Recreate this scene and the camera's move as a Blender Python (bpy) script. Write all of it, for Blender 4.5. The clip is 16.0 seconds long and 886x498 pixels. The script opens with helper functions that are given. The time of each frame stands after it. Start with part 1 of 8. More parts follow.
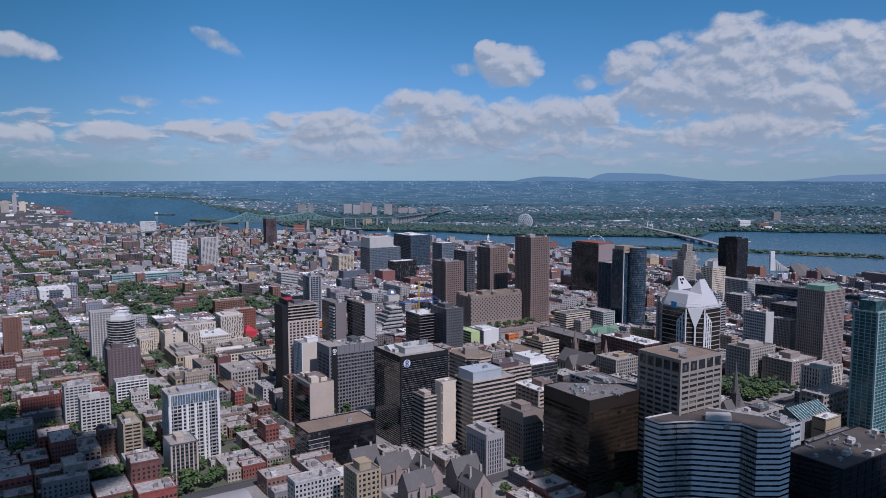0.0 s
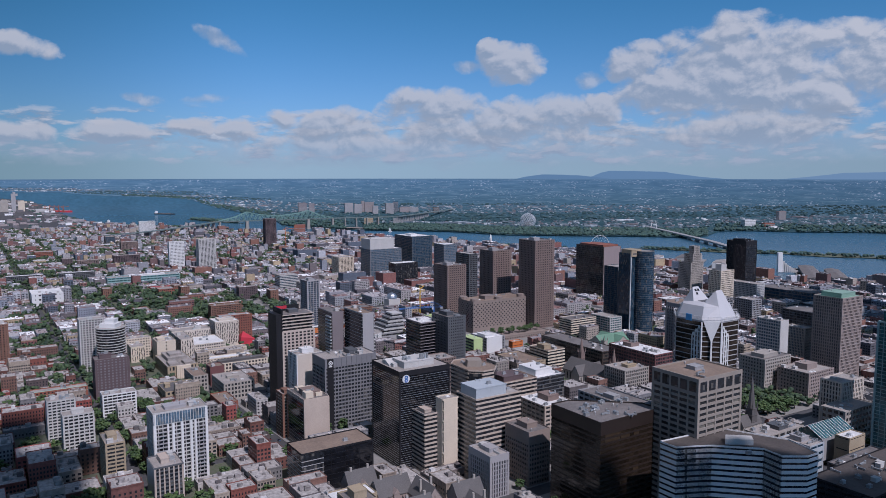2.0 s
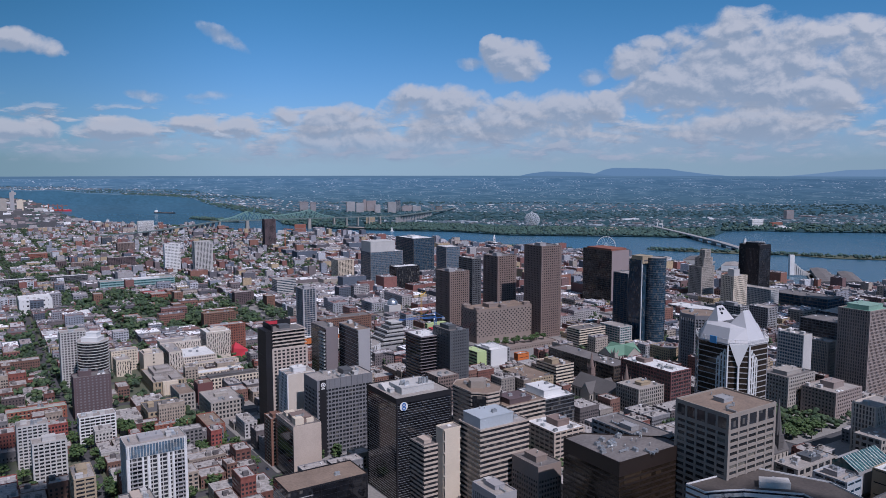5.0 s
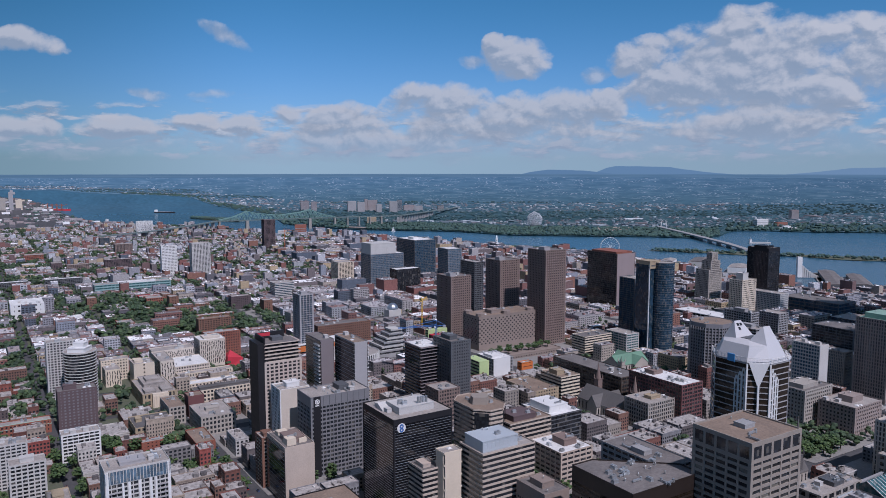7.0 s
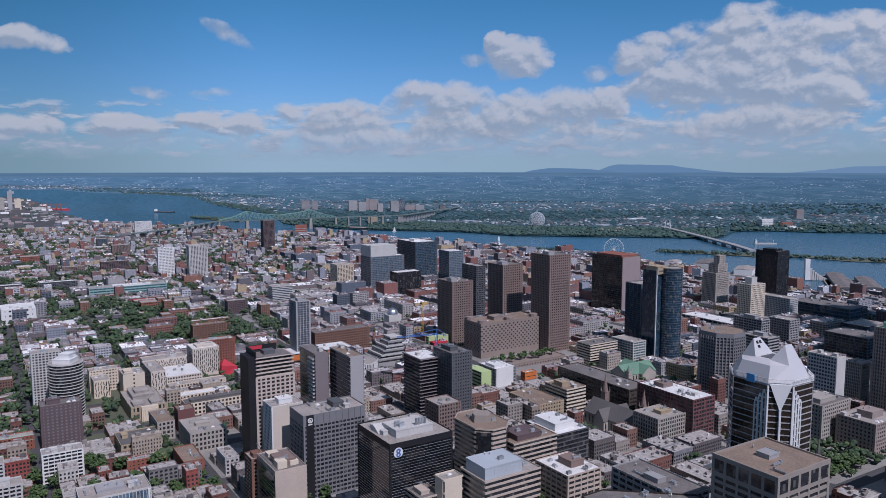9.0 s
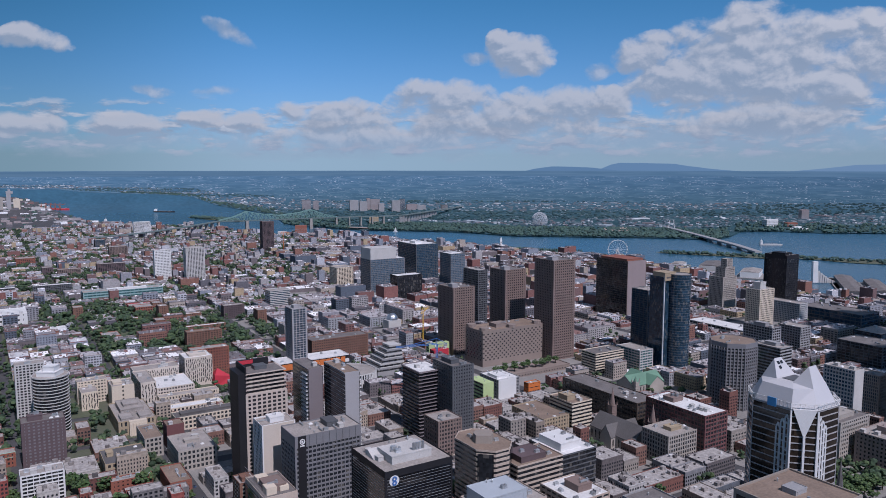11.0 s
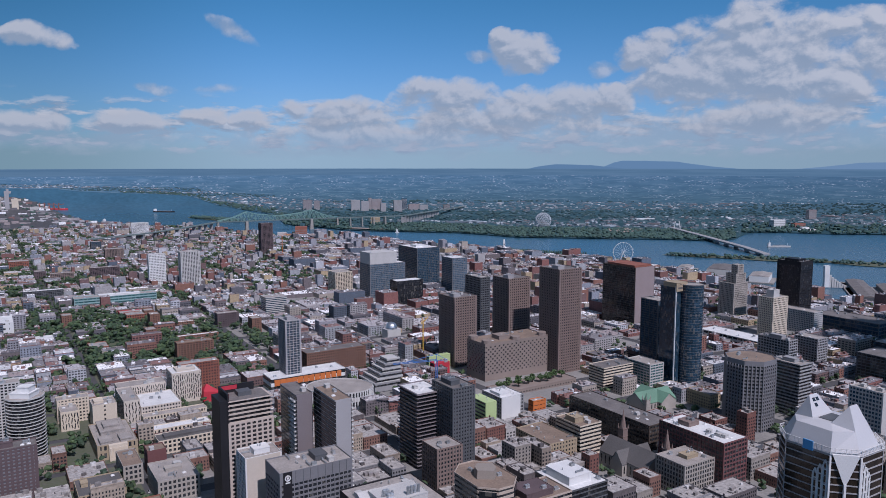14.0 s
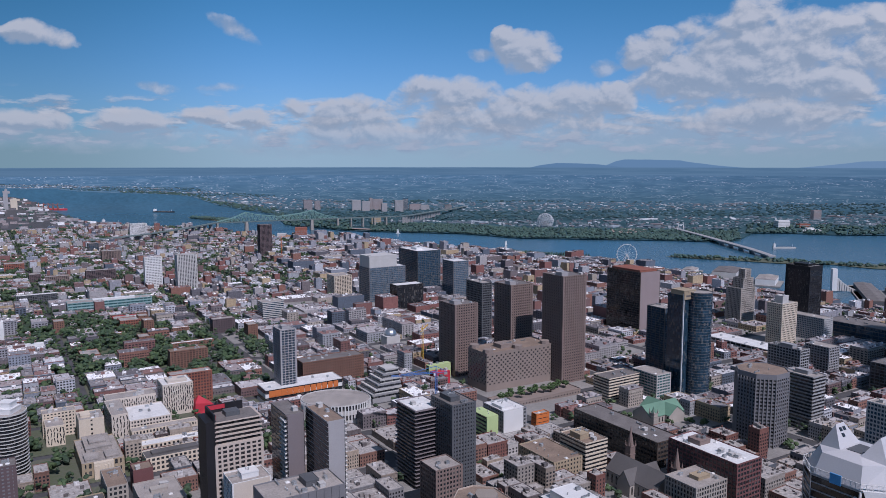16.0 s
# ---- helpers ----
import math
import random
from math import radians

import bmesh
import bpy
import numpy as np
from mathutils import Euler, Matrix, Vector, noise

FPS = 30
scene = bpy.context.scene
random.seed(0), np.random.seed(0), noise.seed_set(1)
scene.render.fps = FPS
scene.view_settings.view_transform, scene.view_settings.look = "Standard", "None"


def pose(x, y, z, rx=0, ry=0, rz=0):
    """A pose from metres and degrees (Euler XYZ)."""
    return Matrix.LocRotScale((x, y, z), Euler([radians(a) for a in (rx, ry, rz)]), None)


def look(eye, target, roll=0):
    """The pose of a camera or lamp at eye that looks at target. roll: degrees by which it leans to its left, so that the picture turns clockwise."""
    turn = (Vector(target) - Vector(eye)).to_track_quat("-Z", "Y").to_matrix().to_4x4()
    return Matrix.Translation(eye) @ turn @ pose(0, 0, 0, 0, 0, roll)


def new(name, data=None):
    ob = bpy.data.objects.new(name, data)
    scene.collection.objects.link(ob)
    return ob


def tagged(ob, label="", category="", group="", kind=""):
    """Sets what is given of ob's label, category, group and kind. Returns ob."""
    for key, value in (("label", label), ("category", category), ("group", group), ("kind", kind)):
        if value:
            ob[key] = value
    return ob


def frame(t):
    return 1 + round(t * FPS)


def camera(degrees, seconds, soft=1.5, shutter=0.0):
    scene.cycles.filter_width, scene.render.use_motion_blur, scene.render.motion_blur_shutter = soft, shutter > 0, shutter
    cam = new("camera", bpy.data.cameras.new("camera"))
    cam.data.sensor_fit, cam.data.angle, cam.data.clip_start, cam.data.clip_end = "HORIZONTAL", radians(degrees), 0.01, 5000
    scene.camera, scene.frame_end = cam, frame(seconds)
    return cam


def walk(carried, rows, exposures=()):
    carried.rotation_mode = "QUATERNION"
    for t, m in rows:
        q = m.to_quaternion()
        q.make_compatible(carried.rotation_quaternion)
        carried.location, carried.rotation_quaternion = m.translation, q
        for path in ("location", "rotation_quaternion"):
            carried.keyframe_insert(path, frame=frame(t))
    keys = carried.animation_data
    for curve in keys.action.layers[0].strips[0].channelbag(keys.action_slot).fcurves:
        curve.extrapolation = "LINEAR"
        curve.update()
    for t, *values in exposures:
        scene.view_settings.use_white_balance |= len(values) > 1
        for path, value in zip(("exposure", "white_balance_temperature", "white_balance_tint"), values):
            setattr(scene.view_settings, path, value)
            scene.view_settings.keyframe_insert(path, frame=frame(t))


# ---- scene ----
# ---------------------------------------------------------------- camera
cam = camera(61.6, 16.0, soft=0.4)
PATH = [
    (0.0, 0.0, 0.0, 262.0, -5.638, 0.0),
    (2.0, 0.67, 34.2, 267.3, -5.797, 0.162),
    (4.0, 1.43, 68.0, 272.7, -5.948, 0.321),
    (6.0, 2.38, 101.0, 278.3, -6.090, 0.478),
    (8.0, 3.43, 133.6, 283.9, -6.223, 0.632),
    (10.0, 4.65, 165.5, 289.6, -6.347, 0.784),
    (12.0, 5.98, 196.8, 295.5, -6.462, 0.934),
    (14.0, 7.50, 227.5, 301.4, -6.569, 1.081),
    (16.0, 9.10, 257.5, 307.5, -6.666, 1.226),
]
walk(cam, [(t, pose(x, y, z, 90 + p, 0, yaw)) for t, x, y, z, p, yaw in PATH], exposures=[(0.0, -0.13, 5750, 15.5), (16.0, -0.13, 5750, 15.5)])

# ---------------------------------------------------------------- sky and sun
SUN_AZ, SUN_EL = 146.0, 51.0            # degrees to the right of the line of sight, degrees up
SUN_DIR = Vector((math.sin(radians(SUN_AZ)) * math.cos(radians(SUN_EL)), math.cos(radians(SUN_AZ)) * math.cos(radians(SUN_EL)), math.sin(radians(SUN_EL))))
sun = new("sun", bpy.data.lights.new("sun", "SUN"))
sun.data.energy, sun.data.angle, sun.data.color = 4.2, radians(0.6), (1.0, 0.895, 0.855)
sun.matrix_world = look(SUN_DIR * 3000, (0, 0, 0))

world = bpy.data.worlds.new("world")
scene.world = world
world.use_nodes = True
wn, wl = world.node_tree.nodes, world.node_tree.links
wn.clear()


def wnode(kind, **kw):
    n = wn.new(kind)
    for k, v in kw.items():
        setattr(n, k, v)
    return n


def wmath(op, a, b=None, clamp=False):
    n = wnode("ShaderNodeMath", operation=op, use_clamp=clamp)
    for i, s in enumerate((a, b)):
        if s is None:
            continue
        if isinstance(s, (int, float)):
            n.inputs[i].default_value = s
        else:
            wl.new(s, n.inputs[i])
    return n.outputs[0]


def wrange(v, a, b, c=0.0, d=1.0):
    n = wnode("ShaderNodeMapRange", interpolation_type="SMOOTHSTEP")
    wl.new(v, n.inputs["Value"])
    for k, x in zip(("From Min", "From Max", "To Min", "To Max"), (a, b, c, d)):
        n.inputs[k].default_value = x
    return n.outputs["Result"]


def wmix(f, a, b, _n=0):
    n = wnode("ShaderNodeMix", data_type="RGBA")
    for s, k in ((f, 0), (a, 6), (b, 7)):
        if isinstance(s, (float, int, tuple)):
            n.inputs[k].default_value = s
        else:
            wl.new(s, n.inputs[k])
    return n.outputs[2]


coord = wnode("ShaderNodeTexCoord").outputs["Generated"]
sep = wnode("ShaderNodeSeparateXYZ")
wl.new(coord, sep.inputs[0])
sky = wnode("ShaderNodeTexSky", sky_type="NISHITA", sun_disc=False)
sky.sun_elevation, sky.sun_rotation = radians(SUN_EL), radians(SUN_AZ)
lifted = wnode("ShaderNodeCombineXYZ")        # the air stays bright down to the rim of the land
wl.new(sep.outputs["X"], lifted.inputs[0])
wl.new(sep.outputs["Y"], lifted.inputs[1])
wl.new(wmath("MAXIMUM", sep.outputs["Z"], 0.014), lifted.inputs[2])
wl.new(lifted.outputs[0], sky.inputs[0])
sky.air_density, sky.dust_density, sky.ozone_density, sky.altitude = 1.0, 0.6, 2.0, 300.0


# heaps of cloud: centre across, centre up, half width, half height, weight
HEAPS = [
    (0.362, 0.123, 0.134, 0.0679, 1), (0.346, 0.174, 0.049, 0.0267, 1), (0.235, 0.139, 0.049, 0.0285, 1), (0.452, 0.153, 0.056, 0.0294, 1),
    (0.449, 0.086, 0.057, 0.027, 1), (0.29, 0.103, 0.08, 0.0422, 1), (0.505, 0.117, 0.061, 0.066, 1), (0.082, 0.14, 0.042, 0.0293, 1),
    (0.033, 0.139, 0.021, 0.0113, 0.8), (0.065, 0.161, 0.019, 0.0138, 0.9), (-0.008, 0.083, 0.086, 0.0347, 1), (-0.041, 0.101, 0.039, 0.0201, 1),
    (0.147, 0.079, 0.095, 0.0287, 1), (0.207, 0.077, 0.041, 0.0256, 1), (-0.149, 0.061, 0.092, 0.0276, 1), (-0.216, 0.068, 0.046, 0.0186, 1),
    (0.074, 0.057, 0.158, 0.0365, 1), (-0.113, 0.038, 0.195, 0.0265, 0.95), (-0.40, 0.052, 0.055, 0.0150, 1), (-0.328, 0.056, 0.035, 0.0150, 1), (-0.36, 0.038, 0.08, 0.009, 0.6),
    (-0.262, 0.055, 0.045, 0.0150, 1), (-0.25, 0.036, 0.08, 0.010, 0.6), (-0.509, 0.048, 0.055, 0.015, 1), (-0.495, 0.053, 0.012, 0.0084, 0.85), (-0.453, 0.034, 0.011, 0.0073, 0.7),
    (-0.487, 0.145, 0.035, 0.016, 1), (-0.278, 0.163, 0.045, 0.0110, 0.75, 22), (-0.372, 0.092, 0.022, 0.0081, 0.55), (-0.303, 0.092, 0.04, 0.0083, 0.5),
    (0.178, 0.12, 0.024, 0.0126, 0.65), (0.148, 0.034, 0.409, 0.0336, 0.78), (0.379, 0.054, 0.123, 0.0304, 0.92), (-0.385, 0.024, 0.199, 0.0138, 0.55),
    (-0.06, 0.026, 0.45, 0.022, 0.8), (0.3, 0.03, 0.32, 0.028, 0.8), (-0.42, 0.03, 0.2, 0.015, 0.75),
    (-0.9, 0.25, 0.3, 0.12, 1), (0.95, 0.5, 0.25, 0.2, 0.8),
]


# far hills: haze-blue colour, then bearing and rise over the rim, in degrees
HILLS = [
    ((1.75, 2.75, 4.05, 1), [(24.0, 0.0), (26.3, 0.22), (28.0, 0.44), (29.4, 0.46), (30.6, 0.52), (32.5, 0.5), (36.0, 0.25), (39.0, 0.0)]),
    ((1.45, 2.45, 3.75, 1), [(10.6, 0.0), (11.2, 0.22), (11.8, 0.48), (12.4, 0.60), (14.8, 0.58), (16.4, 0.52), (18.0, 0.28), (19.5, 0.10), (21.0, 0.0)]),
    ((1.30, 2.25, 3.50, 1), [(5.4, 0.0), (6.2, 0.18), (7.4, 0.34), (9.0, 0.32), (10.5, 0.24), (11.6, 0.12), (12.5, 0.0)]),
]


def cloud_field(shift, heaps):
    """Cloud cover in the direction of view: soft heaps broken up by noise."""
    m = wnode("ShaderNodeMapping")
    m.inputs["Location"].default_value = shift
    wl.new(coord, m.inputs["Vector"])
    p = m.outputs[0]
    wn1 = wnode("ShaderNodeTexNoise")
    wn1.inputs["Scale"].default_value, wn1.inputs["Detail"].default_value = 14.0, 6.0
    wl.new(p, wn1.inputs["Vector"])
    off = wnode("ShaderNodeVectorMath", operation="SUBTRACT")
    wl.new(wn1.outputs["Color"], off.inputs[0])
    off.inputs[1].default_value = (0.5, 0.5, 0.5)
    amt = wnode("ShaderNodeVectorMath", operation="MULTIPLY")
    wl.new(off.outputs[0], amt.inputs[0])
    amt.inputs[1].default_value = (0.075, 0.0, 0.036)
    bent = wnode("ShaderNodeVectorMath", operation="ADD")
    wl.new(p, bent.inputs[0])
    wl.new(amt.outputs[0], bent.inputs[1])
    p_bent = bent.outputs[0]
    total = None
    for cx, cz, rx, rz, w, *slant in heaps:
        mp = wnode("ShaderNodeMapping", vector_type="TEXTURE")
        mp.inputs["Location"].default_value = (cx, 0, cz)
        mp.inputs["Rotation"].default_value = (0, radians(sum(slant)), 0)
        mp.inputs["Scale"].default_value = (rx, 1.0e4, rz)
        wl.new(p_bent, mp.inputs["Vector"])
        g = wnode("ShaderNodeTexGradient", gradient_type="SPHERICAL")
        wl.new(mp.outputs[0], g.inputs["Vector"])
        v = wmath("MULTIPLY", wmath("POWER", g.outputs["Fac"], 0.6), w)
        total = v if total is None else wmath("MAXIMUM", total, v)
    sc = wnode("ShaderNodeMapping")
    sc.inputs["Scale"].default_value = (1.0, 1.0, 1.45)
    wl.new(p, sc.inputs["Vector"])
    n1 = wnode("ShaderNodeTexNoise")
    n1.inputs["Scale"].default_value, n1.inputs["Detail"].default_value, n1.inputs["Roughness"].default_value = 20.0, 9.0, 0.58
    n1.inputs["Distortion"].default_value = 0.25
    wl.new(sc.outputs[0], n1.inputs["Vector"])
    return total, n1.outputs["Fac"]


THICK, THIN = [h for h in HEAPS if h[4] > 0.8], [h for h in HEAPS if h[4] <= 0.8]
heap, fluff = cloud_field((0, 0, 0), THICK)
heap2, fluff2 = cloud_field((0.004, 0.0, 0.008), THICK)
dens = wmath("ADD", wmath("MULTIPLY", heap, 0.88), wmath("MULTIPLY", wmath("SUBTRACT", fluff, 0.5), 1.6))
dens2 = wmath("ADD", wmath("MULTIPLY", heap2, 0.88), wmath("MULTIPLY", wmath("SUBTRACT", fluff2, 0.5), 1.6))
cover = wmath("MULTIPLY", wrange(dens, 0.08, 0.58), wrange(heap, 0.0, 0.25))
veil, _f = cloud_field((0, 0, 0), THIN)
cover_thin = wmath("MULTIPLY", wmath("MULTIPLY", wrange(wmath("ADD", veil, wmath("MULTIPLY", wmath("SUBTRACT", fluff, 0.5), 1.6)), 0.05, 0.75), wrange(veil, 0.0, 0.3)), 0.70)
cover = wmath("MAXIMUM", cover, cover_thin)
rows_map = wnode("ShaderNodeMapping")
rows_map.inputs["Scale"].default_value = (1.0, 1.0, 3.6)
wl.new(coord, rows_map.inputs["Vector"])
rows = wnode("ShaderNodeTexNoise")
rows.inputs["Scale"].default_value, rows.inputs["Detail"].default_value, rows.inputs["Roughness"].default_value = 21.0, 7.0, 0.55
wl.new(rows_map.outputs[0], rows.inputs["Vector"])
rows_up_map = wnode("ShaderNodeMapping")
rows_up_map.inputs["Scale"].default_value = (1.0, 1.0, 3.6)
rows_up_map.inputs["Location"].default_value = (0.003, 0.0, 0.022)
wl.new(coord, rows_up_map.inputs["Vector"])
rows_up = wnode("ShaderNodeTexNoise")
rows_up.inputs["Scale"].default_value, rows_up.inputs["Detail"].default_value, rows_up.inputs["Roughness"].default_value = 21.0, 7.0, 0.55
wl.new(rows_up_map.outputs[0], rows_up.inputs["Vector"])
belt = wmath("MULTIPLY", wrange(sep.outputs["Z"], 0.004, 0.03), wrange(sep.outputs["Z"], 0.098, 0.05))
belt = wmath("MULTIPLY", belt, wrange(sep.outputs["X"], -0.62, 0.0, 0.62, 1.0))
rows_cover = wmath("MULTIPLY", wrange(wmath("ADD", rows.outputs["Fac"], wmath("MULTIPLY", belt, 0.10)), 0.53, 0.70), wrange(belt, 0.0, 0.5))
rows_cover = wmath("MULTIPLY", rows_cover, 0.8)
rows_lit = wrange(wmath("SUBTRACT", rows.outputs["Fac"], rows_up.outputs["Fac"]), -0.05, 0.11)
rows_col = wmix(rows_lit, (2.75, 3.3, 4.05, 1), (5.7, 5.65, 5.75, 1))
relief = wmath("SUBTRACT", dens, dens2)
lit = wmath("ADD", wmath("MULTIPLY", wrange(relief, -0.16, 0.24), 0.88), wmath("MULTIPLY", wrange(dens, 0.75, 0.30), 0.12), clamp=True)
# the far side of the big heap, towards the sun, is the brightest
lit = wmath("MULTIPLY", lit, wrange(wmath("ADD", sep.outputs["X"], sep.outputs["Z"]), 0.42, 0.66, 0.85, 1.15), clamp=True)
lit = wmath("MULTIPLY", lit, wrange(sep.outputs["Z"], 0.05, 0.14, 0.90, 1.0))
cloud_col = wmix(lit, (3.05, 3.6, 4.3, 1), (6.0, 5.9, 5.95, 1))
# near the horizon the clouds fade into the bright, pale air
low = wrange(sep.outputs["Z"], 0.0, 0.055, 0.35, 1.0)
cloud_col = wmix(low, (3.0, 3.62, 4.75, 1), cloud_col)
rows_col = wmix(low, (3.0, 3.62, 4.75, 1), rows_col)
cover = wmath("MULTIPLY", cover, wrange(sep.outputs["Z"], 0.0, 0.05, 0.35, 0.90))
tint = wnode("ShaderNodeMix", data_type="RGBA", blend_type="MULTIPLY")
tint.inputs[0].default_value = 1.0
wl.new(sky.outputs[0], tint.inputs[6])
deep = wmix(wrange(sep.outputs["Z"], 0.0, 0.26), (0.505, 0.69, 1.02, 1), (0.285, 0.64, 0.79, 1))
clear = wmix(wrange(sep.outputs["X"], -0.20, -0.55), (1.0, 1.0, 1.0, 1), (0.61, 0.67, 0.65, 1))
side_tint = wnode("ShaderNodeMix", data_type="RGBA", blend_type="MULTIPLY")
side_tint.inputs[0].default_value = 1.0
wl.new(deep, side_tint.inputs[6])
wl.new(clear, side_tint.inputs[7])
wl.new(side_tint.outputs[2], tint.inputs[7])
ahead = wrange(sep.outputs["Y"], -0.1, 0.25)   # the banks of cloud stand over the far side of the river
full = wmix(wmath("MULTIPLY", cover, ahead), wmix(rows_cover, tint.outputs[2], rows_col), cloud_col)
# unseen broken cumulus added overhead and behind, to whiten the fill light
fill_puffs = wnode("ShaderNodeTexNoise")
fill_puffs.inputs["Scale"].default_value, fill_puffs.inputs["Detail"].default_value = 3.5, 6.0
wl.new(coord, fill_puffs.inputs["Vector"])
overhead = wmath("MULTIPLY", wmath("MULTIPLY", wrange(fill_puffs.outputs["Fac"], 0.42, 0.56), wrange(sep.outputs["Z"], 0.30, 0.42)), 0.85)
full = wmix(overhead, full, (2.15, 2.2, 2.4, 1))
# plain's rim and three hills, tens of kilometres off, painted haze-blue into the sky
RIM = -0.0070
bearing = wmath("ARCTAN2", sep.outputs["X"], sep.outputs["Y"])
crag = wnode("ShaderNodeTexNoise")
crag.inputs["Scale"].default_value, crag.inputs["Detail"].default_value = 60.0, 4.0
wl.new(coord, crag.inputs["Vector"])


def hill_height(profile):
    """The rise of a ridge over the rim by bearing: rows of degrees, degrees up."""
    lo, hi = radians(profile[0][0]), radians(profile[-1][0])
    ramp = wnode("ShaderNodeValToRGB")
    e = ramp.color_ramp.elements
    while len(e) < len(profile):
        e.new(0.5)
    for el, (a, up) in zip(e, profile):
        el.position = (radians(a) - lo) / (hi - lo)
        el.color = (up, up, up, 1)
    n = wnode("ShaderNodeMapRange")
    n.inputs["From Min"].default_value, n.inputs["From Max"].default_value = lo, hi
    wl.new(bearing, n.inputs["Value"])
    wl.new(n.outputs[0], ramp.inputs[0])
    return wmath("MULTIPLY", ramp.outputs[0], radians(1.0))


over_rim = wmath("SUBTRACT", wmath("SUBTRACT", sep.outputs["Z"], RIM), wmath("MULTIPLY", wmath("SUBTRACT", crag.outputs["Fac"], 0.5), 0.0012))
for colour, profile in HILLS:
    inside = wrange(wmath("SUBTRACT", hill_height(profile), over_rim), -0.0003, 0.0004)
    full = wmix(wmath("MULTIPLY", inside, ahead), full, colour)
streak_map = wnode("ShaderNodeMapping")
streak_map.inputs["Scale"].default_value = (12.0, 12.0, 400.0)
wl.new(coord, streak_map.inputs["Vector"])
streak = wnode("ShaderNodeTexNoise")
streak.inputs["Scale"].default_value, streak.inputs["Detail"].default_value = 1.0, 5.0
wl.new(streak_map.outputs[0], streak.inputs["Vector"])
# land strip in its hazed colour, glowing as part of the sky
hazed_far_land = wmix(wrange(streak.outputs["Fac"], 0.35, 0.65), (0.98, 1.80, 2.72, 1), (1.20, 2.06, 3.02, 1))
full = wmix(wrange(sep.outputs["Z"], RIM + 0.0009, RIM - 0.0009), full, hazed_far_land)
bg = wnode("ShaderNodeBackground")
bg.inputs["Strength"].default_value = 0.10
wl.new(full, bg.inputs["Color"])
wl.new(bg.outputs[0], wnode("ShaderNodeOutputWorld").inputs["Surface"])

# ---------------------------------------------------------------- materials


def mat(name, col, rough=0.8, metal=0.0, vary=0.25, scale=0.05, fine=1.5, bump=0.0, rand=0.0, spec=0.5, col2=None, coords="Object"):
    """A surface with stains at two sizes, optional relief, and a shade of its own for each object."""
    m = bpy.data.materials.new(name)
    m.use_nodes = True
    n, l = m.node_tree.nodes, m.node_tree.links
    b = n["Principled BSDF"]
    b.inputs["Roughness"].default_value, b.inputs["Metallic"].default_value = rough, metal
    b.inputs["Specular IOR Level"].default_value = spec
    tc = n.new("ShaderNodeTexCoord").outputs[coords]
    fac = None
    for s, d in ((scale, 4), (fine, 3)):
        t = n.new("ShaderNodeTexNoise")
        t.inputs["Scale"].default_value, t.inputs["Detail"].default_value = s, d
        l.new(tc, t.inputs["Vector"])
        if fac is None:
            fac = t.outputs["Fac"]
        else:
            a = n.new("ShaderNodeMath")
            a.operation = "ADD"
            l.new(fac, a.inputs[0])
            l.new(t.outputs["Fac"], a.inputs[1])
            fac = a.outputs[0]
        fine_out = t.outputs["Fac"]
    mr = n.new("ShaderNodeMapRange")
    mr.inputs["From Min"].default_value, mr.inputs["From Max"].default_value = 0.6, 1.4
    l.new(fac, mr.inputs["Value"])
    mix = n.new("ShaderNodeMix")
    mix.data_type = "RGBA"
    c2 = col2 or tuple(c * (1 - vary) for c in col)
    c1 = col if col2 else tuple(min(0.9, c * (1 + vary * 0.5)) for c in col)
    mix.inputs[6].default_value, mix.inputs[7].default_value = (*c2, 1), (*c1, 1)
    l.new(mr.outputs[0], mix.inputs[0])
    out = mix.outputs[2]
    if rand:
        oi = n.new("ShaderNodeObjectInfo")
        r = n.new("ShaderNodeMapRange")
        r.inputs["To Min"].default_value, r.inputs["To Max"].default_value = 1 - rand, 1 + rand
        l.new(oi.outputs["Random"], r.inputs["Value"])
        hv = n.new("ShaderNodeHueSaturation")
        l.new(out, hv.inputs["Color"])
        l.new(r.outputs[0], hv.inputs["Value"])
        out = hv.outputs[0]
    l.new(out, b.inputs["Base Color"])
    if bump:
        bp = n.new("ShaderNodeBump")
        bp.inputs["Strength"].default_value, bp.inputs["Distance"].default_value = bump, 0.2
        l.new(fine_out, bp.inputs["Height"])
        l.new(bp.outputs[0], b.inputs["Normal"])
    return m


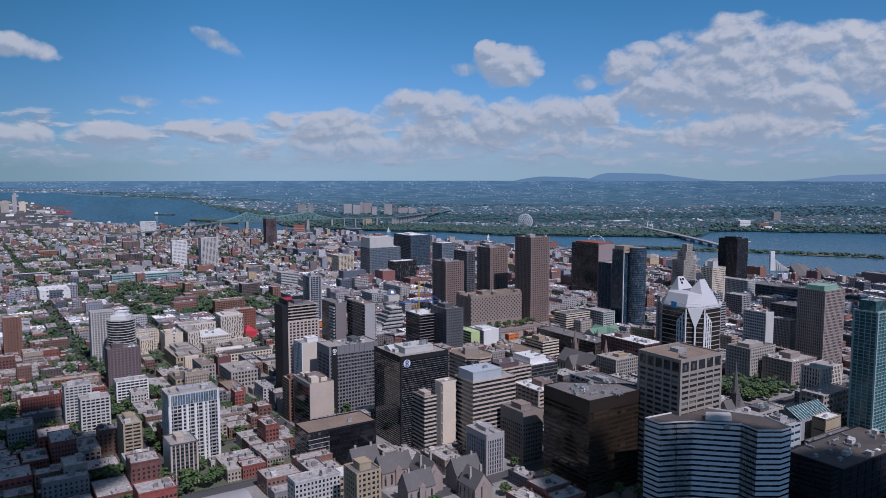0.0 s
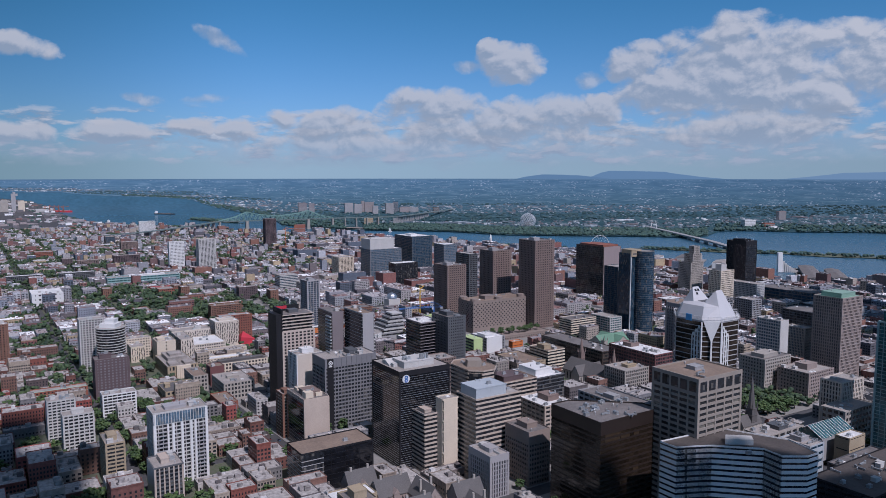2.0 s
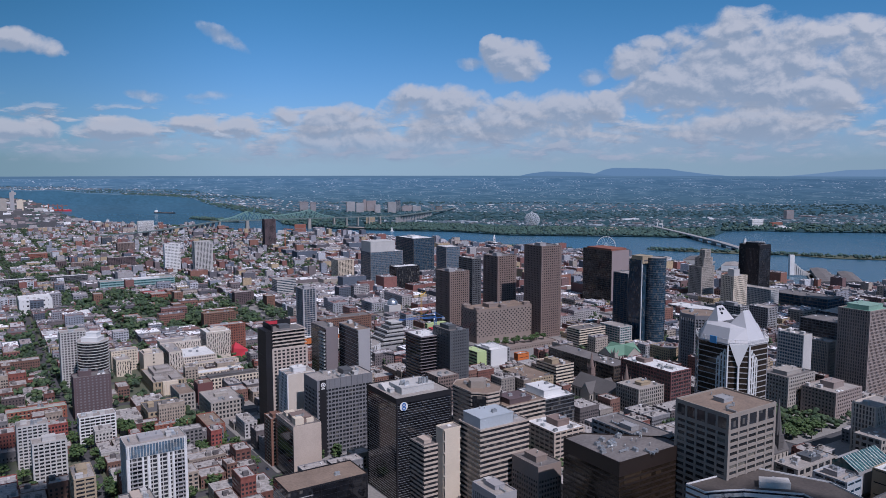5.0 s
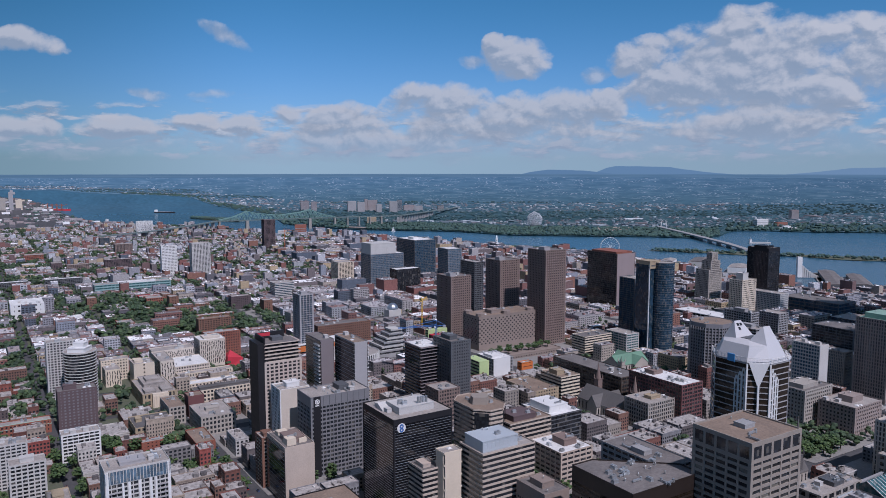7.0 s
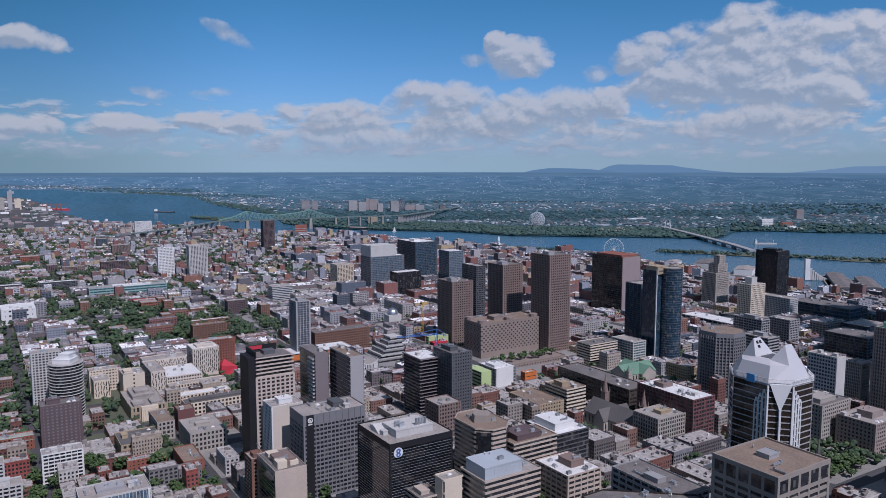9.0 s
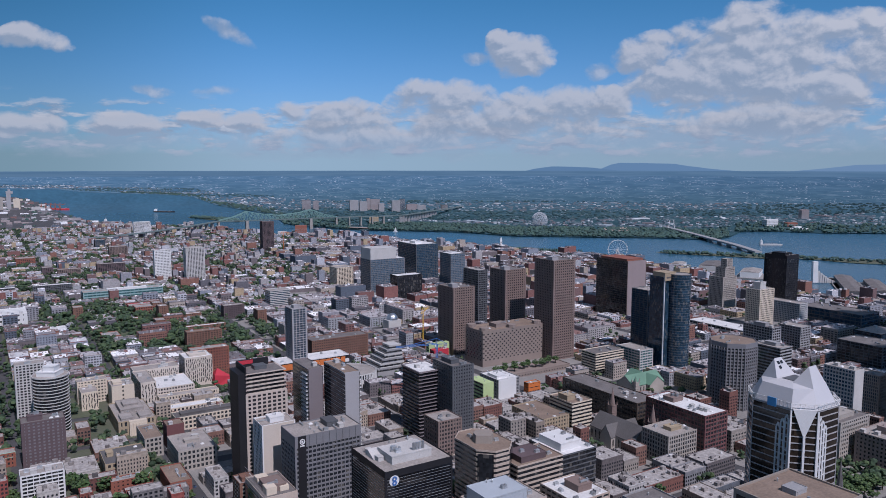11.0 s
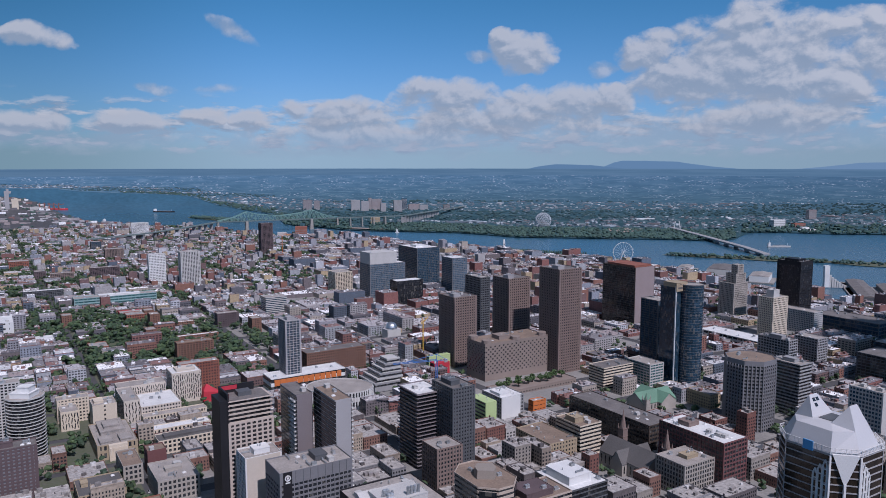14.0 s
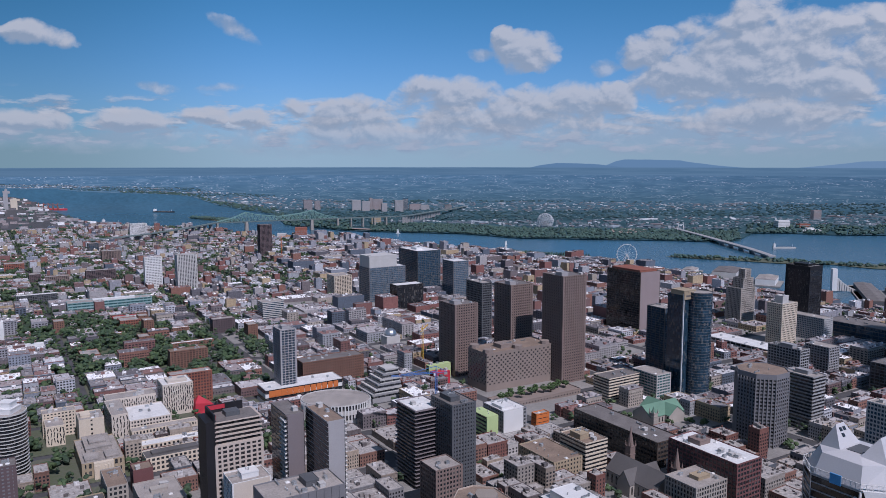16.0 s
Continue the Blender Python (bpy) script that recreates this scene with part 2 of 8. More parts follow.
def palette(name, cols, rough=0.85, source="island", fine=0.4, vary=0.25):
    """One of several colours for each separate piece (island) or each object."""
    m = bpy.data.materials.new(name)
    m.use_nodes = True
    n, l = m.node_tree.nodes, m.node_tree.links
    b = n["Principled BSDF"]
    b.inputs["Roughness"].default_value = rough
    ramp = n.new("ShaderNodeValToRGB")
    ramp.color_ramp.interpolation = "CONSTANT"
    e = ramp.color_ramp.elements
    while len(e) < len(cols):
        e.new(0.5)
    for i, c in enumerate(cols):
        e[i].position = i / len(cols)
        e[i].color = (*c, 1)
    if source == "island":
        l.new(n.new("ShaderNodeNewGeometry").outputs["Random Per Island"], ramp.inputs[0])
    else:
        l.new(n.new("ShaderNodeObjectInfo").outputs["Random"], ramp.inputs[0])
    t = n.new("ShaderNodeTexNoise")
    t.inputs["Scale"].default_value, t.inputs["Detail"].default_value = fine, 5
    l.new(n.new("ShaderNodeTexCoord").outputs["Object"], t.inputs["Vector"])
    r = n.new("ShaderNodeMapRange")
    r.inputs["From Min"].default_value, r.inputs["From Max"].default_value = 0.3, 0.7
    r.inputs["To Min"].default_value, r.inputs["To Max"].default_value = 1 - vary, 1 + vary
    l.new(t.outputs["Fac"], r.inputs["Value"])
    hv = n.new("ShaderNodeHueSaturation")
    l.new(ramp.outputs[0], hv.inputs["Color"])
    l.new(r.outputs[0], hv.inputs["Value"])
    l.new(hv.outputs[0], b.inputs["Base Color"])
    return m


def glass(name, col, rough=0.08, spec=0.6, bump=0.02, cell=(2.1, 2.1, 3.6), blinds=(0.16, 0.15, 0.135)):
    """Window glass, each pane a little different, some with drawn blinds."""
    m = mat(name, col, rough=rough, vary=0.5, scale=0.12, fine=0.35, bump=bump, spec=spec, rand=0.15)
    n, l = m.node_tree.nodes, m.node_tree.links
    b = n["Principled BSDF"]
    was = b.inputs["Base Color"].links[0].from_socket
    tc = n.new("ShaderNodeTexCoord").outputs["Object"]
    add = n.new("ShaderNodeVectorMath")
    add.operation = "ADD"
    add.inputs[1].default_value = (0.83, 0.83, 0.2)
    l.new(tc, add.inputs[0])
    sn = n.new("ShaderNodeVectorMath")
    sn.operation = "SNAP"
    sn.inputs[1].default_value = cell
    l.new(add.outputs[0], sn.inputs[0])
    wn_ = n.new("ShaderNodeTexWhiteNoise")
    l.new(sn.outputs[0], wn_.inputs["Vector"])
    ramp = n.new("ShaderNodeValToRGB")
    e = ramp.color_ramp.elements
    e[0].position, e[0].color = 0.0, (0.7, 0.7, 0.7, 1)
    e[1].position, e[1].color = 0.85, (1.3, 1.3, 1.3, 1)
    mul = n.new("ShaderNodeMix")
    mul.data_type, mul.blend_type = "RGBA", "MULTIPLY"
    mul.inputs[0].default_value = 1.0
    l.new(wn_.outputs["Value"], ramp.inputs[0])
    l.new(was, mul.inputs[6])
    l.new(ramp.outputs[0], mul.inputs[7])
    gt = n.new("ShaderNodeMath")
    gt.operation = "GREATER_THAN"
    gt.inputs[1].default_value = 0.9
    l.new(wn_.outputs["Value"], gt.inputs[0])
    half = n.new("ShaderNodeMath")
    half.operation = "MULTIPLY"
    half.inputs[1].default_value = 0.55
    l.new(gt.outputs[0], half.inputs[0])
    mx = n.new("ShaderNodeMix")
    mx.data_type = "RGBA"
    l.new(half.outputs[0], mx.inputs[0])
    l.new(mul.outputs[2], mx.inputs[6])
    mx.inputs[7].default_value = (*blinds, 1)
    l.new(mx.outputs[2], b.inputs["Base Color"])
    return m


M = dict(
    beige=mat("beige_precast", (0.46, 0.385, 0.33), vary=0.2),
    cream=mat("cream_panel", (0.60, 0.52, 0.42), vary=0.18),
    white=mat("white_panel", (0.66, 0.66, 0.66), vary=0.15, rough=0.6),
    offwhite=mat("pale_concrete", (0.48, 0.47, 0.46), vary=0.22),
    grey=mat("grey_concrete", (0.30, 0.30, 0.31), vary=0.25),
    dgrey=mat("dark_grey_panel", (0.10, 0.105, 0.115), vary=0.3, rough=0.55),
    black=mat("black_panel", (0.022, 0.022, 0.026), vary=0.3, rough=0.5, spec=0.2),
    brown=mat("brown_precast", (0.205, 0.152, 0.136), vary=0.18),
    shell=mat("shell_pink_panel", (0.46, 0.39, 0.345), vary=0.14),
    midgrey=mat("mid_grey_panel", (0.185, 0.185, 0.20), vary=0.18, rough=0.6),
    palebox=mat("pale_blue_grey_metal", (0.40, 0.44, 0.48), vary=0.15, rough=0.55),
    verdigris=mat("pale_green_copper", (0.24, 0.37, 0.30), vary=0.3, rough=0.6),
    skyblue=mat("pale_blue_panel", (0.10, 0.33, 0.62), vary=0.15),
    mauve=mat("mauve_metal", (0.20, 0.175, 0.185), rough=0.55, vary=0.12),
    mauve2=mat("pale_mauve_panel", (0.27, 0.22, 0.22), rough=0.6, vary=0.12),
    lgrey=mat("light_grey_metal", (0.34, 0.33, 0.34), rough=0.55, vary=0.12),
    taupe=mat("taupe_stone", (0.27, 0.235, 0.205), vary=0.2),
    rose=mat("rose_beige_precast", (0.245, 0.198, 0.175), vary=0.2),
    dbrown=mat("dark_bronze_panel", (0.075, 0.058, 0.048), vary=0.35, rough=0.4),
    bronze=mat("black_bronze_panel", (0.030, 0.022, 0.019), vary=0.35, rough=0.35),
    brick=mat("red_brick", (0.26, 0.095, 0.065), vary=0.3, fine=4.0),
    brick2=mat("brown_brick", (0.20, 0.105, 0.075), vary=0.3, fine=4.0),
    purple=mat("plum_brick", (0.115, 0.082, 0.088), vary=0.3, fine=4.0),
    maroon=mat("maroon_brick", (0.155, 0.066, 0.066), vary=0.25, fine=3.0),
    paleteal=mat("pale_teal_slab", (0.24, 0.36, 0.37), vary=0.12, rough=0.5),
    stone=mat("grey_limestone", (0.36, 0.33, 0.30), vary=0.28, fine=2.0, bump=0.2),
    rosestone=mat("rose_grey_stone", (0.30, 0.245, 0.225), vary=0.3, fine=2.0, bump=0.2),
    tan=mat("tan_stone", (0.36, 0.29, 0.20), vary=0.25),
    copper=mat("green_copper", (0.13, 0.245, 0.175), vary=0.3, rough=0.6),
    slate=mat("dark_slate", (0.112, 0.106, 0.106), vary=0.35, bump=0.2),
    tar=mat("tar_roof", (0.17, 0.155, 0.15), vary=0.45, scale=0.08, fine=0.6),
    gravel=mat("gravel_roof", (0.34, 0.31, 0.29), vary=0.4, scale=0.08, fine=0.8),
    brownroof=mat("brown_gravel_roof", (0.24, 0.18, 0.14), vary=0.4, scale=0.07, fine=0.7),
    whiteroof=mat("white_membrane_roof", (0.64, 0.64, 0.64), vary=0.25, scale=0.07, fine=0.5),
    steel=mat("galvanised_steel", (0.45, 0.47, 0.49), rough=0.45, metal=0.6, vary=0.3, rand=0.3),
    asphalt=mat("asphalt", (0.072, 0.072, 0.078), vary=0.35, scale=0.03, fine=0.4, bump=0.1),
    paving=mat("concrete_paving", (0.26, 0.25, 0.24), vary=0.35, scale=0.04, fine=0.5),
    grass=mat("lawn", (0.115, 0.112, 0.098), vary=0.4, scale=0.03, fine=0.4, bump=0.3, col2=(0.07, 0.095, 0.04)),
    darkroof=mat("dark_gravel_roof", (0.085, 0.072, 0.066), vary=0.45, scale=0.07, fine=0.7),
    ivory=mat("ivory_panel", (0.54, 0.48, 0.42), vary=0.15),
    gnavy=glass("navy_glass", (0.012, 0.017, 0.028)),
    gblue=glass("blue_glass", (0.028, 0.060, 0.095)),
    gsky=glass("pale_blue_glass", (0.085, 0.135, 0.185), rough=0.15),
    gdark=glass("dark_glass", (0.026, 0.029, 0.035)),
    gteal=glass("teal_glass", (0.04, 0.11, 0.12)),
    gbronze=glass("bronze_glass", (0.028, 0.020, 0.014), cell=(7.3, 7.3, 3.6), blinds=(0.055, 0.038, 0.024)),
    gblack=glass("black_glass", (0.012, 0.013, 0.017), cell=(9.0, 9.0, 3.7), blinds=(0.02, 0.021, 0.026)),
    red=mat("red_paint", (0.45, 0.03, 0.05), vary=0.25),
    orange=mat("orange_panel", (0.55, 0.16, 0.04), vary=0.2),
    lime=mat("pale_green_panel", (0.42, 0.52, 0.25), vary=0.15),
    blue=mat("blue_paint", (0.06, 0.16, 0.42), vary=0.2),
    yellow=mat("yellow_paint", (0.6, 0.38, 0.05), vary=0.2),
    greensteel=mat("green_bridge_steel", (0.165, 0.285, 0.262), vary=0.2, rough=0.6),
)
PANE = palette("window_pane", [(0.018, 0.02, 0.024), (0.03, 0.034, 0.04), (0.02, 0.024, 0.03), (0.05, 0.05, 0.05), (0.016, 0.017, 0.02), (0.025, 0.028, 0.03), (0.16, 0.15, 0.13)], rough=0.12, source="object")
HOUSE_WALL = palette("house_walls", [(0.195, 0.066, 0.052), (0.145, 0.064, 0.052), (0.27, 0.225, 0.19), (0.10, 0.076, 0.075), (0.34, 0.285, 0.235), (0.165, 0.092, 0.072), (0.17, 0.162, 0.166), (0.24, 0.066, 0.056), (0.42, 0.40, 0.38), (0.135, 0.060, 0.052)], source="object")
SHOP_WALL = palette("commercial_walls", [(0.19, 0.16, 0.15), (0.24, 0.20, 0.17), (0.175, 0.080, 0.066), (0.20, 0.20, 0.215), (0.36, 0.30, 0.245), (0.12, 0.105, 0.108), (0.42, 0.41, 0.41), (0.20, 0.11, 0.088), (0.10, 0.11, 0.13), (0.26, 0.235, 0.215)], source="object")
CITY_ROOF = palette("house_roofs", [(0.17, 0.155, 0.15), (0.30, 0.275, 0.265), (0.095, 0.086, 0.088), (0.25, 0.205, 0.185), (0.50, 0.49, 0.49), (0.125, 0.112, 0.112), (0.33, 0.31, 0.30), (0.185, 0.10, 0.085), (0.165, 0.155, 0.158), (0.27, 0.25, 0.248), (0.74, 0.73, 0.73), (0.20, 0.185, 0.18)], vary=0.35)
# far walls and roofs: a little haze blue is mixed into the colours
FAR_WALL = palette("hazed_city_walls", [(0.185, 0.092, 0.084), (0.145, 0.092, 0.092), (0.255, 0.255, 0.285), (0.105, 0.102, 0.118), (0.33, 0.315, 0.32), (0.145, 0.125, 0.132), (0.22, 0.24, 0.285), (0.205, 0.092, 0.082), (0.43, 0.44, 0.48), (0.090, 0.110, 0.145), (0.34, 0.30, 0.265), (0.37, 0.29, 0.19), (0.22, 0.110, 0.085), (0.31, 0.32, 0.345)])
FAR_ROOF = palette("hazed_city_roofs", [(0.20, 0.19, 0.20), (0.37, 0.35, 0.36), (0.12, 0.11, 0.12), (0.30, 0.255, 0.255), (0.50, 0.50, 0.515), (0.14, 0.13, 0.14), (0.42, 0.40, 0.41), (0.22, 0.125, 0.115), (0.24, 0.23, 0.24), (0.30, 0.28, 0.29), (0.78, 0.78, 0.79)], vary=0.3)
LEAF = palette("leaves", [(0.040, 0.076, 0.022), (0.054, 0.096, 0.028), (0.034, 0.064, 0.022), (0.066, 0.105, 0.030)], rough=0.7, fine=0.9, vary=0.5)
LEAF2 = palette("leaves_far", [(0.032, 0.060, 0.028), (0.044, 0.076, 0.032), (0.027, 0.050, 0.027), (0.056, 0.088, 0.034)], rough=0.75, fine=0.12, vary=0.4)
BARK = mat("bark", (0.09, 0.07, 0.05), vary=0.3, fine=3.0, bump=0.4)

# ---------------------------------------------------------------- geometry helpers
GRID = radians(33.0)                         # the street grid's turn
CU, SU = math.cos(GRID), math.sin(GRID)
EYE = Vector((4.0, 140.0, 284.0))            # middle of the flight


def xy(u, v):
    return u * CU - v * SU, u * SU + v * CU


def uv(x, y):
    return x * CU + y * SU, -x * SU + y * CU


def lerp_table(x, tab):
    if x <= tab[0][0]:
        return tab[0][1]
    for (a, p), (b, q) in zip(tab, tab[1:]):
        if x <= b:
            return p + (q - p) * (x - a) / (b - a)
    return tab[-1][1]


# the river's two banks: degrees from the line of sight, distance
NEAR_BANK = [(-60, 14000), (-33.3, 9600), (-31.4, 8466), (-30.1, 8035), (-29.2, 6900), (-28.4, 5600), (-27.4, 4900), (-26.45, 4421), (-25.0, 4233), (-23.6, 3978), (-22.1, 3859), (-19.0, 3747), (-17.0, 3602), (-15.4, 3354), (-13.7, 3244), (-12.9, 3153), (-10.8, 3238), (-8.65, 3219), (-6.5, 3123), (-4.3, 2916), (-0.8, 2821), (1.8, 2719), (3.9, 2630), (8.0, 2545), (11.1, 2480), (15.0, 2302), (17.9, 2232), (20.8, 2040), (24.4, 1955), (26.0, 1925), (27.3, 1896), (29.0, 1936), (30.0, 1983), (34, 2000), (60, 2000)]
FAR_BANK = [(-60, 15000), (-33.3, 12400), (-31.4, 11709), (-29.75, 10909), (-28.1, 11016), (-26.5, 9585), (-24.55, 9006), (-22.7, 8687), (-20.8, 8215), (-19.1, 7500), (-18.5, 6588), (-17.5, 5771), (-15.7, 5109), (-14.1, 4755), (-13.3, 4358), (-12.7, 3782), (-10.8, 3684), (-8.65, 3490), (-6.5, 3410), (-2.1, 3332), (0.1, 3301), (2.25, 3219), (4.4, 3119), (10.9, 3118), (15.0, 3147), (19.0, 3140), (20.0, 3265), (20.2, 3533), (22.75, 3631), (26.35, 3641), (28.1, 3699), (30.3, 3751), (60, 3900)]


def polar(x, y):
    dx, dy = x - EYE.x, y - EYE.y
    return math.degrees(math.atan2(dx, dy)), math.hypot(dx, dy)


def ground_z(x, y):
    a, r = polar(x, y)
    near, beyond = lerp_table(a, NEAR_BANK), lerp_table(a, FAR_BANK)
    if r > near:
        return 3.0 if r > beyond else -4.0
    down = lerp_table(y, [(650, 35.0), (1200, 20.0), (1900, 12.0), (2600, 4.0)])
    up = lerp_table(y, [(650, 35.0), (1000, 30.0), (1900, 24.0), (3000, 8.0)])
    k = min(1.0, max(0.0, (-x - 200) / 300))
    z = down + (up - down) * k
    return 3.5 + (z - 3.5) * min(1.0, max(0.0, (near - r) / 250))


def far(p):
    """Beyond 4 km distances close up towards 4.84 km, along the line of sight."""
    d = Vector(p) - EYE
    r = math.hypot(d.x, d.y)
    if r <= 4000:
        return Vector(p)
    d.z -= r * r / 18.0e6 - 0.89             # the earth's curve
    k = (4000 + 840 * (r - 4000) / (r - 4000 + 840)) / r
    return EYE + d * k


class MB:
    """Gathers faces for one mesh."""

    def __init__(self):
        self.v, self.f, self.m = [], [], []

    def face(self, pts, mi=0):
        i = len(self.v)
        self.v += [tuple(p) for p in pts]
        self.f.append(tuple(range(i, i + len(pts))))
        self.m.append(mi)

    def solid(self, verts, faces, mi=0):
        i = len(self.v)
        self.v += [tuple(p) for p in verts]
        for f in faces:
            self.f.append(tuple(i + k for k in f))
            self.m.append(mi)

    def box(self, x0, y0, z0, x1, y1, z1, mi=0, bottom=True):
        q = [(x0, y0, z0), (x1, y0, z0), (x1, y1, z0), (x0, y1, z0), (x0, y0, z1), (x1, y0, z1), (x1, y1, z1), (x0, y1, z1)]
        fs = [(4, 5, 6, 7), (0, 1, 5, 4), (1, 2, 6, 5), (2, 3, 7, 6), (3, 0, 4, 7)]
        self.solid(q, fs + ([(3, 2, 1, 0)] if bottom else []), mi)

    def prism(self, poly, z0, z1, mi=0, top=True, scale_top=1.0):
        n = len(poly)
        cx, cy = sum(p[0] for p in poly) / n, sum(p[1] for p in poly) / n
        lo = [(x, y, z0) for x, y in poly]
        hi = [(cx + (x - cx) * scale_top, cy + (y - cy) * scale_top, z1) for x, y in poly]
        fs = [(i, (i + 1) % n, n + (i + 1) % n, n + i) for i in range(n)]
        if top:
            fs.append(tuple(range(n, 2 * n)))
        fs.append(tuple(reversed(range(n))))
        self.solid(lo + hi, fs, mi)

    def ring(self, x0, y0, x1, y1, z0, z1, t, mi=0):
        """A frame of thickness t round a rectangle, outside it."""
        o = [(x0 - t, y0 - t), (x1 + t, y0 - t), (x1 + t, y1 + t), (x0 - t, y1 + t)]
        i = [(x0, y0), (x1, y0), (x1, y1), (x0, y1)]
        vs = [(*p, z0) for p in o] + [(*p, z1) for p in o] + [(*p, z0) for p in i] + [(*p, z1) for p in i]
        fs = []
        for k in range(4):
            j = (k + 1) % 4
            fs += [(k, j, 4 + j, 4 + k), (4 + k, 4 + j, 12 + j, 12 + k), (8 + j, 8 + k, 12 + k, 12 + j), (j, k, 8 + k, 8 + j)]
        self.solid(vs, fs, mi)

    def beam(self, a, b, w, mi=0):
        a, b = Vector(a), Vector(b)
        d = (b - a).normalized()
        s = d.cross(Vector((0, 0, 1)))
        s = (s if s.length > 0.01 else Vector((1, 0, 0))).normalized() * w / 2
        t = d.cross(s).normalized() * w / 2
        q = [a - s - t, a + s - t, a + s + t, a - s + t, b - s - t, b + s - t, b + s + t, b - s + t]
        self.solid(q, [(4, 5, 6, 7), (0, 1, 5, 4), (1, 2, 6, 5), (2, 3, 7, 6), (3, 0, 4, 7), (3, 2, 1, 0)], mi)

    def mesh(self, name, mats, fn=None, smooth=False):
        me = bpy.data.meshes.new(name)
        me.from_pydata([tuple(fn(p)) for p in self.v] if fn else self.v, [], self.f)
        for m in mats if isinstance(mats, (list, tuple)) else [mats]:
            me.materials.append(m)
        me.polygons.foreach_set("material_index", self.m)
        if smooth:
            me.polygons.foreach_set("use_smooth", [True] * len(self.f))
        me.update()
        return me


def part(name, mb, material, parent, label="", fn=None, kind="", smooth=False):
    """One mesh object under a thing or a part."""
    ob = new(name, mb.mesh(name, material, fn, smooth) if isinstance(mb, MB) else mb)
    ob.parent = parent
    return tagged(ob, label=label, kind=kind)


def thing(name, label, category, m, group="", kind=""):
    ob = new(name)
    ob.empty_display_size = 1.0
    ob.matrix_world = m
    return tagged(ob, label, category, group, kind)


def at_corner(x, y, z=None, turn=33.0):
    return pose(x, y, ground_z(x, y) - 0.5 if z is None else z, 0, 0, turn)


TAKEN = []                                   # footprints along the grid: u0, u1, v0, v1


def claim(x, y, a, b, gap=2.0):
    u, v = uv(x, y)
    TAKEN.append((u - gap, u + a + gap, v - gap, v + b + gap))


def is_free(u0, u1, v0, v1):
    return all(u1 < p or u0 > q or v1 < r or v0 > s for p, q, r, s in TAKEN)

# ---------------------------------------------------------------- ground and river


def ground_sheet():
    """One sheet from under the camera to the horizon, with the river's bed in it."""
    angs = [-180 + 12 * i for i in range(11)] + [-52 + 0.8 * i for i in range(131)] + [60 + 12 * i for i in range(11)]
    steps_city = [0.0, 60, 250, 330] + [400 + 55 * i for i in range(42)]
    mb = MB()
    cols = []
    for a in angs:
        near, beyond = lerp_table(a, NEAR_BANK), lerp_table(a, FAR_BANK)
        rs = [min(1.0, s / 2700) * near for s in steps_city]
        rs = [r for r in rs if r < near - 30]
        rs += [near - 30] * (len(steps_city) - len(rs))
        rs += [near - 3, near + 4]
        rs += [near + (beyond - near) * k for k in (0.2, 0.5, 0.8)]
        rs += [beyond - 4, beyond + 4]
        rs += [beyond + (27300 - beyond) * (k / 30) ** 3.0 for k in range(1, 31)]
        col = []
        for r in rs:
            x, y = EYE.x + r * math.sin(radians(a)), EYE.y + r * math.cos(radians(a))
            z = -30.0 if near < r < beyond else ground_z(x, y)
            col.append(far((x, y, z)))
        cols.append(col)
    n = len(cols[0])
    verts = [p for c in cols for p in c]
    faces, mis = [], []
    for i in range(len(cols)):
        j = (i + 1) % len(cols)
        for k in range(n - 1):
            faces.append((i * n + k, j * n + k, j * n + k + 1, i * n + k + 1))
            mis.append(0 if k < len(steps_city) + 5 else 1)
    mb.solid(verts, faces)
    mb.m = mis
    return mb


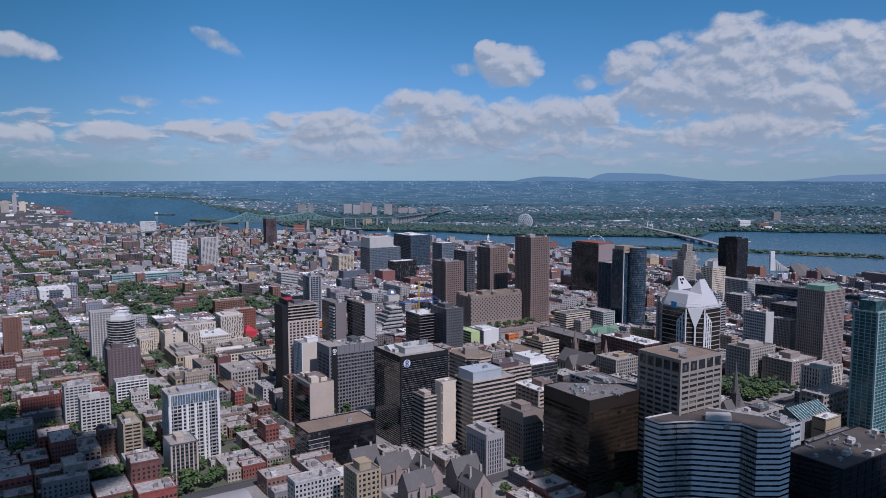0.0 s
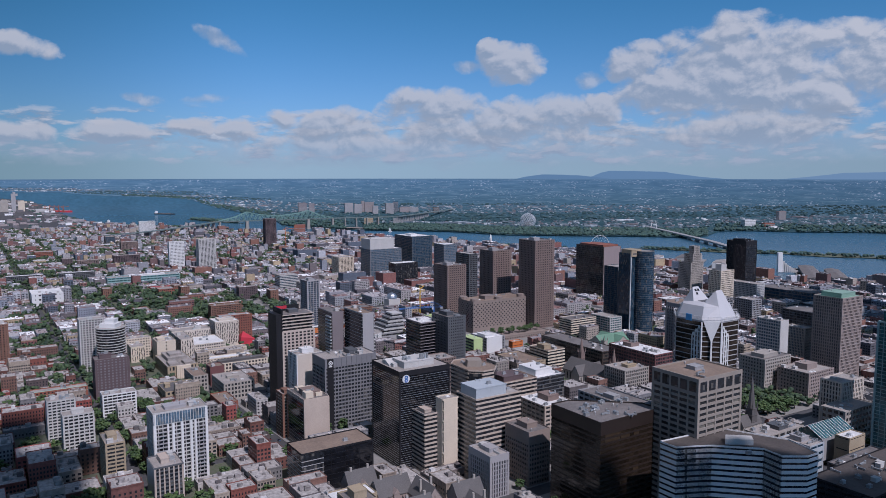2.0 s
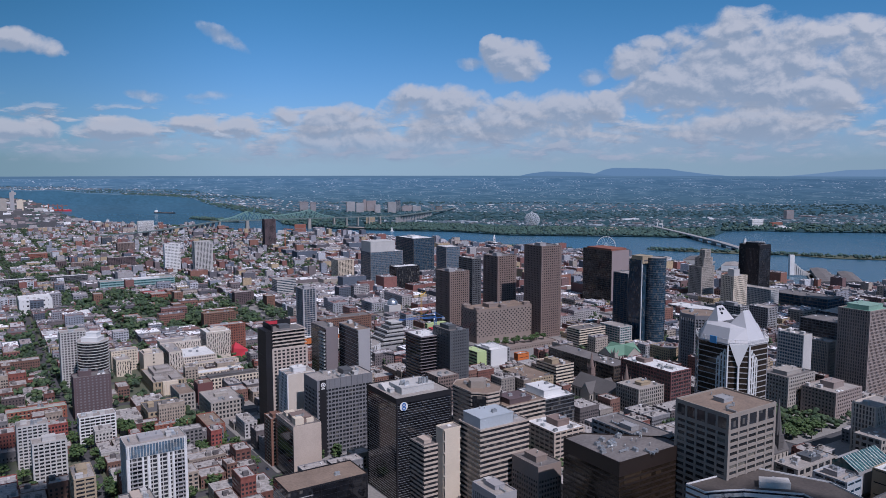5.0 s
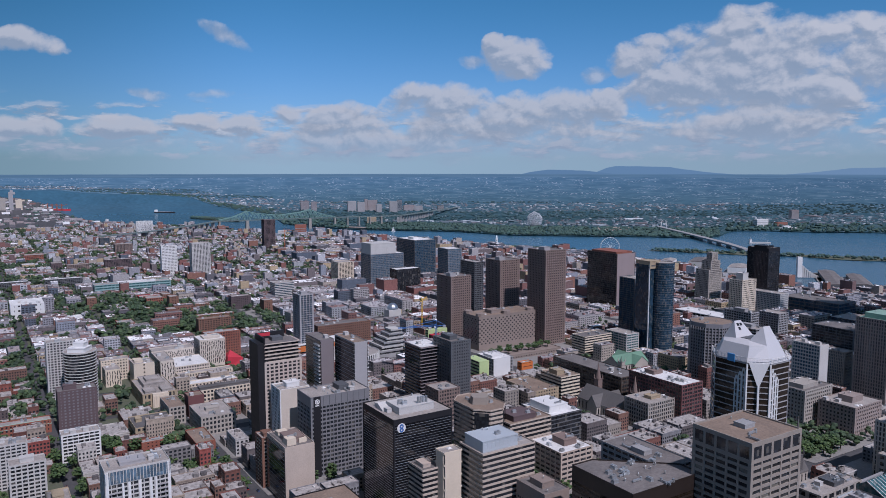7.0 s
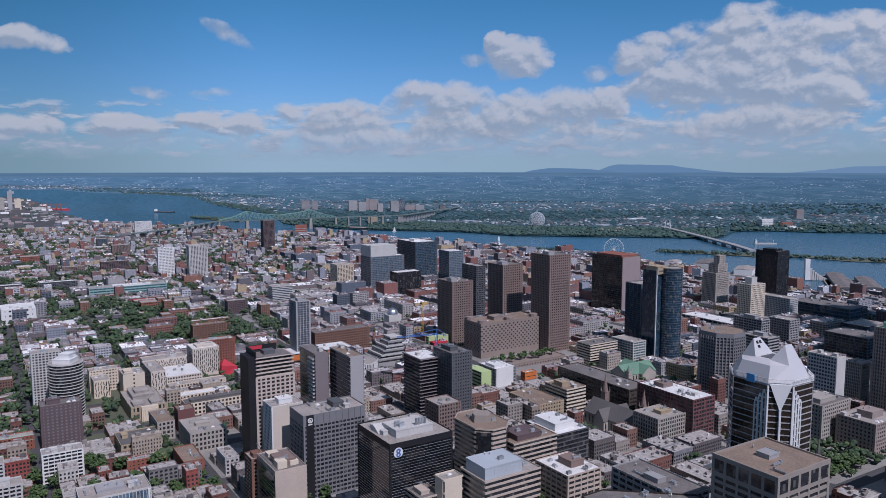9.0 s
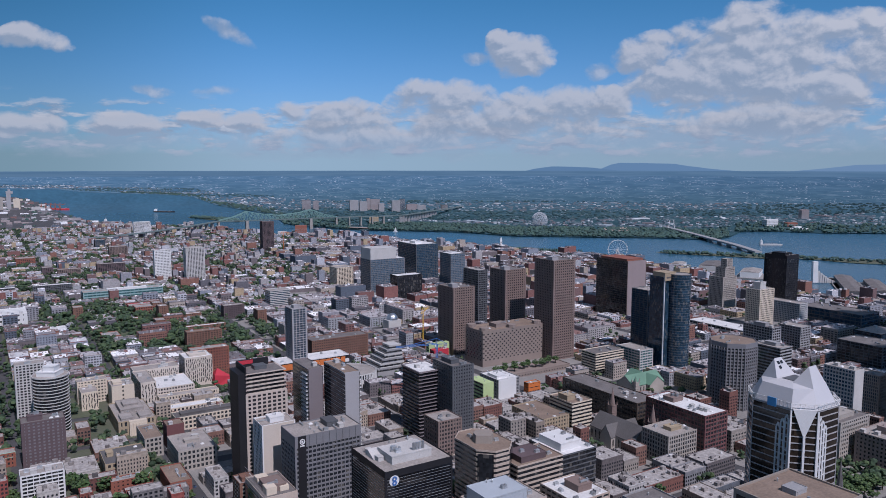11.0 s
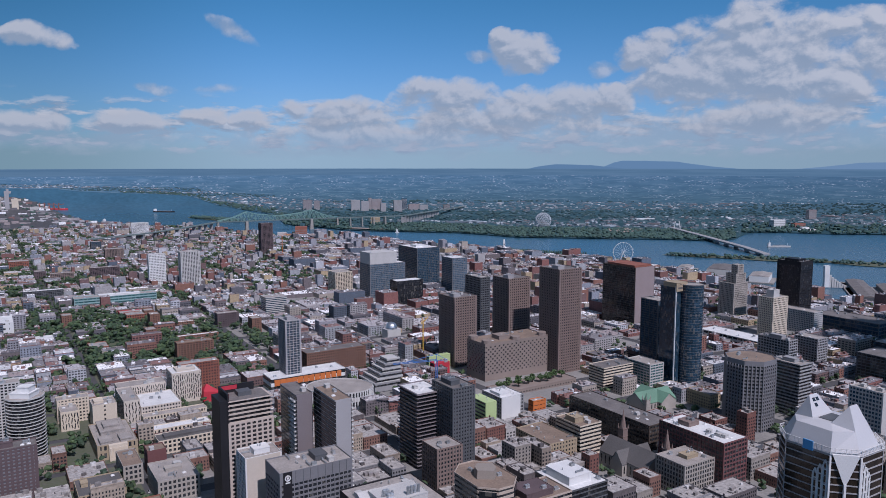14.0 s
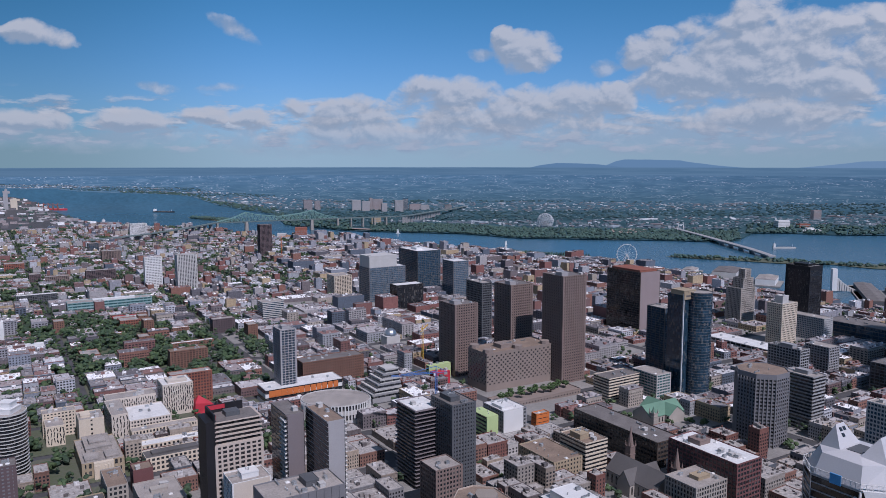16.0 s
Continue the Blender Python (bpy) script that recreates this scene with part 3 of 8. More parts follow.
def land_material(name, near, rim):
    """The wide plain beyond the river: woods, fields and pale streaks of suburbs, with haze painted in, bluer towards
    its rim.
    """
    m = bpy.data.materials.new(name)
    m.use_nodes = True
    n, l = m.node_tree.nodes, m.node_tree.links
    b = n["Principled BSDF"]
    b.inputs["Roughness"].default_value, b.inputs["Specular IOR Level"].default_value = 0.9, 0.1
    s = n.new("ShaderNodeSeparateXYZ")
    l.new(n.new("ShaderNodeTexCoord").outputs["Object"], s.inputs[0])

    def calc(op, a, c):
        x = n.new("ShaderNodeMath")
        x.operation = op
        for k, v in enumerate((a, c)):
            if isinstance(v, (int, float)):
                x.inputs[k].default_value = v
            else:
                l.new(v, x.inputs[k])
        return x.outputs[0]

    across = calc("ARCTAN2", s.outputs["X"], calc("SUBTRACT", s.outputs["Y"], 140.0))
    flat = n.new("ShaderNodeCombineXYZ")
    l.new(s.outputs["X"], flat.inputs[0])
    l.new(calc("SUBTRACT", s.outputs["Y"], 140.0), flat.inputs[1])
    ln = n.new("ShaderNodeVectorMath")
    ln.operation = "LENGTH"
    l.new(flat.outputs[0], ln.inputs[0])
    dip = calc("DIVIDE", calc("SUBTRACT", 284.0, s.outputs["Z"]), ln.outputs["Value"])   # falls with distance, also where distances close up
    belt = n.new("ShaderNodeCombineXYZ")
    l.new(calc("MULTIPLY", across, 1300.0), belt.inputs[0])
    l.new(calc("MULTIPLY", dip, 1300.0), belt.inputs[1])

    def noise_at(s_, d, sx):
        mp = n.new("ShaderNodeMapping")
        mp.inputs["Scale"].default_value = (sx, 1.0, 1.0)
        l.new(belt.outputs[0], mp.inputs["Vector"])
        t = n.new("ShaderNodeTexNoise")
        t.inputs["Scale"].default_value, t.inputs["Detail"].default_value, t.inputs["Roughness"].default_value = s_, d, 0.62
        l.new(mp.outputs[0], t.inputs["Vector"])
        return t.outputs["Fac"]

    def mix(f, a, c, lo, hi):
        r = n.new("ShaderNodeMapRange")
        r.inputs["From Min"].default_value, r.inputs["From Max"].default_value = lo, hi
        l.new(f, r.inputs["Value"])
        x = n.new("ShaderNodeMix")
        x.data_type = "RGBA"
        l.new(r.outputs[0], x.inputs[0])
        for v, k in ((a, 6), (c, 7)):
            if isinstance(v, tuple):
                x.inputs[k].default_value = (*v, 1)
            else:
                l.new(v, x.inputs[k])
        return x.outputs[2]

    woodland, fields, town, roofs = noise_at(0.20, 6, 0.14), noise_at(0.34, 5, 0.10), noise_at(0.13, 4, 0.16), noise_at(0.75, 4, 0.30)

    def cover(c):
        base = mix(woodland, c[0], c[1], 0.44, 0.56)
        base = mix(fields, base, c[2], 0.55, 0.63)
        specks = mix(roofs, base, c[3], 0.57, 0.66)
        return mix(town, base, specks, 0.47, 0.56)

    # haze as base colour: the cover turns paler and bluer with distance
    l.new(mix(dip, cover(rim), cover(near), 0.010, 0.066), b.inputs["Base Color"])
    return m


PLAIN = land_material("hazed_plain_beyond_river", ((0.026, 0.064, 0.078), (0.038, 0.084, 0.100), (0.074, 0.118, 0.130), (0.32, 0.35, 0.39)), ((0.064, 0.134, 0.208), (0.080, 0.156, 0.234), (0.112, 0.192, 0.272), (0.38, 0.45, 0.53)))
tagged(new("ground", ground_sheet().mesh("ground", [M["asphalt"], PLAIN], smooth=False)), "grey asphalt city ground running out to a hazy wooded plain", "ground", kind="structure")


def river():
    angs = [-56 + 0.8 * i for i in range(141)]
    mb = MB()
    cols = []
    for a in angs:
        near, beyond = lerp_table(a, NEAR_BANK), lerp_table(a, FAR_BANK)
        cols.append([far((EYE.x + r * math.sin(radians(a)), EYE.y + r * math.cos(radians(a)), 0.0)) for r in [near + (beyond - near) * k / 16 for k in range(17)]])
    verts = [p for c in cols for p in c]
    mb.solid(verts, [(i * 17 + k, (i + 1) * 17 + k, (i + 1) * 17 + k + 1, i * 17 + k + 1) for i in range(len(cols) - 1) for k in range(16)])
    return mb


WATER = mat("river_water", (0.041, 0.110, 0.168), rough=0.25, vary=0.25, scale=0.004, fine=0.05, bump=0.25, spec=0.35)
tagged(new("water", river().mesh("water", WATER, smooth=True)), "broad blue-green river with a lightly rippled surface", "river", kind="structure")

# ---------------------------------------------------------------- roof equipment shared by the buildings


def unit_meshes():
    out = []
    mb = MB()                                # air handler: casing, two fan cowls, curb
    mb.box(-2.0, -1.3, 0, 2.0, 1.3, 0.3)
    mb.box(-1.8, -1.1, 0.3, 1.8, 1.1, 2.0)
    for cx in (-0.85, 0.85):
        mb.prism([(cx + 0.65 * math.cos(k * math.pi / 5), 0.65 * math.sin(k * math.pi / 5)) for k in range(10)], 2.0, 2.4)
    out.append(("air_handler", mb.mesh("air_handler", M["steel"])))
    mb = MB()                                # stair hut with a door and an overhanging lid
    mb.box(-2.2, -1.8, 0, 2.2, 1.8, 2.7)
    mb.box(-2.4, -2.0, 2.7, 2.4, 2.0, 2.95)
    mb.box(-0.5, -1.86, 0, 0.5, -1.8, 2.1)
    out.append(("stair_hut", mb.mesh("stair_hut", M["offwhite"])))
    mb = MB()                                # duct run with a riser
    mb.box(-3.5, -0.5, 0.4, 3.5, 0.5, 1.4)
    mb.box(2.4, -0.6, 0, 3.6, 0.6, 2.2)
    mb.box(-3.3, -0.4, 0, -2.9, 0.4, 0.4)
    out.append(("duct", mb.mesh("duct", M["steel"])))
    mb = MB()                                # vent pipe with a hood
    ring8 = [(0.35 * math.cos(k * math.pi / 4), 0.35 * math.sin(k * math.pi / 4)) for k in range(8)]
    mb.prism(ring8, 0, 1.6)
    mb.prism([(1.6 * p, 1.6 * q) for p, q in ring8], 1.6, 1.95, scale_top=0.5)
    out.append(("vent_pipe", mb.mesh("vent_pipe", M["steel"])))
    mb = MB()                                # skylight
    mb.box(-1.5, -1.5, 0, 1.5, 1.5, 0.4)
    mb.prism([(-1.4, -1.4), (1.4, -1.4), (1.4, 1.4), (-1.4, 1.4)], 0.4, 1.1, scale_top=0.3)
    out.append(("skylight", mb.mesh("skylight", M["whiteroof"])))
    return out


UNITS = unit_meshes()


def clutter(parent, a, b, z, n, seed, avoid=None):
    r = random.Random(seed)
    for _ in range(n):
        name, me = UNITS[r.choice((0, 0, 1, 2, 3, 3, 4))]
        for _try in range(6):
            x, y = r.uniform(3.5, max(3.6, a - 3.5)), r.uniform(3, max(3.1, b - 3))
            if avoid is None or not (avoid[0] - 3 < x < avoid[2] + 3 and avoid[1] - 3 < y < avoid[3] + 3):
                ob = part(name, me, None, parent)
                ob.location, ob.rotation_euler = (x, y, z), (0, 0, r.choice((0, math.pi / 2)))
                break


# ---------------------------------------------------------------- towers


def tower(name, label, category, x, y, top, a, b, wall, glazing, floor=3.6, bay=4.0, pier=0.8, band=1.5, proud=0.3, roof="gravel", pent=None, pent_mat=None, panes=False,
          base=0, units=4, turn=33.0, crown=0.0, group="", blank=(), pier_mat=None, line_mat=None, blank_mat=None):
    """A framed building: glazed core, a spandrel at each storey, piers at each bay, corner posts, roof, parapet, penthouse and plant.
    x, y: its corner towards the camera; a: length to the right, b: to the left; base: ground storeys' height; crown: blank top storey's height."""
    g = ground_z(x, y)
    h = top - g
    t = thing(name, label, category, at_corner(x, y, g, turn), group)
    claim(x, y, a, b)
    W, G = M[wall], M[glazing]
    mb = MB()
    mb.box(0, 0, -3, a, b, h - 0.4)
    part("glazing", mb, G, t)
    mb = MB()
    mb.box(-0.02, -0.02, h - 0.4, a + 0.02, b + 0.02, h)
    part("roof", mb, M[roof], t)
    # storeys
    zs = base
    nf = max(1, round((h - crown - base) / floor))
    fl = (h - crown - base) / nf
    joined = MB() if y > 1000 else None      # far off the frame is one piece
    if band > 0 and joined is not None:
        for k in range(nf):
            joined.ring(0, 0, a, b, zs + k * fl, zs + k * fl + band, proud)
    elif band > 0:
        mb = MB()
        mb.ring(0, 0, a, b, 0, band, proud)
        me = mb.mesh("spandrel", M[line_mat] if line_mat else W)
        for k in range(nf):
            ob = part("spandrel", me, None, t)
            ob.location = (0, 0, zs + k * fl)
    mb = MB()
    mb.ring(0, 0, a, b, h - crown - 0.3, h + 0.9, proud + 0.04)
    part("parapet", mb, W, t)
    if base:
        mb = MB()
        mb.ring(0, 0, a, b, base - 0.8, base - 0.02, proud + 0.2)
        part("canopy", mb, W, t)
    PM = M[pier_mat] if pier_mat else W
    if pier > 0:
        lo, hi = (-3.0, h - crown - 0.32)
        for ax, ln in ((0, a), (1, b)):
            nb = max(1, round(ln / bay))
            mb = MB()
            p = proud + 0.08
            if ax == 0:
                mb.box(-pier / 2, -p, lo, pier / 2, 0, hi)
            else:
                mb.box(-p, -pier / 2, lo, 0, pier / 2, hi)
            me = mb.mesh("pier", PM)
            for k in range(1, nb):
                for side in (0, 1):
                    at = (k * ln / nb, b + p if side else 0, 0) if ax == 0 else (a + p if side else 0, k * ln / nb, 0)
                    if joined is not None:
                        joined.solid([(q[0] + at[0], q[1] + at[1], q[2]) for q in mb.v], mb.f)
                        continue
                    ob = part("pier", me, None, t)
                    ob.location = at
        mb = MB()
        c = max(pier, 0.9)
        mb.box(-proud - 0.1, -proud - 0.1, lo, c, c, hi)
        me = mb.mesh("corner_post", PM)
        for dx, dy, rz in ((0, 0, 0), (a, 0, 90), (0, b, 270)):
            ob = part("corner_post", me, None, t)
            ob.location, ob.rotation_euler = (dx, dy, 0), (0, 0, radians(rz))
    if joined is not None:
        part("facade", joined, W, t, kind="stuff")
    for ax in blank:                         # windowless walls
        mb = MB()
        if ax == "u":
            mb.box(-proud - 0.15, 0.6, -3, -0.0, b - 0.6, h + 0.6)
        elif ax == "v":
            mb.box(0.6, -proud - 0.15, -3, a - 0.6, 0.0, h + 0.6)
        part("blank_wall", mb, M[blank_mat] if blank_mat else W, t)
    if panes:
        for ax, ln in ((0, a), (1, b)):
            nb = max(1, round(ln / bay))
            w, hh = ln / nb - pier - 0.1, fl - band - 0.1
            mb = MB()
            if ax == 0:
                mb.box(-w / 2, -0.09, 0, w / 2, -0.01, hh)
            else:
                mb.box(-0.09, -w / 2, 0, -0.01, w / 2, hh)
            me = mb.mesh("window_pane", PANE)
            for k in range(nb):
                for s in range(nf):
                    z = zs + s * fl + band + 0.05
                    if s < panes:
                        continue
                    ob = part("window_pane", me, None, t)
                    c = (k + 0.5) * ln / nb
                    ob.location = (c, 0, z) if ax == 0 else (0, c, z)
    if pent:
        x0, y0, x1, y1, ph = pent
        x0, x1, y0, y1 = x0 * a, x1 * a, y0 * b, y1 * b
        mb = MB()
        mb.box(x0, y0, h, x1, y1, h + ph)
        mb.ring(x0, y0, x1, y1, h + ph - 0.5, h + ph + 0.3, 0.25)
        nl = max(1, int((x1 - x0) / 3))
        for k in range(nl):
            cx = x0 + (k + 0.5) * (x1 - x0) / nl
            mb.box(cx - 0.9, y0 - 0.08, h + ph * 0.3, cx + 0.9, y0, h + ph * 0.75)
        ph_ob = part("penthouse", mb, M[pent_mat or wall], t)
        rr = random.Random(int(x * 7 + y))
        for _ in range(max(1, min(3, units // 2))):
            nm, me = UNITS[rr.choice((0, 2, 3, 3))]
            if x1 - x0 > 9 and y1 - y0 > 7:
                ob = part(nm, me, None, ph_ob)
                ob.location = (rr.uniform(x0 + 4, x1 - 4), rr.uniform(y0 + 2, y1 - 2), h + ph)
        clutter(t, a, b, h, units, int(x * 13 + y), (x0, y0, x1, y1))
    else:
        clutter(t, a, b, h, units, int(x * 13 + y))
    return t


office = "office tower"
# foreground, downtown
tower("office_tower", "tan precast office tower with a ribbed blank top", office, 62.7, 566.8, 76.2, 19.9, 28, "rose", "gdark", bay=2.5, pier=0.8, band=1.6, crown=9.0, roof="tar", pent=(0.25, 0.3, 0.75, 0.75, 4), units=3)
tower("office_building", "grey stone office block with a mansard edge", "office building", 33.0, 545.5, 66.0, 16, 26, "lgrey", "gdark", bay=2.3, pier=1.0, band=0.6, proud=0.5, crown=4.0, roof="gravel", pent=(0.3, 0.3, 0.8, 0.7, 3), units=4)
tower("office_tower", "beige office block with continuous dark ribbon windows", office, -15.0, 589.0, 82.4, 15, 24, "beige", "gdark", floor=3.5, pier=0, band=1.5, roof="tar", pent=(0.2, 0.2, 0.6, 0.6, 2.5), units=4)
tower("office_tower", "beige office tower with ribbon windows and a pale blue-grey penthouse", office, 24.2, 581.0, 96.7, 42.9, 26.6, "beige", "gdark", floor=3.6, pier=0, band=1.5, roof="gravel", pent=(0.05, 0.12, 0.72, 0.9, 7.5), pent_mat="palebox", units=6)
logo_tower = tower("office_tower", "black glass office tower with a pale roof", office, -34.7, 598.7, 113.1, 46.4, 46.0, "black", "gblack", floor=1.85, bay=50, pier=0.3, band=0.14, proud=0.15, crown=3.0, roof="gravel", pent=(0.2, 0.2, 0.8, 0.6, 5), pent_mat="offwhite", units=10, line_mat="steel")
slab_tower = tower("office_tower", "grey slab tower with a regular window grid", office, -107.4, 689.2, 99.9, 51.1, 28, "midgrey", "gdark", floor=3.5, bay=3.2, pier=0.6, band=1.35, crown=7.5, roof="gravel", pent=(0.55, 0.3, 0.72, 0.75, 4), pent_mat="dgrey", units=14)
tower("apartment_tower", "white and grey residential tower with a plain side wall", "apartment tower", -139.7, 723.2, 95.9, 25.7, 20.8, "white", "gblue", floor=3.0, bay=3.4, pier=1.1, band=0.5, roof="gravel", pent=(0.3, 0.25, 0.75, 0.7, 4), units=9, blank=("v",), blank_mat="ivory")
dark_tower = tower("apartment_tower", "tall black and cream residential tower with a red roof mark", "apartment tower", -157.2, 744.3, 113.0, 32.9, 24.0, "shell", "black", floor=3.25, bay=4.1, pier=1.35, band=1.2, proud=0.45, roof="tar", units=2, blank=("u",), blank_mat="black")
stone_tower = tower("office_tower", "taupe stone-framed office tower with wide dark windows", office, 163.2, 500.1, 135.4, 43.5, 36.8, "taupe", "gdark", floor=3.95, bay=8.0, pier=1.3, band=1.75, proud=0.7, crown=10.5, roof="brownroof", pent=(0.4, 0.45, 0.6, 0.65, 2.5), pent_mat="grey", units=3, panes=8)
tower("office_building", "grey ribbed office block beside the stone tower", "office building", 135.0, 557.5, 98.0, 24, 54, "grey", "gdark", floor=4.0, bay=6, pier=1.0, band=1.8, roof="tar", pent=(0.2, 0.4, 0.5, 0.6, 3), units=5)
glazed_block = tower("apartment_tower", "beige tower with a blank wall and a dark glazed side", "apartment tower", -116.5, 636.2, 79.2, 22.1, 38, "beige", "gdark", floor=3.0, bay=5.0, pier=2.6, band=1.4, roof="tar", pent=(0.2, 0.2, 0.8, 0.6, 4.5), pent_mat="brown", units=5, blank=("v",))
gh = 79.2 - glazed_block.location.z
mb = MB()
mb.box(-0.7, 0.8, -2, -0.4, 37.2, gh - 2.5)
part("glazed_side", mb, M["gblack"], glazed_block, "dark glazed side wall")
for k in range(1, 19):
    mb = MB()
    mb.box(-0.85, 0.8, 3.0 * k - 1.0, -0.7, 37.2, 3.0 * k - 0.75)
    part("sill_line", mb, M["midgrey"], glazed_block)
for x0, y0, x1, y1, up in ((3, 4, 10, 12, 5.0), (13, 6, 19, 11, 3.2), (4, 26, 12, 33, 3.5)):
    mb = MB()
    mb.box(x0, y0, gh, x1, y1, gh + up)
    part("plant_room", mb, M["cream"], glazed_block, "pale roof plant box")
bu, bv = uv(-116.5, 636.2)
tower("apartment_tower", "narrow red brick tower with pale balcony fronts", "apartment tower", *xy(bu - 3, bv + 42), 74.0, 12, 16, "brick2", "gdark", floor=2.9, bay=4.0, pier=1.6, band=1.0, roof="gravel", pent=(0.2, 0.2, 0.7, 0.7, 3), pent_mat="brick2", units=2, line_mat="cream")
low_black = tower("office_building", "low black glass office building with a brown gravel roof", "office building", -102.3, 549.8, 66.0, 57.5, 28.0, "black", "gblack", floor=4.0, bay=12.0, pier=0.12, band=0.2, proud=0.1, roof="brownroof", units=1)
tower("apartment_tower", "small brown stone tower with a roof lantern", "apartment tower", -54.0, 450.1, 75.0, 16.6, 18.4, "tan", "gdark", floor=3.2, bay=3.2, pier=1.4, band=1.4, roof="tar", pent=(0.25, 0.25, 0.75, 0.75, 5), units=2)
# left foreground apartments
cream_slab = tower("apartment_tower", "large white apartment slab with dark recessed balconies", "apartment tower", -213.6, 563.7, 91.1, 39.1, 22, "offwhite", "gdark", floor=2.9, bay=3.3, pier=0.55, band=0.95, roof="gravel", pent=(0.25, 0.3, 0.65, 0.75, 2.2), pent_mat="lgrey", units=9)
tower("apartment_tower", "dark brick apartment block with balconies", "apartment tower", -198.0, 524.0, 66.0, 19, 24.0, "dgrey", "gdark", floor=2.9, bay=3.2, pier=0.9, band=0.9, roof="gravel", pent=(0.3, 0.3, 0.6, 0.8, 3.5), pent_mat="beige", units=6, pier_mat="beige", blank=("u",), blank_mat="offwhite")
tower("apartment_tower", "slim beige apartment tower with banded balconies", "apartment tower", -248.1, 560.8, 69.1, 13, 28, "tan", "gdark", floor=2.9, bay=6, pier=0.8, band=1.3, roof="gravel", pent=(0.2, 0.3, 0.7, 0.7, 4), units=3)
tower("apartment_tower", "pale concrete apartment slab with rows of balconies", "apartment tower", -343.8, 659.2, 69.9, 22.0, 16, "offwhite", "gdark", floor=2.8, bay=3.6, pier=0.9, band=1.2, roof="gravel", units=5)
tower("apartment_tower", "pale concrete apartment slab with rows of balconies", "apartment tower", -315.0, 630.0, 67.0, 23.3, 15, "offwhite", "gdark", floor=2.8, bay=3.6, pier=0.9, band=1.2, roof="gravel", pent=(0.3, 0.3, 0.7, 0.7, 3.5), units=4)
tower("apartment_building", "long white apartment building with deep balconies", "apartment building", -319.6, 711.0, 59.9, 29.3, 15, "white", "gdark", floor=2.9, bay=4.0, pier=0.5, band=1.1, roof="gravel", units=7)
tower("apartment_tower", "white apartment tower with closely set windows", "apartment tower", -426.7, 887.9, 96.2, 25.7, 16, "offwhite", "gdark", floor=2.9, bay=3.2, pier=1.2, band=1.1, roof="gravel", units=4)
tower("apartment_tower", "plum brick apartment tower with small windows", "apartment tower", -359.3, 781.7, 75.4, 32.8, 18, "purple", "midgrey", floor=2.9, bay=3.6, pier=2.0, band=1.4, roof="tar", pent=(0.15, 0.3, 0.5, 0.7, 4.5), units=5)
tower("apartment_tower", "tall brown brick apartment tower", "apartment tower", -550.0, 915.0, 84.0, 20, 20, "brick2", "gdark", floor=2.9, bay=3.6, pier=1.8, band=1.4, roof="gravel", units=3)
# university quarter
wing_a = tower("university_building", "ivory panel university wing with zigzag slit windows", "university building", -366.9, 1019.2, 53.9, 49.9, 22, "ivory", "gdark", floor=3.8, bay=60, pier=0.5, band=1.2, blank=("u", "v"), roof="gravel", units=6)
wing_b = tower("university_building", "ivory panel university block with zigzag slit windows", "university building", -318.6, 1051.2, 61.0, 31.9, 30, "ivory", "gdark", floor=3.8, bay=60, pier=0.5, band=1.0, blank=("u", "v"), roof="whiteroof", pent=(0.2, 0.2, 0.85, 0.8, 2.5), units=4)


def zigzag_slits(t, ln, height, face, gap=2.3, seed=3):
    """Rows of short dark slits that lean to and fro, staggered from column to column."""
    r = random.Random(seed)
    n = int((ln - 1.6) / gap)
    for k in range(n):
        c, z, lean, mb = 1.6 + k * (ln - 2.4) / max(1, n - 1), r.uniform(1.5, 4.5), r.choice((-1, 1)), MB()
        while z < height - 3.0:
            up, w = min(r.uniform(3.8, 6.2), height - 1.2 - z), r.uniform(0.34, 0.62)
            q = [(c + lean * 0.45 - w, z), (c + lean * 0.45 + w, z), (c - lean * 0.45 + w, z + up), (c - lean * 0.45 - w, z + up)]
            flat = [(x, -0.52, zz) for x, zz in q] if face == "v" else [(-0.52, x, zz) for x, zz in q]
            deep = [(x, -0.44, zz) for x, zz in q] if face == "v" else [(-0.44, x, zz) for x, zz in q]
            mb.solid(flat + deep, [(0, 1, 2, 3), (0, 3, 7, 4), (1, 5, 6, 2), (2, 6, 7, 3), (0, 4, 5, 1)])
            z += up + r.uniform(0.5, 1.4)
            if r.random() < 0.7:
                lean = -lean
        part("slit_window", mb, M["gdark"], t)


for wing, wa, wb, top in ((wing_a, 49.9, 22, 53.9), (wing_b, 31.9, 30, 61.0)):
    hh = top - wing.location.z
    zigzag_slits(wing, wa, hh, "v", seed=int(wa))
    zigzag_slits(wing, wb, hh, "u", seed=int(wb))
tower("university_building", "sand-coloured university block with few windows", "university building", -361.6, 951.6, 56.0, 22, 27, "cream", "gdark", floor=4.4, bay=7.0, pier=5.6, band=2.4, roof="gravel", pent=(0.1, 0.3, 0.5, 0.8, 2.5), units=4)
tower("university_building", "cream university wing with a grid of square windows", "university building", -410.4, 973.5, 54.0, 30, 15, "cream", "gdark", floor=3.7, bay=3.2, pier=1.5, band=1.8, roof="gravel", units=3)
slit_wing = tower("university_building", "low cream wing with slanting slit windows", "university building", -394.3, 950.6, 49.0, 16, 26, "cream", "gdark", floor=3.8, bay=60, pier=0.5, band=1.2, blank=("u", "v"), roof="gravel", units=2)
front_wing = tower("university_building", "ivory panel university end wing with zigzag slit windows", "university building", -338.1, 970.4, 54.5, 15, 54, "ivory", "gdark", floor=3.8, bay=60, pier=0.5, band=1.2, blank=("u", "v"), roof="gravel", units=3)
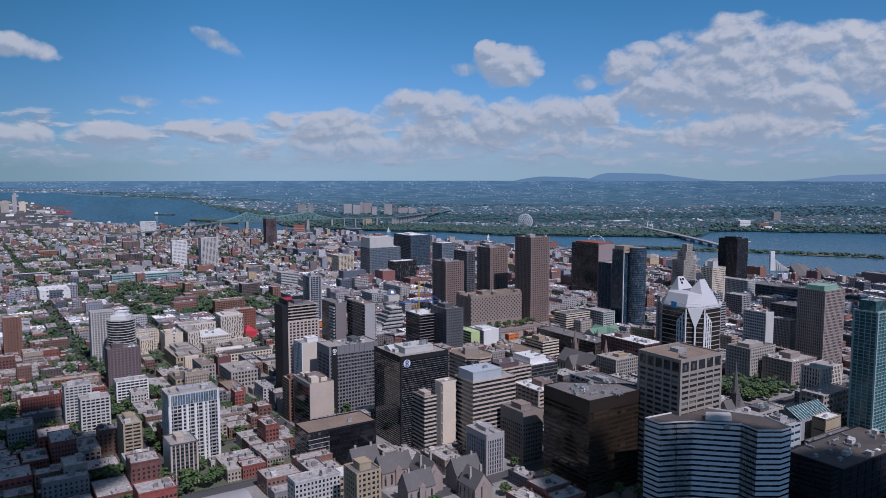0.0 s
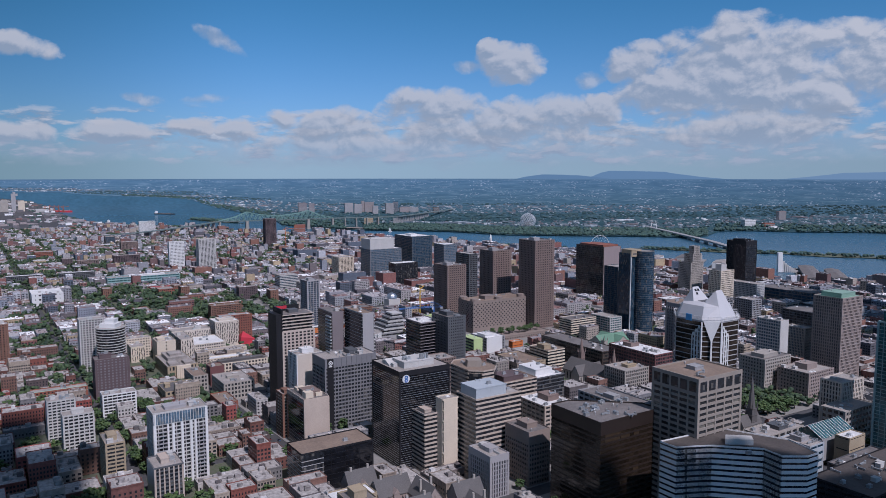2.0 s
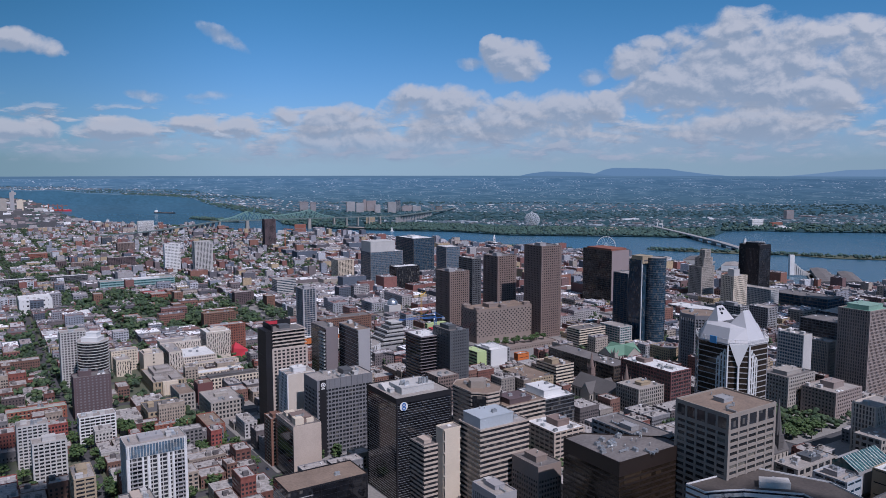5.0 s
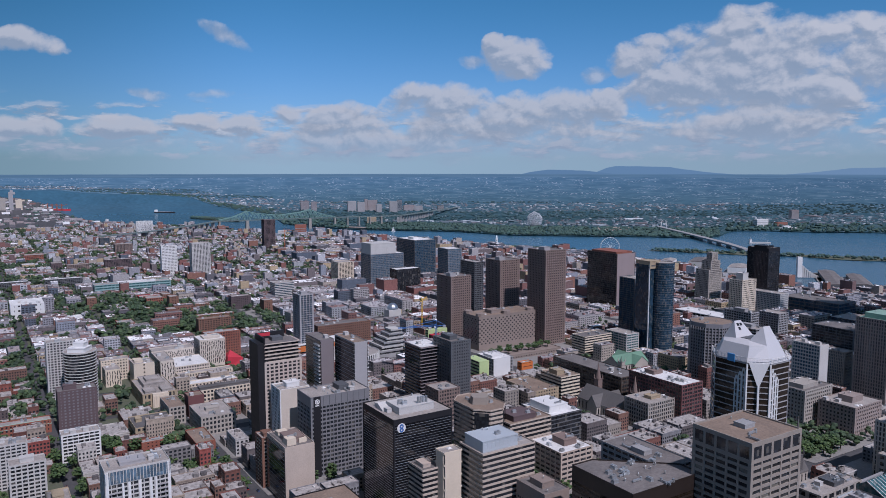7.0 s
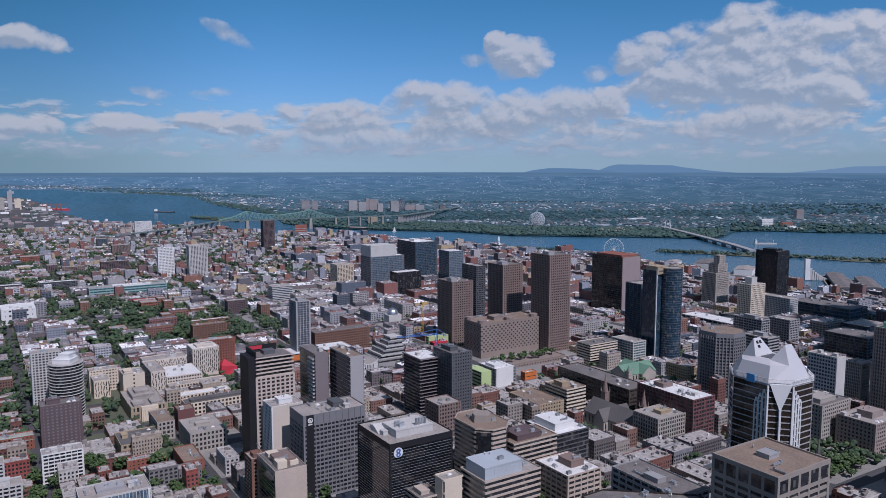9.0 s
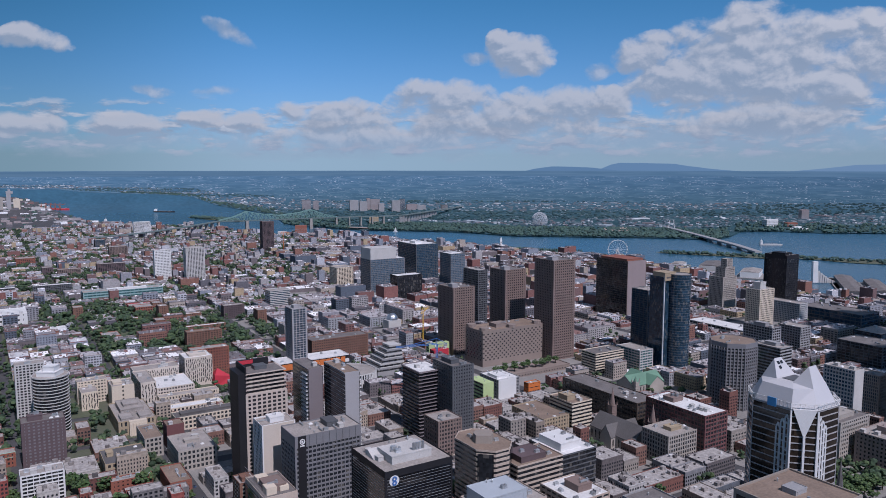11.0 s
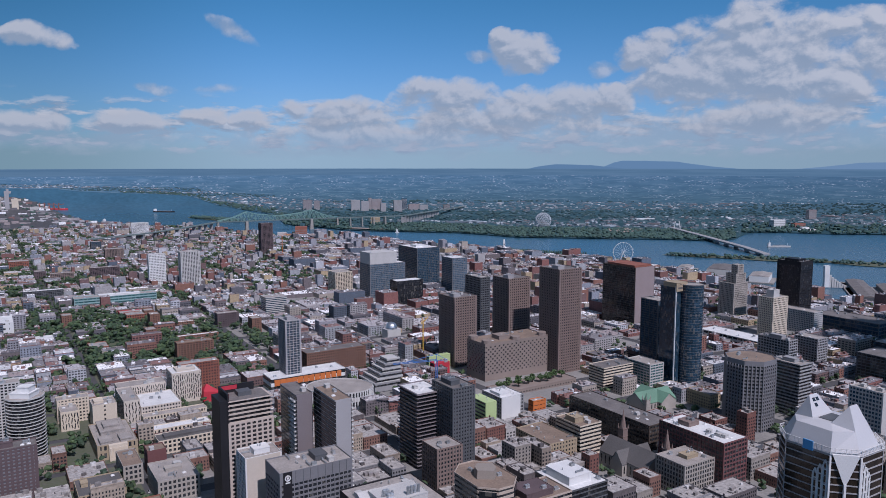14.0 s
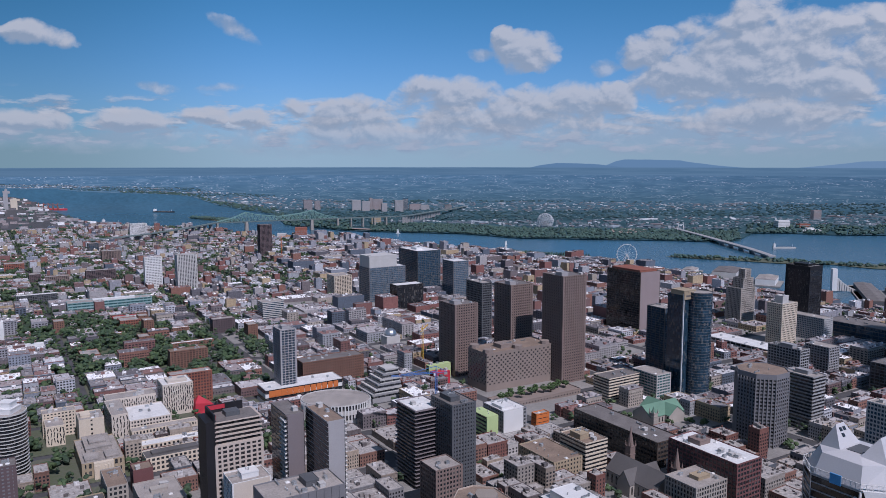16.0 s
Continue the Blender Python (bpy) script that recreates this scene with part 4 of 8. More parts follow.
for wing, wa, wb, top in ((slit_wing, 16, 26, 49.0), (front_wing, 15, 54, 54.5)):
    zigzag_slits(wing, wa, top - wing.location.z, "v", seed=int(wa))
    zigzag_slits(wing, wb, top - wing.location.z, "u", seed=int(wb))
tower("brick_block", "red brick block with rows of windows", "building", -323.5, 1085.8, 62.0, 47, 16, "brick", "gdark", floor=3.6, bay=3.4, pier=1.4, band=1.6, roof="gravel", units=6)
library = tower("library", "low sand-coloured stone hall with stepped grey roofs", "building", -320.1, 874.8, 44.0, 34, 66, "tan", "gdark", floor=6, bay=4, pier=2.0, band=2.5, roof="gravel", units=8)
lib_h = 44.0 - library.location.z
for x0, y0, x1, y1, up in ((6, 26, 28, 60, 4.5), (3, 3, 14, 20, 2.5), (20, 3, 31, 20, 2.5), (10, 34, 24, 50, 7.0)):
    mb = MB()
    mb.box(x0, y0, lib_h, x1, y1, lib_h + up)
    mb.ring(x0, y0, x1, y1, lib_h + up - 0.5, lib_h + up + 0.5, 0.4)
    part("raised_roof", mb, M["gravel"], library, "stepped grey roof")
mb = MB()
mb.box(9, -5, -3, 25, -0.5, lib_h + 1.0)
part("portico", mb, M["cream"], library, "pale stone entrance front")
for k in range(6):
    mb = MB()
    mb.box(10 + 2.6 * k, -6.0, -3, 11 + 2.6 * k, -5.0, lib_h - 1.5)
    part("column", mb, M["cream"], library)
tower("college_building", "long low cream building with a grey roof", "building", -271.3, 893.3, 42.0, 64, 20, "cream", "gdark", floor=4, bay=4, pier=1.6, band=1.6, roof="slate", pent=(0.1, 0.3, 0.95, 0.75, 2.0), pent_mat="slate", units=2)
tower("college_building", "pale university wing with a white terrace roof", "building", -324.9, 981.4, 45.0, 40, 50, "ivory", "gdark", floor=4, bay=3, pier=1.2, band=1.8, roof="whiteroof", units=6)
tower("college_building", "low cream front with a row of arched windows", "building", -317.0, 967.4, 39.0, 64, 13, "cream", "gdark", floor=5, bay=3.2, pier=1.6, band=2.6, roof="gravel", units=3)
tower("college_building", "low white-roofed university annexe", "building", -293.3, 932.7, 38.0, 56, 14, "cream", "gdark", floor=4, bay=4, pier=2, band=1.8, roof="whiteroof", units=5)
green_row = tower("brick_row", "long brick row under a green copper mansard roof", "house", -420.0, 770.0, 44.0, 52, 14, "brick", "gdark", floor=3.6, bay=3.4, pier=1.8, band=1.7, roof="gravel", units=3)
gh = 44.0 - green_row.location.z
mb = MB()
mb.solid([(-0.5, -0.5, gh - 3.4), (52.5, -0.5, gh - 3.4), (52.5, 1.4, gh + 1.1), (-0.5, 1.4, gh + 1.1), (-0.5, 1.8, gh - 3.4), (52.5, 1.8, gh - 3.4)], [(0, 1, 2, 3), (0, 3, 4), (1, 5, 2), (3, 2, 5, 4)])
part("mansard", mb, M["verdigris"], green_row, "green copper mansard slope")
tower("brick_hall", "ochre brick hall with a black tarred roof", "building", -281.4, 765.6, 47.0, 33.6, 36, "tan", "gdark", floor=5.0, bay=4.5, pier=1.6, band=2.2, roof="slate", pent=(0.1, 0.5, 0.25, 0.7, 3.5), pent_mat="tan", units=1)
tower("school", "grey stone school with many tall windows", "building", -229.3, 788.3, 49.0, 32, 44, "stone", "gdark", floor=4.0, bay=3.4, pier=1.4, band=1.7, roof="gravel", pent=(0.3, 0.45, 0.7, 0.6, 2.5), pent_mat="stone", units=9)
tower("school", "long grey stone school wing with a red-brown roof", "building", -271.6, 820.4, 48.0, 15, 40, "stone", "gdark", floor=4.0, bay=3.4, pier=1.4, band=1.7, roof="brownroof", units=5)
tower("brick_block", "dark red brick stage house", "building", -260.8, 844.1, 52.0, 15, 16, "maroon", "gdark", floor=6.0, bay=7, pier=6.0, band=4.5, roof="brownroof", units=1)
tower("terrace_house", "bright red brick row with a pale flat roof", "house", -266.5, 742.7, 42.0, 31, 9, "brick", "gdark", floor=3.6, bay=3.4, pier=2.0, band=1.8, roof="gravel", units=4)
tower("brick_block", "orange-red brick apartment house", "building", -216.1, 734.9, 45.0, 16, 38, "brick", "gdark", floor=3.4, bay=3.2, pier=1.8, band=1.6, roof="brownroof", units=4)
plaza_u, plaza_v = uv(44.2, 1161.9)
claim(*xy(plaza_u - 10, plaza_v - 72), 135, 70)
# complex of brown towers
for args in (("office_tower", "tall brown precast tower with small square windows", office, 143.5, 1203.0, 161.0, 38, 40), ("office_tower", "brown precast tower with small square windows", office, 82.3, 1280.2, 136.6, 37, 38), ("office_tower", "lower brown precast tower with small square windows", office, 4.8, 1231.4, 117.8, 35, 40)):
    tower(*args, "brown", "gdark", floor=3.7, bay=3.7, pier=1.5, band=1.65, proud=0.8, roof="tar", pent=(0.03, 0.12, 0.32, 0.42, 5), pent_mat="lgrey", units=5, group="towers of the brown complex")
hotel = tower("hotel", "beige hotel block with a chequered window grid", "hotel", 44.2, 1161.9, 70.0, 103.4, 41.9, "rose", "rose", floor=3.4, bay=200, pier=0, band=0, proud=0.3, roof="brownroof", pent=(0.3, 0.3, 0.5, 0.7, 5), units=5)
tower("office_tower", "dark slab tower with a pale end wall", office, 46.5, 1426.6, 115.6, 18.3, 44.5, "dgrey", "gdark", floor=3.8, bay=4, pier=0.6, band=1.4, units=3)
tower("hospital_block", "blue glass hospital block under a white upper box", "hospital", -177.9, 1796.3, 86.0, 85, 50, "midgrey", "gsky", floor=4.0, bay=4, pier=0.3, band=0.8, roof="whiteroof", pent=(0.0, 0.0, 0.76, 0.95, 25), pent_mat="offwhite", units=2)
tower("hospital_tower", "dark blue glass hospital tower with a white rim", "hospital", -84.0, 1930.0, 106.0, 60, 90, "dgrey", "gblue", floor=4.0, bay=5, pier=0.3, band=0.6, roof="whiteroof", pent=(0.2, 0.3, 0.5, 0.6, 5), pent_mat="white", units=3)
tower("hospital_block", "blue glass hospital block with a white roof", "hospital", -2.1, 1861.7, 91.9, 38.7, 45, "midgrey", "gsky", floor=4.0, bay=5, pier=0.4, band=0.9, roof="whiteroof", units=3)
tower("hospital_block", "black glass hospital wing with a white roof", "hospital", -113.7, 1720.0, 62.0, 60, 30, "black", "gdark", floor=4.0, bay=6, pier=0.2, band=0.4, roof="whiteroof", units=2)
# right of the middle
tower("condominium_tower", "dark blue glass condominium tower with a pale corner spine", "apartment tower", 282.9, 1150.6, 146.0, 38, 26, "gblue", "gblue", floor=3.4, bay=40, pier=0, band=0.5, proud=0.5, roof="gravel", pent=(0.05, 0.1, 0.6, 0.9, 6), pent_mat="tan", units=1)
tower("condominium_tower", "dark glass condominium tower with white slabs", "apartment tower", 277.0, 1212.0, 118.0, 30, 30, "dgrey", "gblue", floor=3.2, bay=8, pier=0.6, band=0.6, roof="gravel", units=3)
tower("courthouse", "wide black glass courthouse slab with a red roof edge", office, 317.0, 1509.0, 121.0, 47, 78, "dbrown", "gdark", floor=4.0, bay=6, pier=0.4, band=0.9, roof="tar", pent=(0.06, 0.06, 0.94, 0.9, 3.5), pent_mat="brick", units=2, blank=("v",), blank_mat="mauve2")
tower("office_tower", "black steel and glass office tower", office, 597.0, 1501.0, 133.0, 35, 44, "black", "gdark", floor=3.9, bay=3.0, pier=0.4, band=1.0, proud=0.25, crown=6, roof="tar", pent=(0.2, 0.2, 0.8, 0.8, 3.5), pent_mat="black", units=1)
tower("office_tower", "grey office slab with horizontal bands", office, 378.6, 1018.3, 84.0, 22, 36, "grey", "gdark", floor=3.6, pier=0, band=1.6, roof="gravel", pent=(0.3, 0.3, 0.7, 0.7, 4), units=4)
tower("office_tower", "pale grey slab tower with blank end", office, 384.8, 873.0, 98.6, 15, 30, "offwhite", "gblue", floor=3.6, bay=3, pier=0.8, band=1.4, roof="gravel", units=5, blank=("v",))
tower("office_tower", "grey office tower with vertical ribs", office, 436.0, 920.0, 80.0, 16, 26, "stone", "gblue", floor=3.6, bay=2, pier=0.8, band=1.0, roof="gravel", units=4)
tower("office_building", "pale stone office building with punched windows", "office building", 343.5, 815.0, 68.1, 46, 31, "stone", "gdark", floor=3.7, bay=3.4, pier=1.6, band=1.7, roof="tar", pent=(0.15, 0.2, 0.7, 0.7, 4), units=4)
tower("office_building", "classical grey stone office building", "office building", 377.9, 788.7, 60.2, 46, 35, "rosestone", "gdark", floor=3.8, bay=3.4, pier=1.7, band=1.7, roof="gravel", pent=(0.3, 0.3, 0.7, 0.7, 6), pent_mat="rosestone", units=9)
tower("office_building", "ivory stepped building with vertical fins", "office building", 351.3, 676.6, 82.4, 36, 19, "ivory", "gdark", floor=4, bay=2.6, pier=1.2, band=0.8, roof="gravel", units=2)
tower("condominium_tower", "teal glass condominium tower with white balconies", "apartment tower", 368.0, 620.0, 146.0, 36, 20, "paleteal", "gteal", floor=3.1, bay=5, pier=0.35, band=0.4, proud=0.6, roof="gravel", pent=(0.1, 0.2, 0.6, 0.9, 9), pent_mat="gteal", units=2)
tower("office_tower", "grey-beige stone tower with a green copper roof edge", office, 450.0, 865.1, 126.0, 42, 33.8, "rosestone", "gdark", floor=3.7, bay=2.6, pier=1.2, band=1.1, roof="verdigris", pent=(0.15, 0.15, 0.85, 0.85, 5), pent_mat="verdigris", units=2)
# shopping hall and its wings
tower("shopping_hall", "stone-faced shop block with a pale gravel roof", "building", 251.9, 598.0, 62.0, 50.0, 19.0, "stone", "gdark", floor=7, bay=8, pier=2.5, band=3.0, roof="gravel", pent=(0.45, 0.2, 0.7, 0.8, 3.0), pent_mat="dgrey", units=9)
tower("shopping_hall", "pale blue panelled shop block with roof plant", "building", 272.9, 571.6, 64.0, 18.0, 24.0, "palebox", "gblue", floor=6, bay=9, pier=1.0, band=3.6, roof="gravel", pent=(0.25, 0.4, 0.8, 0.8, 3.5), pent_mat="lgrey", units=5)
tower("shopping_hall", "low sand-coloured block with a white roof", "building", 314.5, 593.9, 62.0, 22.0, 11.0, "tan", "gdark", floor=9, bay=30, pier=0.5, band=8.0, roof="whiteroof", units=2)
tower("shopping_hall", "long low stone hall with a pale roof", "building", 339.1, 646.3, 66.0, 47.0, 21.0, "stone", "gdark", floor=5, bay=5, pier=1.5, band=2.2, roof="gravel", units=5)
tower("shopping_hall", "low dark-roofed mall wing with much roof plant", "building", 296.0, 540.0, 56.0, 60.0, 26.0, "dgrey", "gdark", floor=6, bay=8, pier=1.0, band=2.5, roof="tar", units=18)
atrium = thing("glass_atrium", "sloping blue glass roof over the shopping hall", "glass roof", pose(299.1, 604.4, 40.0, 0, 0, 33))
mb = MB()
mb.solid([(0, 0, 0), (45, 0, 0), (45, 26, 0), (0, 26, 0), (0, 0, 18), (45, 0, 18), (45, 26, 18), (0, 26, 18)], [(0, 1, 5, 4), (1, 2, 6, 5), (2, 3, 7, 6), (3, 0, 4, 7), (4, 5, 6, 7)])
part("base", mb, M["grey"], atrium)
mb = MB()
mb.solid([(0, 0, 18), (45, 0, 18), (45, 24, 18), (0, 24, 18), (0, 13, 25.5), (45, 13, 25.5)], [(0, 1, 5, 4), (2, 3, 4, 5), (3, 0, 4), (1, 2, 5)])
part("glazed_roof", mb, M["gteal"], atrium, "steep blue glass roof")
mb = MB()
mb.beam((0, 0, 0), (0, 13, 7.5), 0.5)
bar = mb.mesh("glazing_bar", M["white"])
for k in range(13):
    part("glazing_bar", bar, None, atrium).location = (45 * k / 12, -0.1, 18.1)
claim(299.1, 604.4, 45, 26)
tower("shopping_hall", "low black glass mall block with a dark roof", "building", 262.0, 470.0, 70.0, 95, 40, "black", "gblack", floor=5, bay=10, pier=0.2, band=0.4, roof="darkroof", units=24)
# between
mural = tower("office_building", "black-windowed block with a white side wall", "office building", 56.1, 1009.2, 48.1, 30, 36, "grey", "gdark", floor=3.8, bay=3.4, pier=0.9, band=1.4, roof="whiteroof", pent=(0.1, 0.2, 0.6, 0.7, 3), pent_mat="white", units=6)
tower("office_building", "beige office block with a pink penthouse", "office building", 51.8, 699.8, 75.0, 42.5, 27.9, "beige", "gdark", floor=3.6, pier=0, band=1.55, roof="brownroof", pent=(0.15, 0.15, 0.7, 0.8, 4.5), pent_mat="purple", units=6)
tower("office_building", "dark banded office block with a white roof", "office building", 88.2, 728.4, 72.0, 34.9, 40, "dgrey", "gdark", floor=3.7, pier=0, band=0.9, roof="whiteroof", pent=(0.15, 0.2, 0.75, 0.85, 6), pent_mat="white", units=7)
tower("office_building", "low building with a bright white roof", "office building", 87.5, 663.9, 65.0, 32, 36, "beige", "gdark", floor=3.8, bay=6, pier=1, band=1.8, roof="whiteroof", pent=(0.4, 0.3, 0.8, 0.7, 5), pent_mat="brown", units=6)
tower("office_building", "grey block with a pale flat roof", "office building", -8.0, 807.4, 70.0, 24, 24, "brown", "gdark", floor=3.6, bay=3.2, pier=1.2, band=1.5, roof="gravel", units=3)
tower("theatre", "long low hall with an orange upper wall and white roof", "theatre", -216.5, 1096.7, 42.0, 97, 30, "white", "gdark", floor=9, bay=60, pier=0, band=4.5, roof="whiteroof", units=5)
tower("brick_block", "long brown brick office block with small windows", "office building", -189.3, 1178.6, 52.3, 84.7, 26, "brick2", "gdark", floor=3.6, bay=3.2, pier=1.3, band=1.7, roof="tar", units=8)
tower("apartment_tower", "apartment tower under construction with bare floors", "apartment tower", -202.0, 1117.3, 109.0, 18, 24, "lgrey", "gblue", floor=3.1, bay=4.5, pier=0.6, band=0.6, proud=1.0, roof="grey", pent=(0.2, 0.2, 0.6, 0.6, 4), units=2)
tower("apartment_tower", "dark glass twin tower with a mauve metal front", "apartment tower", -112.2, 762.7, 129.0, 13, 34, "mauve", "gdark", floor=3.3, bay=40, pier=0, band=0.5, proud=0.1, roof="tar", units=1, blank=("v",))
tower("apartment_tower", "dark glass twin tower with a pale grey front", "apartment tower", -79.6, 742.0, 132.0, 13, 40, "lgrey", "gdark", floor=3.3, bay=40, pier=0, band=0.35, proud=0.1, roof="brownroof", units=3, blank=("v",))
tower("office_tower", "unfinished dark glass tower with bare upper floors", office, -26.6, 864.3, 98.0, 26, 34, "mauve", "gblack", floor=3.4, bay=6, pier=0, band=0.5, proud=1.3, roof="whiteroof", units=5)
tower("office_tower", "black hotel tower with tiny windows", "hotel", 4.2, 852.0, 107.0, 23, 34, "dgrey", "gdark", floor=3.2, bay=3, pier=1.3, band=1.6, roof="tar", pent=(0.2, 0.3, 0.6, 0.8, 4), pent_mat="dgrey", units=5)
tower("office_building", "dark brown office block with a long flat roof", "office building", 190.6, 913.4, 52.9, 30, 112, "dbrown", "gdark", floor=4, bay=4, pier=0.5, band=1.8, roof="tar", units=9)
tower("brick_block", "dark red brick block with a white roof", "office building", 227.3, 819.9, 72.0, 30, 68, "maroon", "gdark", floor=3.7, bay=3.8, pier=0.7, band=1.3, roof="whiteroof", pent=(0.25, 0.62, 0.7, 0.8, 4), pent_mat="brown", units=16)
tower("office_building", "beige office block with strip windows", "office building", 188.5, 1122.3, 50.3, 50, 26, "cream", "gdark", floor=3.5, pier=0, band=1.7, roof="tar", units=5)
tower("office_building", "stepped pale block with a teal glass wall", "office building", 249.8, 1140.0, 50.0, 24, 40, "offwhite", "gteal", floor=3.6, bay=5, pier=0.5, band=1.4, roof="gravel", units=4)
tower("office_building", "grey office block with ribbed walls", "office building", 191.7, 806.6, 58.0, 45, 30, "stone", "gdark", floor=3.7, bay=3, pier=1.2, band=1.2, roof="gravel", pent=(0.3, 0.3, 0.6, 0.6, 3), pent_mat="tan", units=7)
# further off
tower("office_tower", "white slab tower with dense windows", office, -687.3, 1876.5, 96.7, 35.9, 16, "white", "dgrey", floor=3.6, bay=3.2, pier=1.2, band=1.9, roof="gravel", units=2)
tower("apartment_tower", "pale ribbed apartment tower", "apartment tower", -608.0, 1860.0, 104.4, 42.0, 25, "offwhite", "gdark", floor=3.0, bay=3.6, pier=1.6, band=0.9, roof="gravel", units=2)
tower("office_tower", "dark red-brown tower beside the bridge", office, -596.4, 2501.2, 116.7, 36.1, 26.5, "purple", "gdark", floor=3.6, bay=4, pier=1.2, band=1.2, roof="tar", units=2)
tower("exhibition_hall", "long low hall with pale green glass walls", "building", -726.3, 1618.1, 42.0, 150, 30, "paleteal", "gteal", floor=6, bay=8, pier=0.5, band=2.6, roof="gravel", pent=(0.3, 0.2, 0.8, 0.7, 3), pent_mat="white", units=9)
hall_u, hall_v = uv(-726.3, 1618.1)
TAKEN.append((hall_u - 2, hall_u + 152, hall_v - 30, hall_v))   # the open street before the hall
for x, y, top in ((-498.3, 1423.4, 53.0), (-330.2, 1427.3, 46.0), (-653.3, 1437.5, 47.0), (-470.0, 1340.0, 46.0), (-540.0, 1500.0, 44.0)):
    tower("apartment_tower", "brown brick apartment tower among trees", "apartment tower", x, y, top, 15, 22, "brick2", "gdark", floor=2.9, bay=3.6, pier=1.9, band=1.4, roof="gravel", units=2, group="brick towers in the park")
tower("warehouse", "big white windowless hall with a flat roof", "building", -735.0, 1340.0, 52.0, 50, 60, "white", "gdark", floor=9, bay=8, pier=5, band=5, roof="whiteroof", units=8)
tower("warehouse", "long low white building", "building", -655.0, 1290.0, 36.0, 60, 30, "white", "gdark", floor=6, bay=6, pier=4, band=3, roof="whiteroof", units=4)
tower("office_building", "beige office block with strip windows", "office building", -344.1, 1569.2, 55.0, 40, 30, "offwhite", "gblue", floor=3.6, pier=0, band=1.7, roof="gravel", units=5)
tower("apartment_tower", "pale ribbed apartment slab", "apartment tower", -259.5, 1840.9, 62.0, 40, 40, "cream", "gdark", floor=3.0, bay=4, pier=1.4, band=1, roof="gravel", units=3)

# attic windows of the taupe stone tower
g = ground_z(163.2, 500.1)
for k in range(5):
    mb = MB()
    c = (k + 0.5) * 43.5 / 5
    mb.box(c - 3.3, -0.82, 135.4 - g - 8.3, c + 3.3, -0.72, 135.4 - g - 1.6)
    part("attic_window", mb, M["gdark"], stone_tower)
    mb = MB()
    c = (k + 0.5) * 36.8 / 5
    mb.box(-0.82, c - 2.8, 135.4 - g - 8.3, -0.72, c + 2.8, 135.4 - g - 1.6)
    part("attic_window", mb, M["gdark"], stone_tower)
tower("office_building", "windowless cream slab beside the ribbon-windowed block", "office building", -1.0, 589.5, 94.2, 14, 10, "cream", "gdark", floor=8, bay=20, pier=0, band=1, units=1, roof="gravel", blank=("v", "u"))
# middle distance on the right
tower("office_tower", "cream office tower with a small blue roof box", office, 520.7, 1424.4, 83.8, 38.7, 26.6, "cream", "gdark", floor=3.7, bay=3.4, pier=1.4, band=1.6, roof="gravel", pent=(0.2, 0.2, 0.6, 0.7, 12), pent_mat="offwhite", units=3)
tower("office_tower", "pale grey office slab with close windows", office, 600.0, 1450.0, 55.0, 24, 66, "offwhite", "gblue", floor=3.6, bay=3, pier=1.0, band=1.5, roof="gravel", units=3)
tower("office_tower", "dark office block with a white window grid", office, 431.3, 1163.2, 76.0, 18, 44.4, "grey", "gdark", floor=3.7, bay=4, pier=0.8, band=1.2, roof="tar", pent=(0.2, 0.3, 0.7, 0.7, 4), units=4)
tower("office_building", "grey office block with dark windows", "office building", 505.0, 1240.0, 60.0, 24, 34, "grey", "gdark", floor=3.7, bay=4, pier=1.2, band=1.5, roof="gravel", units=4)
tower("convention_hall", "long dark blue glass convention hall", "building", 690.0, 1420.0, 42.0, 55, 110, "dgrey", "gblue", floor=6, bay=9, pier=0.4, band=1.6, roof="tar", units=6)
tower("office_building", "dark low office block with a flat roof", "office building", 560.0, 1130.0, 58.0, 50, 60, "dgrey", "gdark", floor=4, bay=6, pier=0.6, band=1.2, roof="tar", units=8)
tower("office_building", "dark glass office block beside the market", "office building", 620.0, 1240.0, 50.0, 60, 40, "black", "gblue", floor=4, bay=6, pier=0.3, band=0.8, roof="gravel", units=6)
tower("market_hall", "wide low hall with a long white roof", "building", 470.0, 1330.0, 32.0, 40, 120, "offwhite", "gdark", floor=7, bay=9, pier=1.0, band=3.0, roof="whiteroof", units=6)
# stepped stone tower
for x, y, top, a, b in ((523.6, 1604.3, 78, 40, 32), (529.0, 1610.0, 96, 28, 22), (533.0, 1615.0, 112, 17, 13)):
    tower("stone_tower", "stepped old limestone tower" if top > 100 else "lower step of the old limestone tower", office, x, y, top, a, b, "stone", "gdark", floor=3.7, bay=3, pier=1.5, band=1.2, roof="stone", units=0, group="stepped limestone tower")
tower("apartment_block", "white slab block of flats by the river", "apartment tower", -1260.0, 3090.0, 70.0, 62, 18, "white", "gdark", floor=3, bay=4, pier=1.4, band=1.2, roof="gravel", units=1)



def circle8(cx, cy, r, n=8):
    return [(cx + r * math.cos(2 * math.pi * k / n + 0.4), cy + r * math.sin(2 * math.pi * k / n + 0.4)) for k in range(n)]


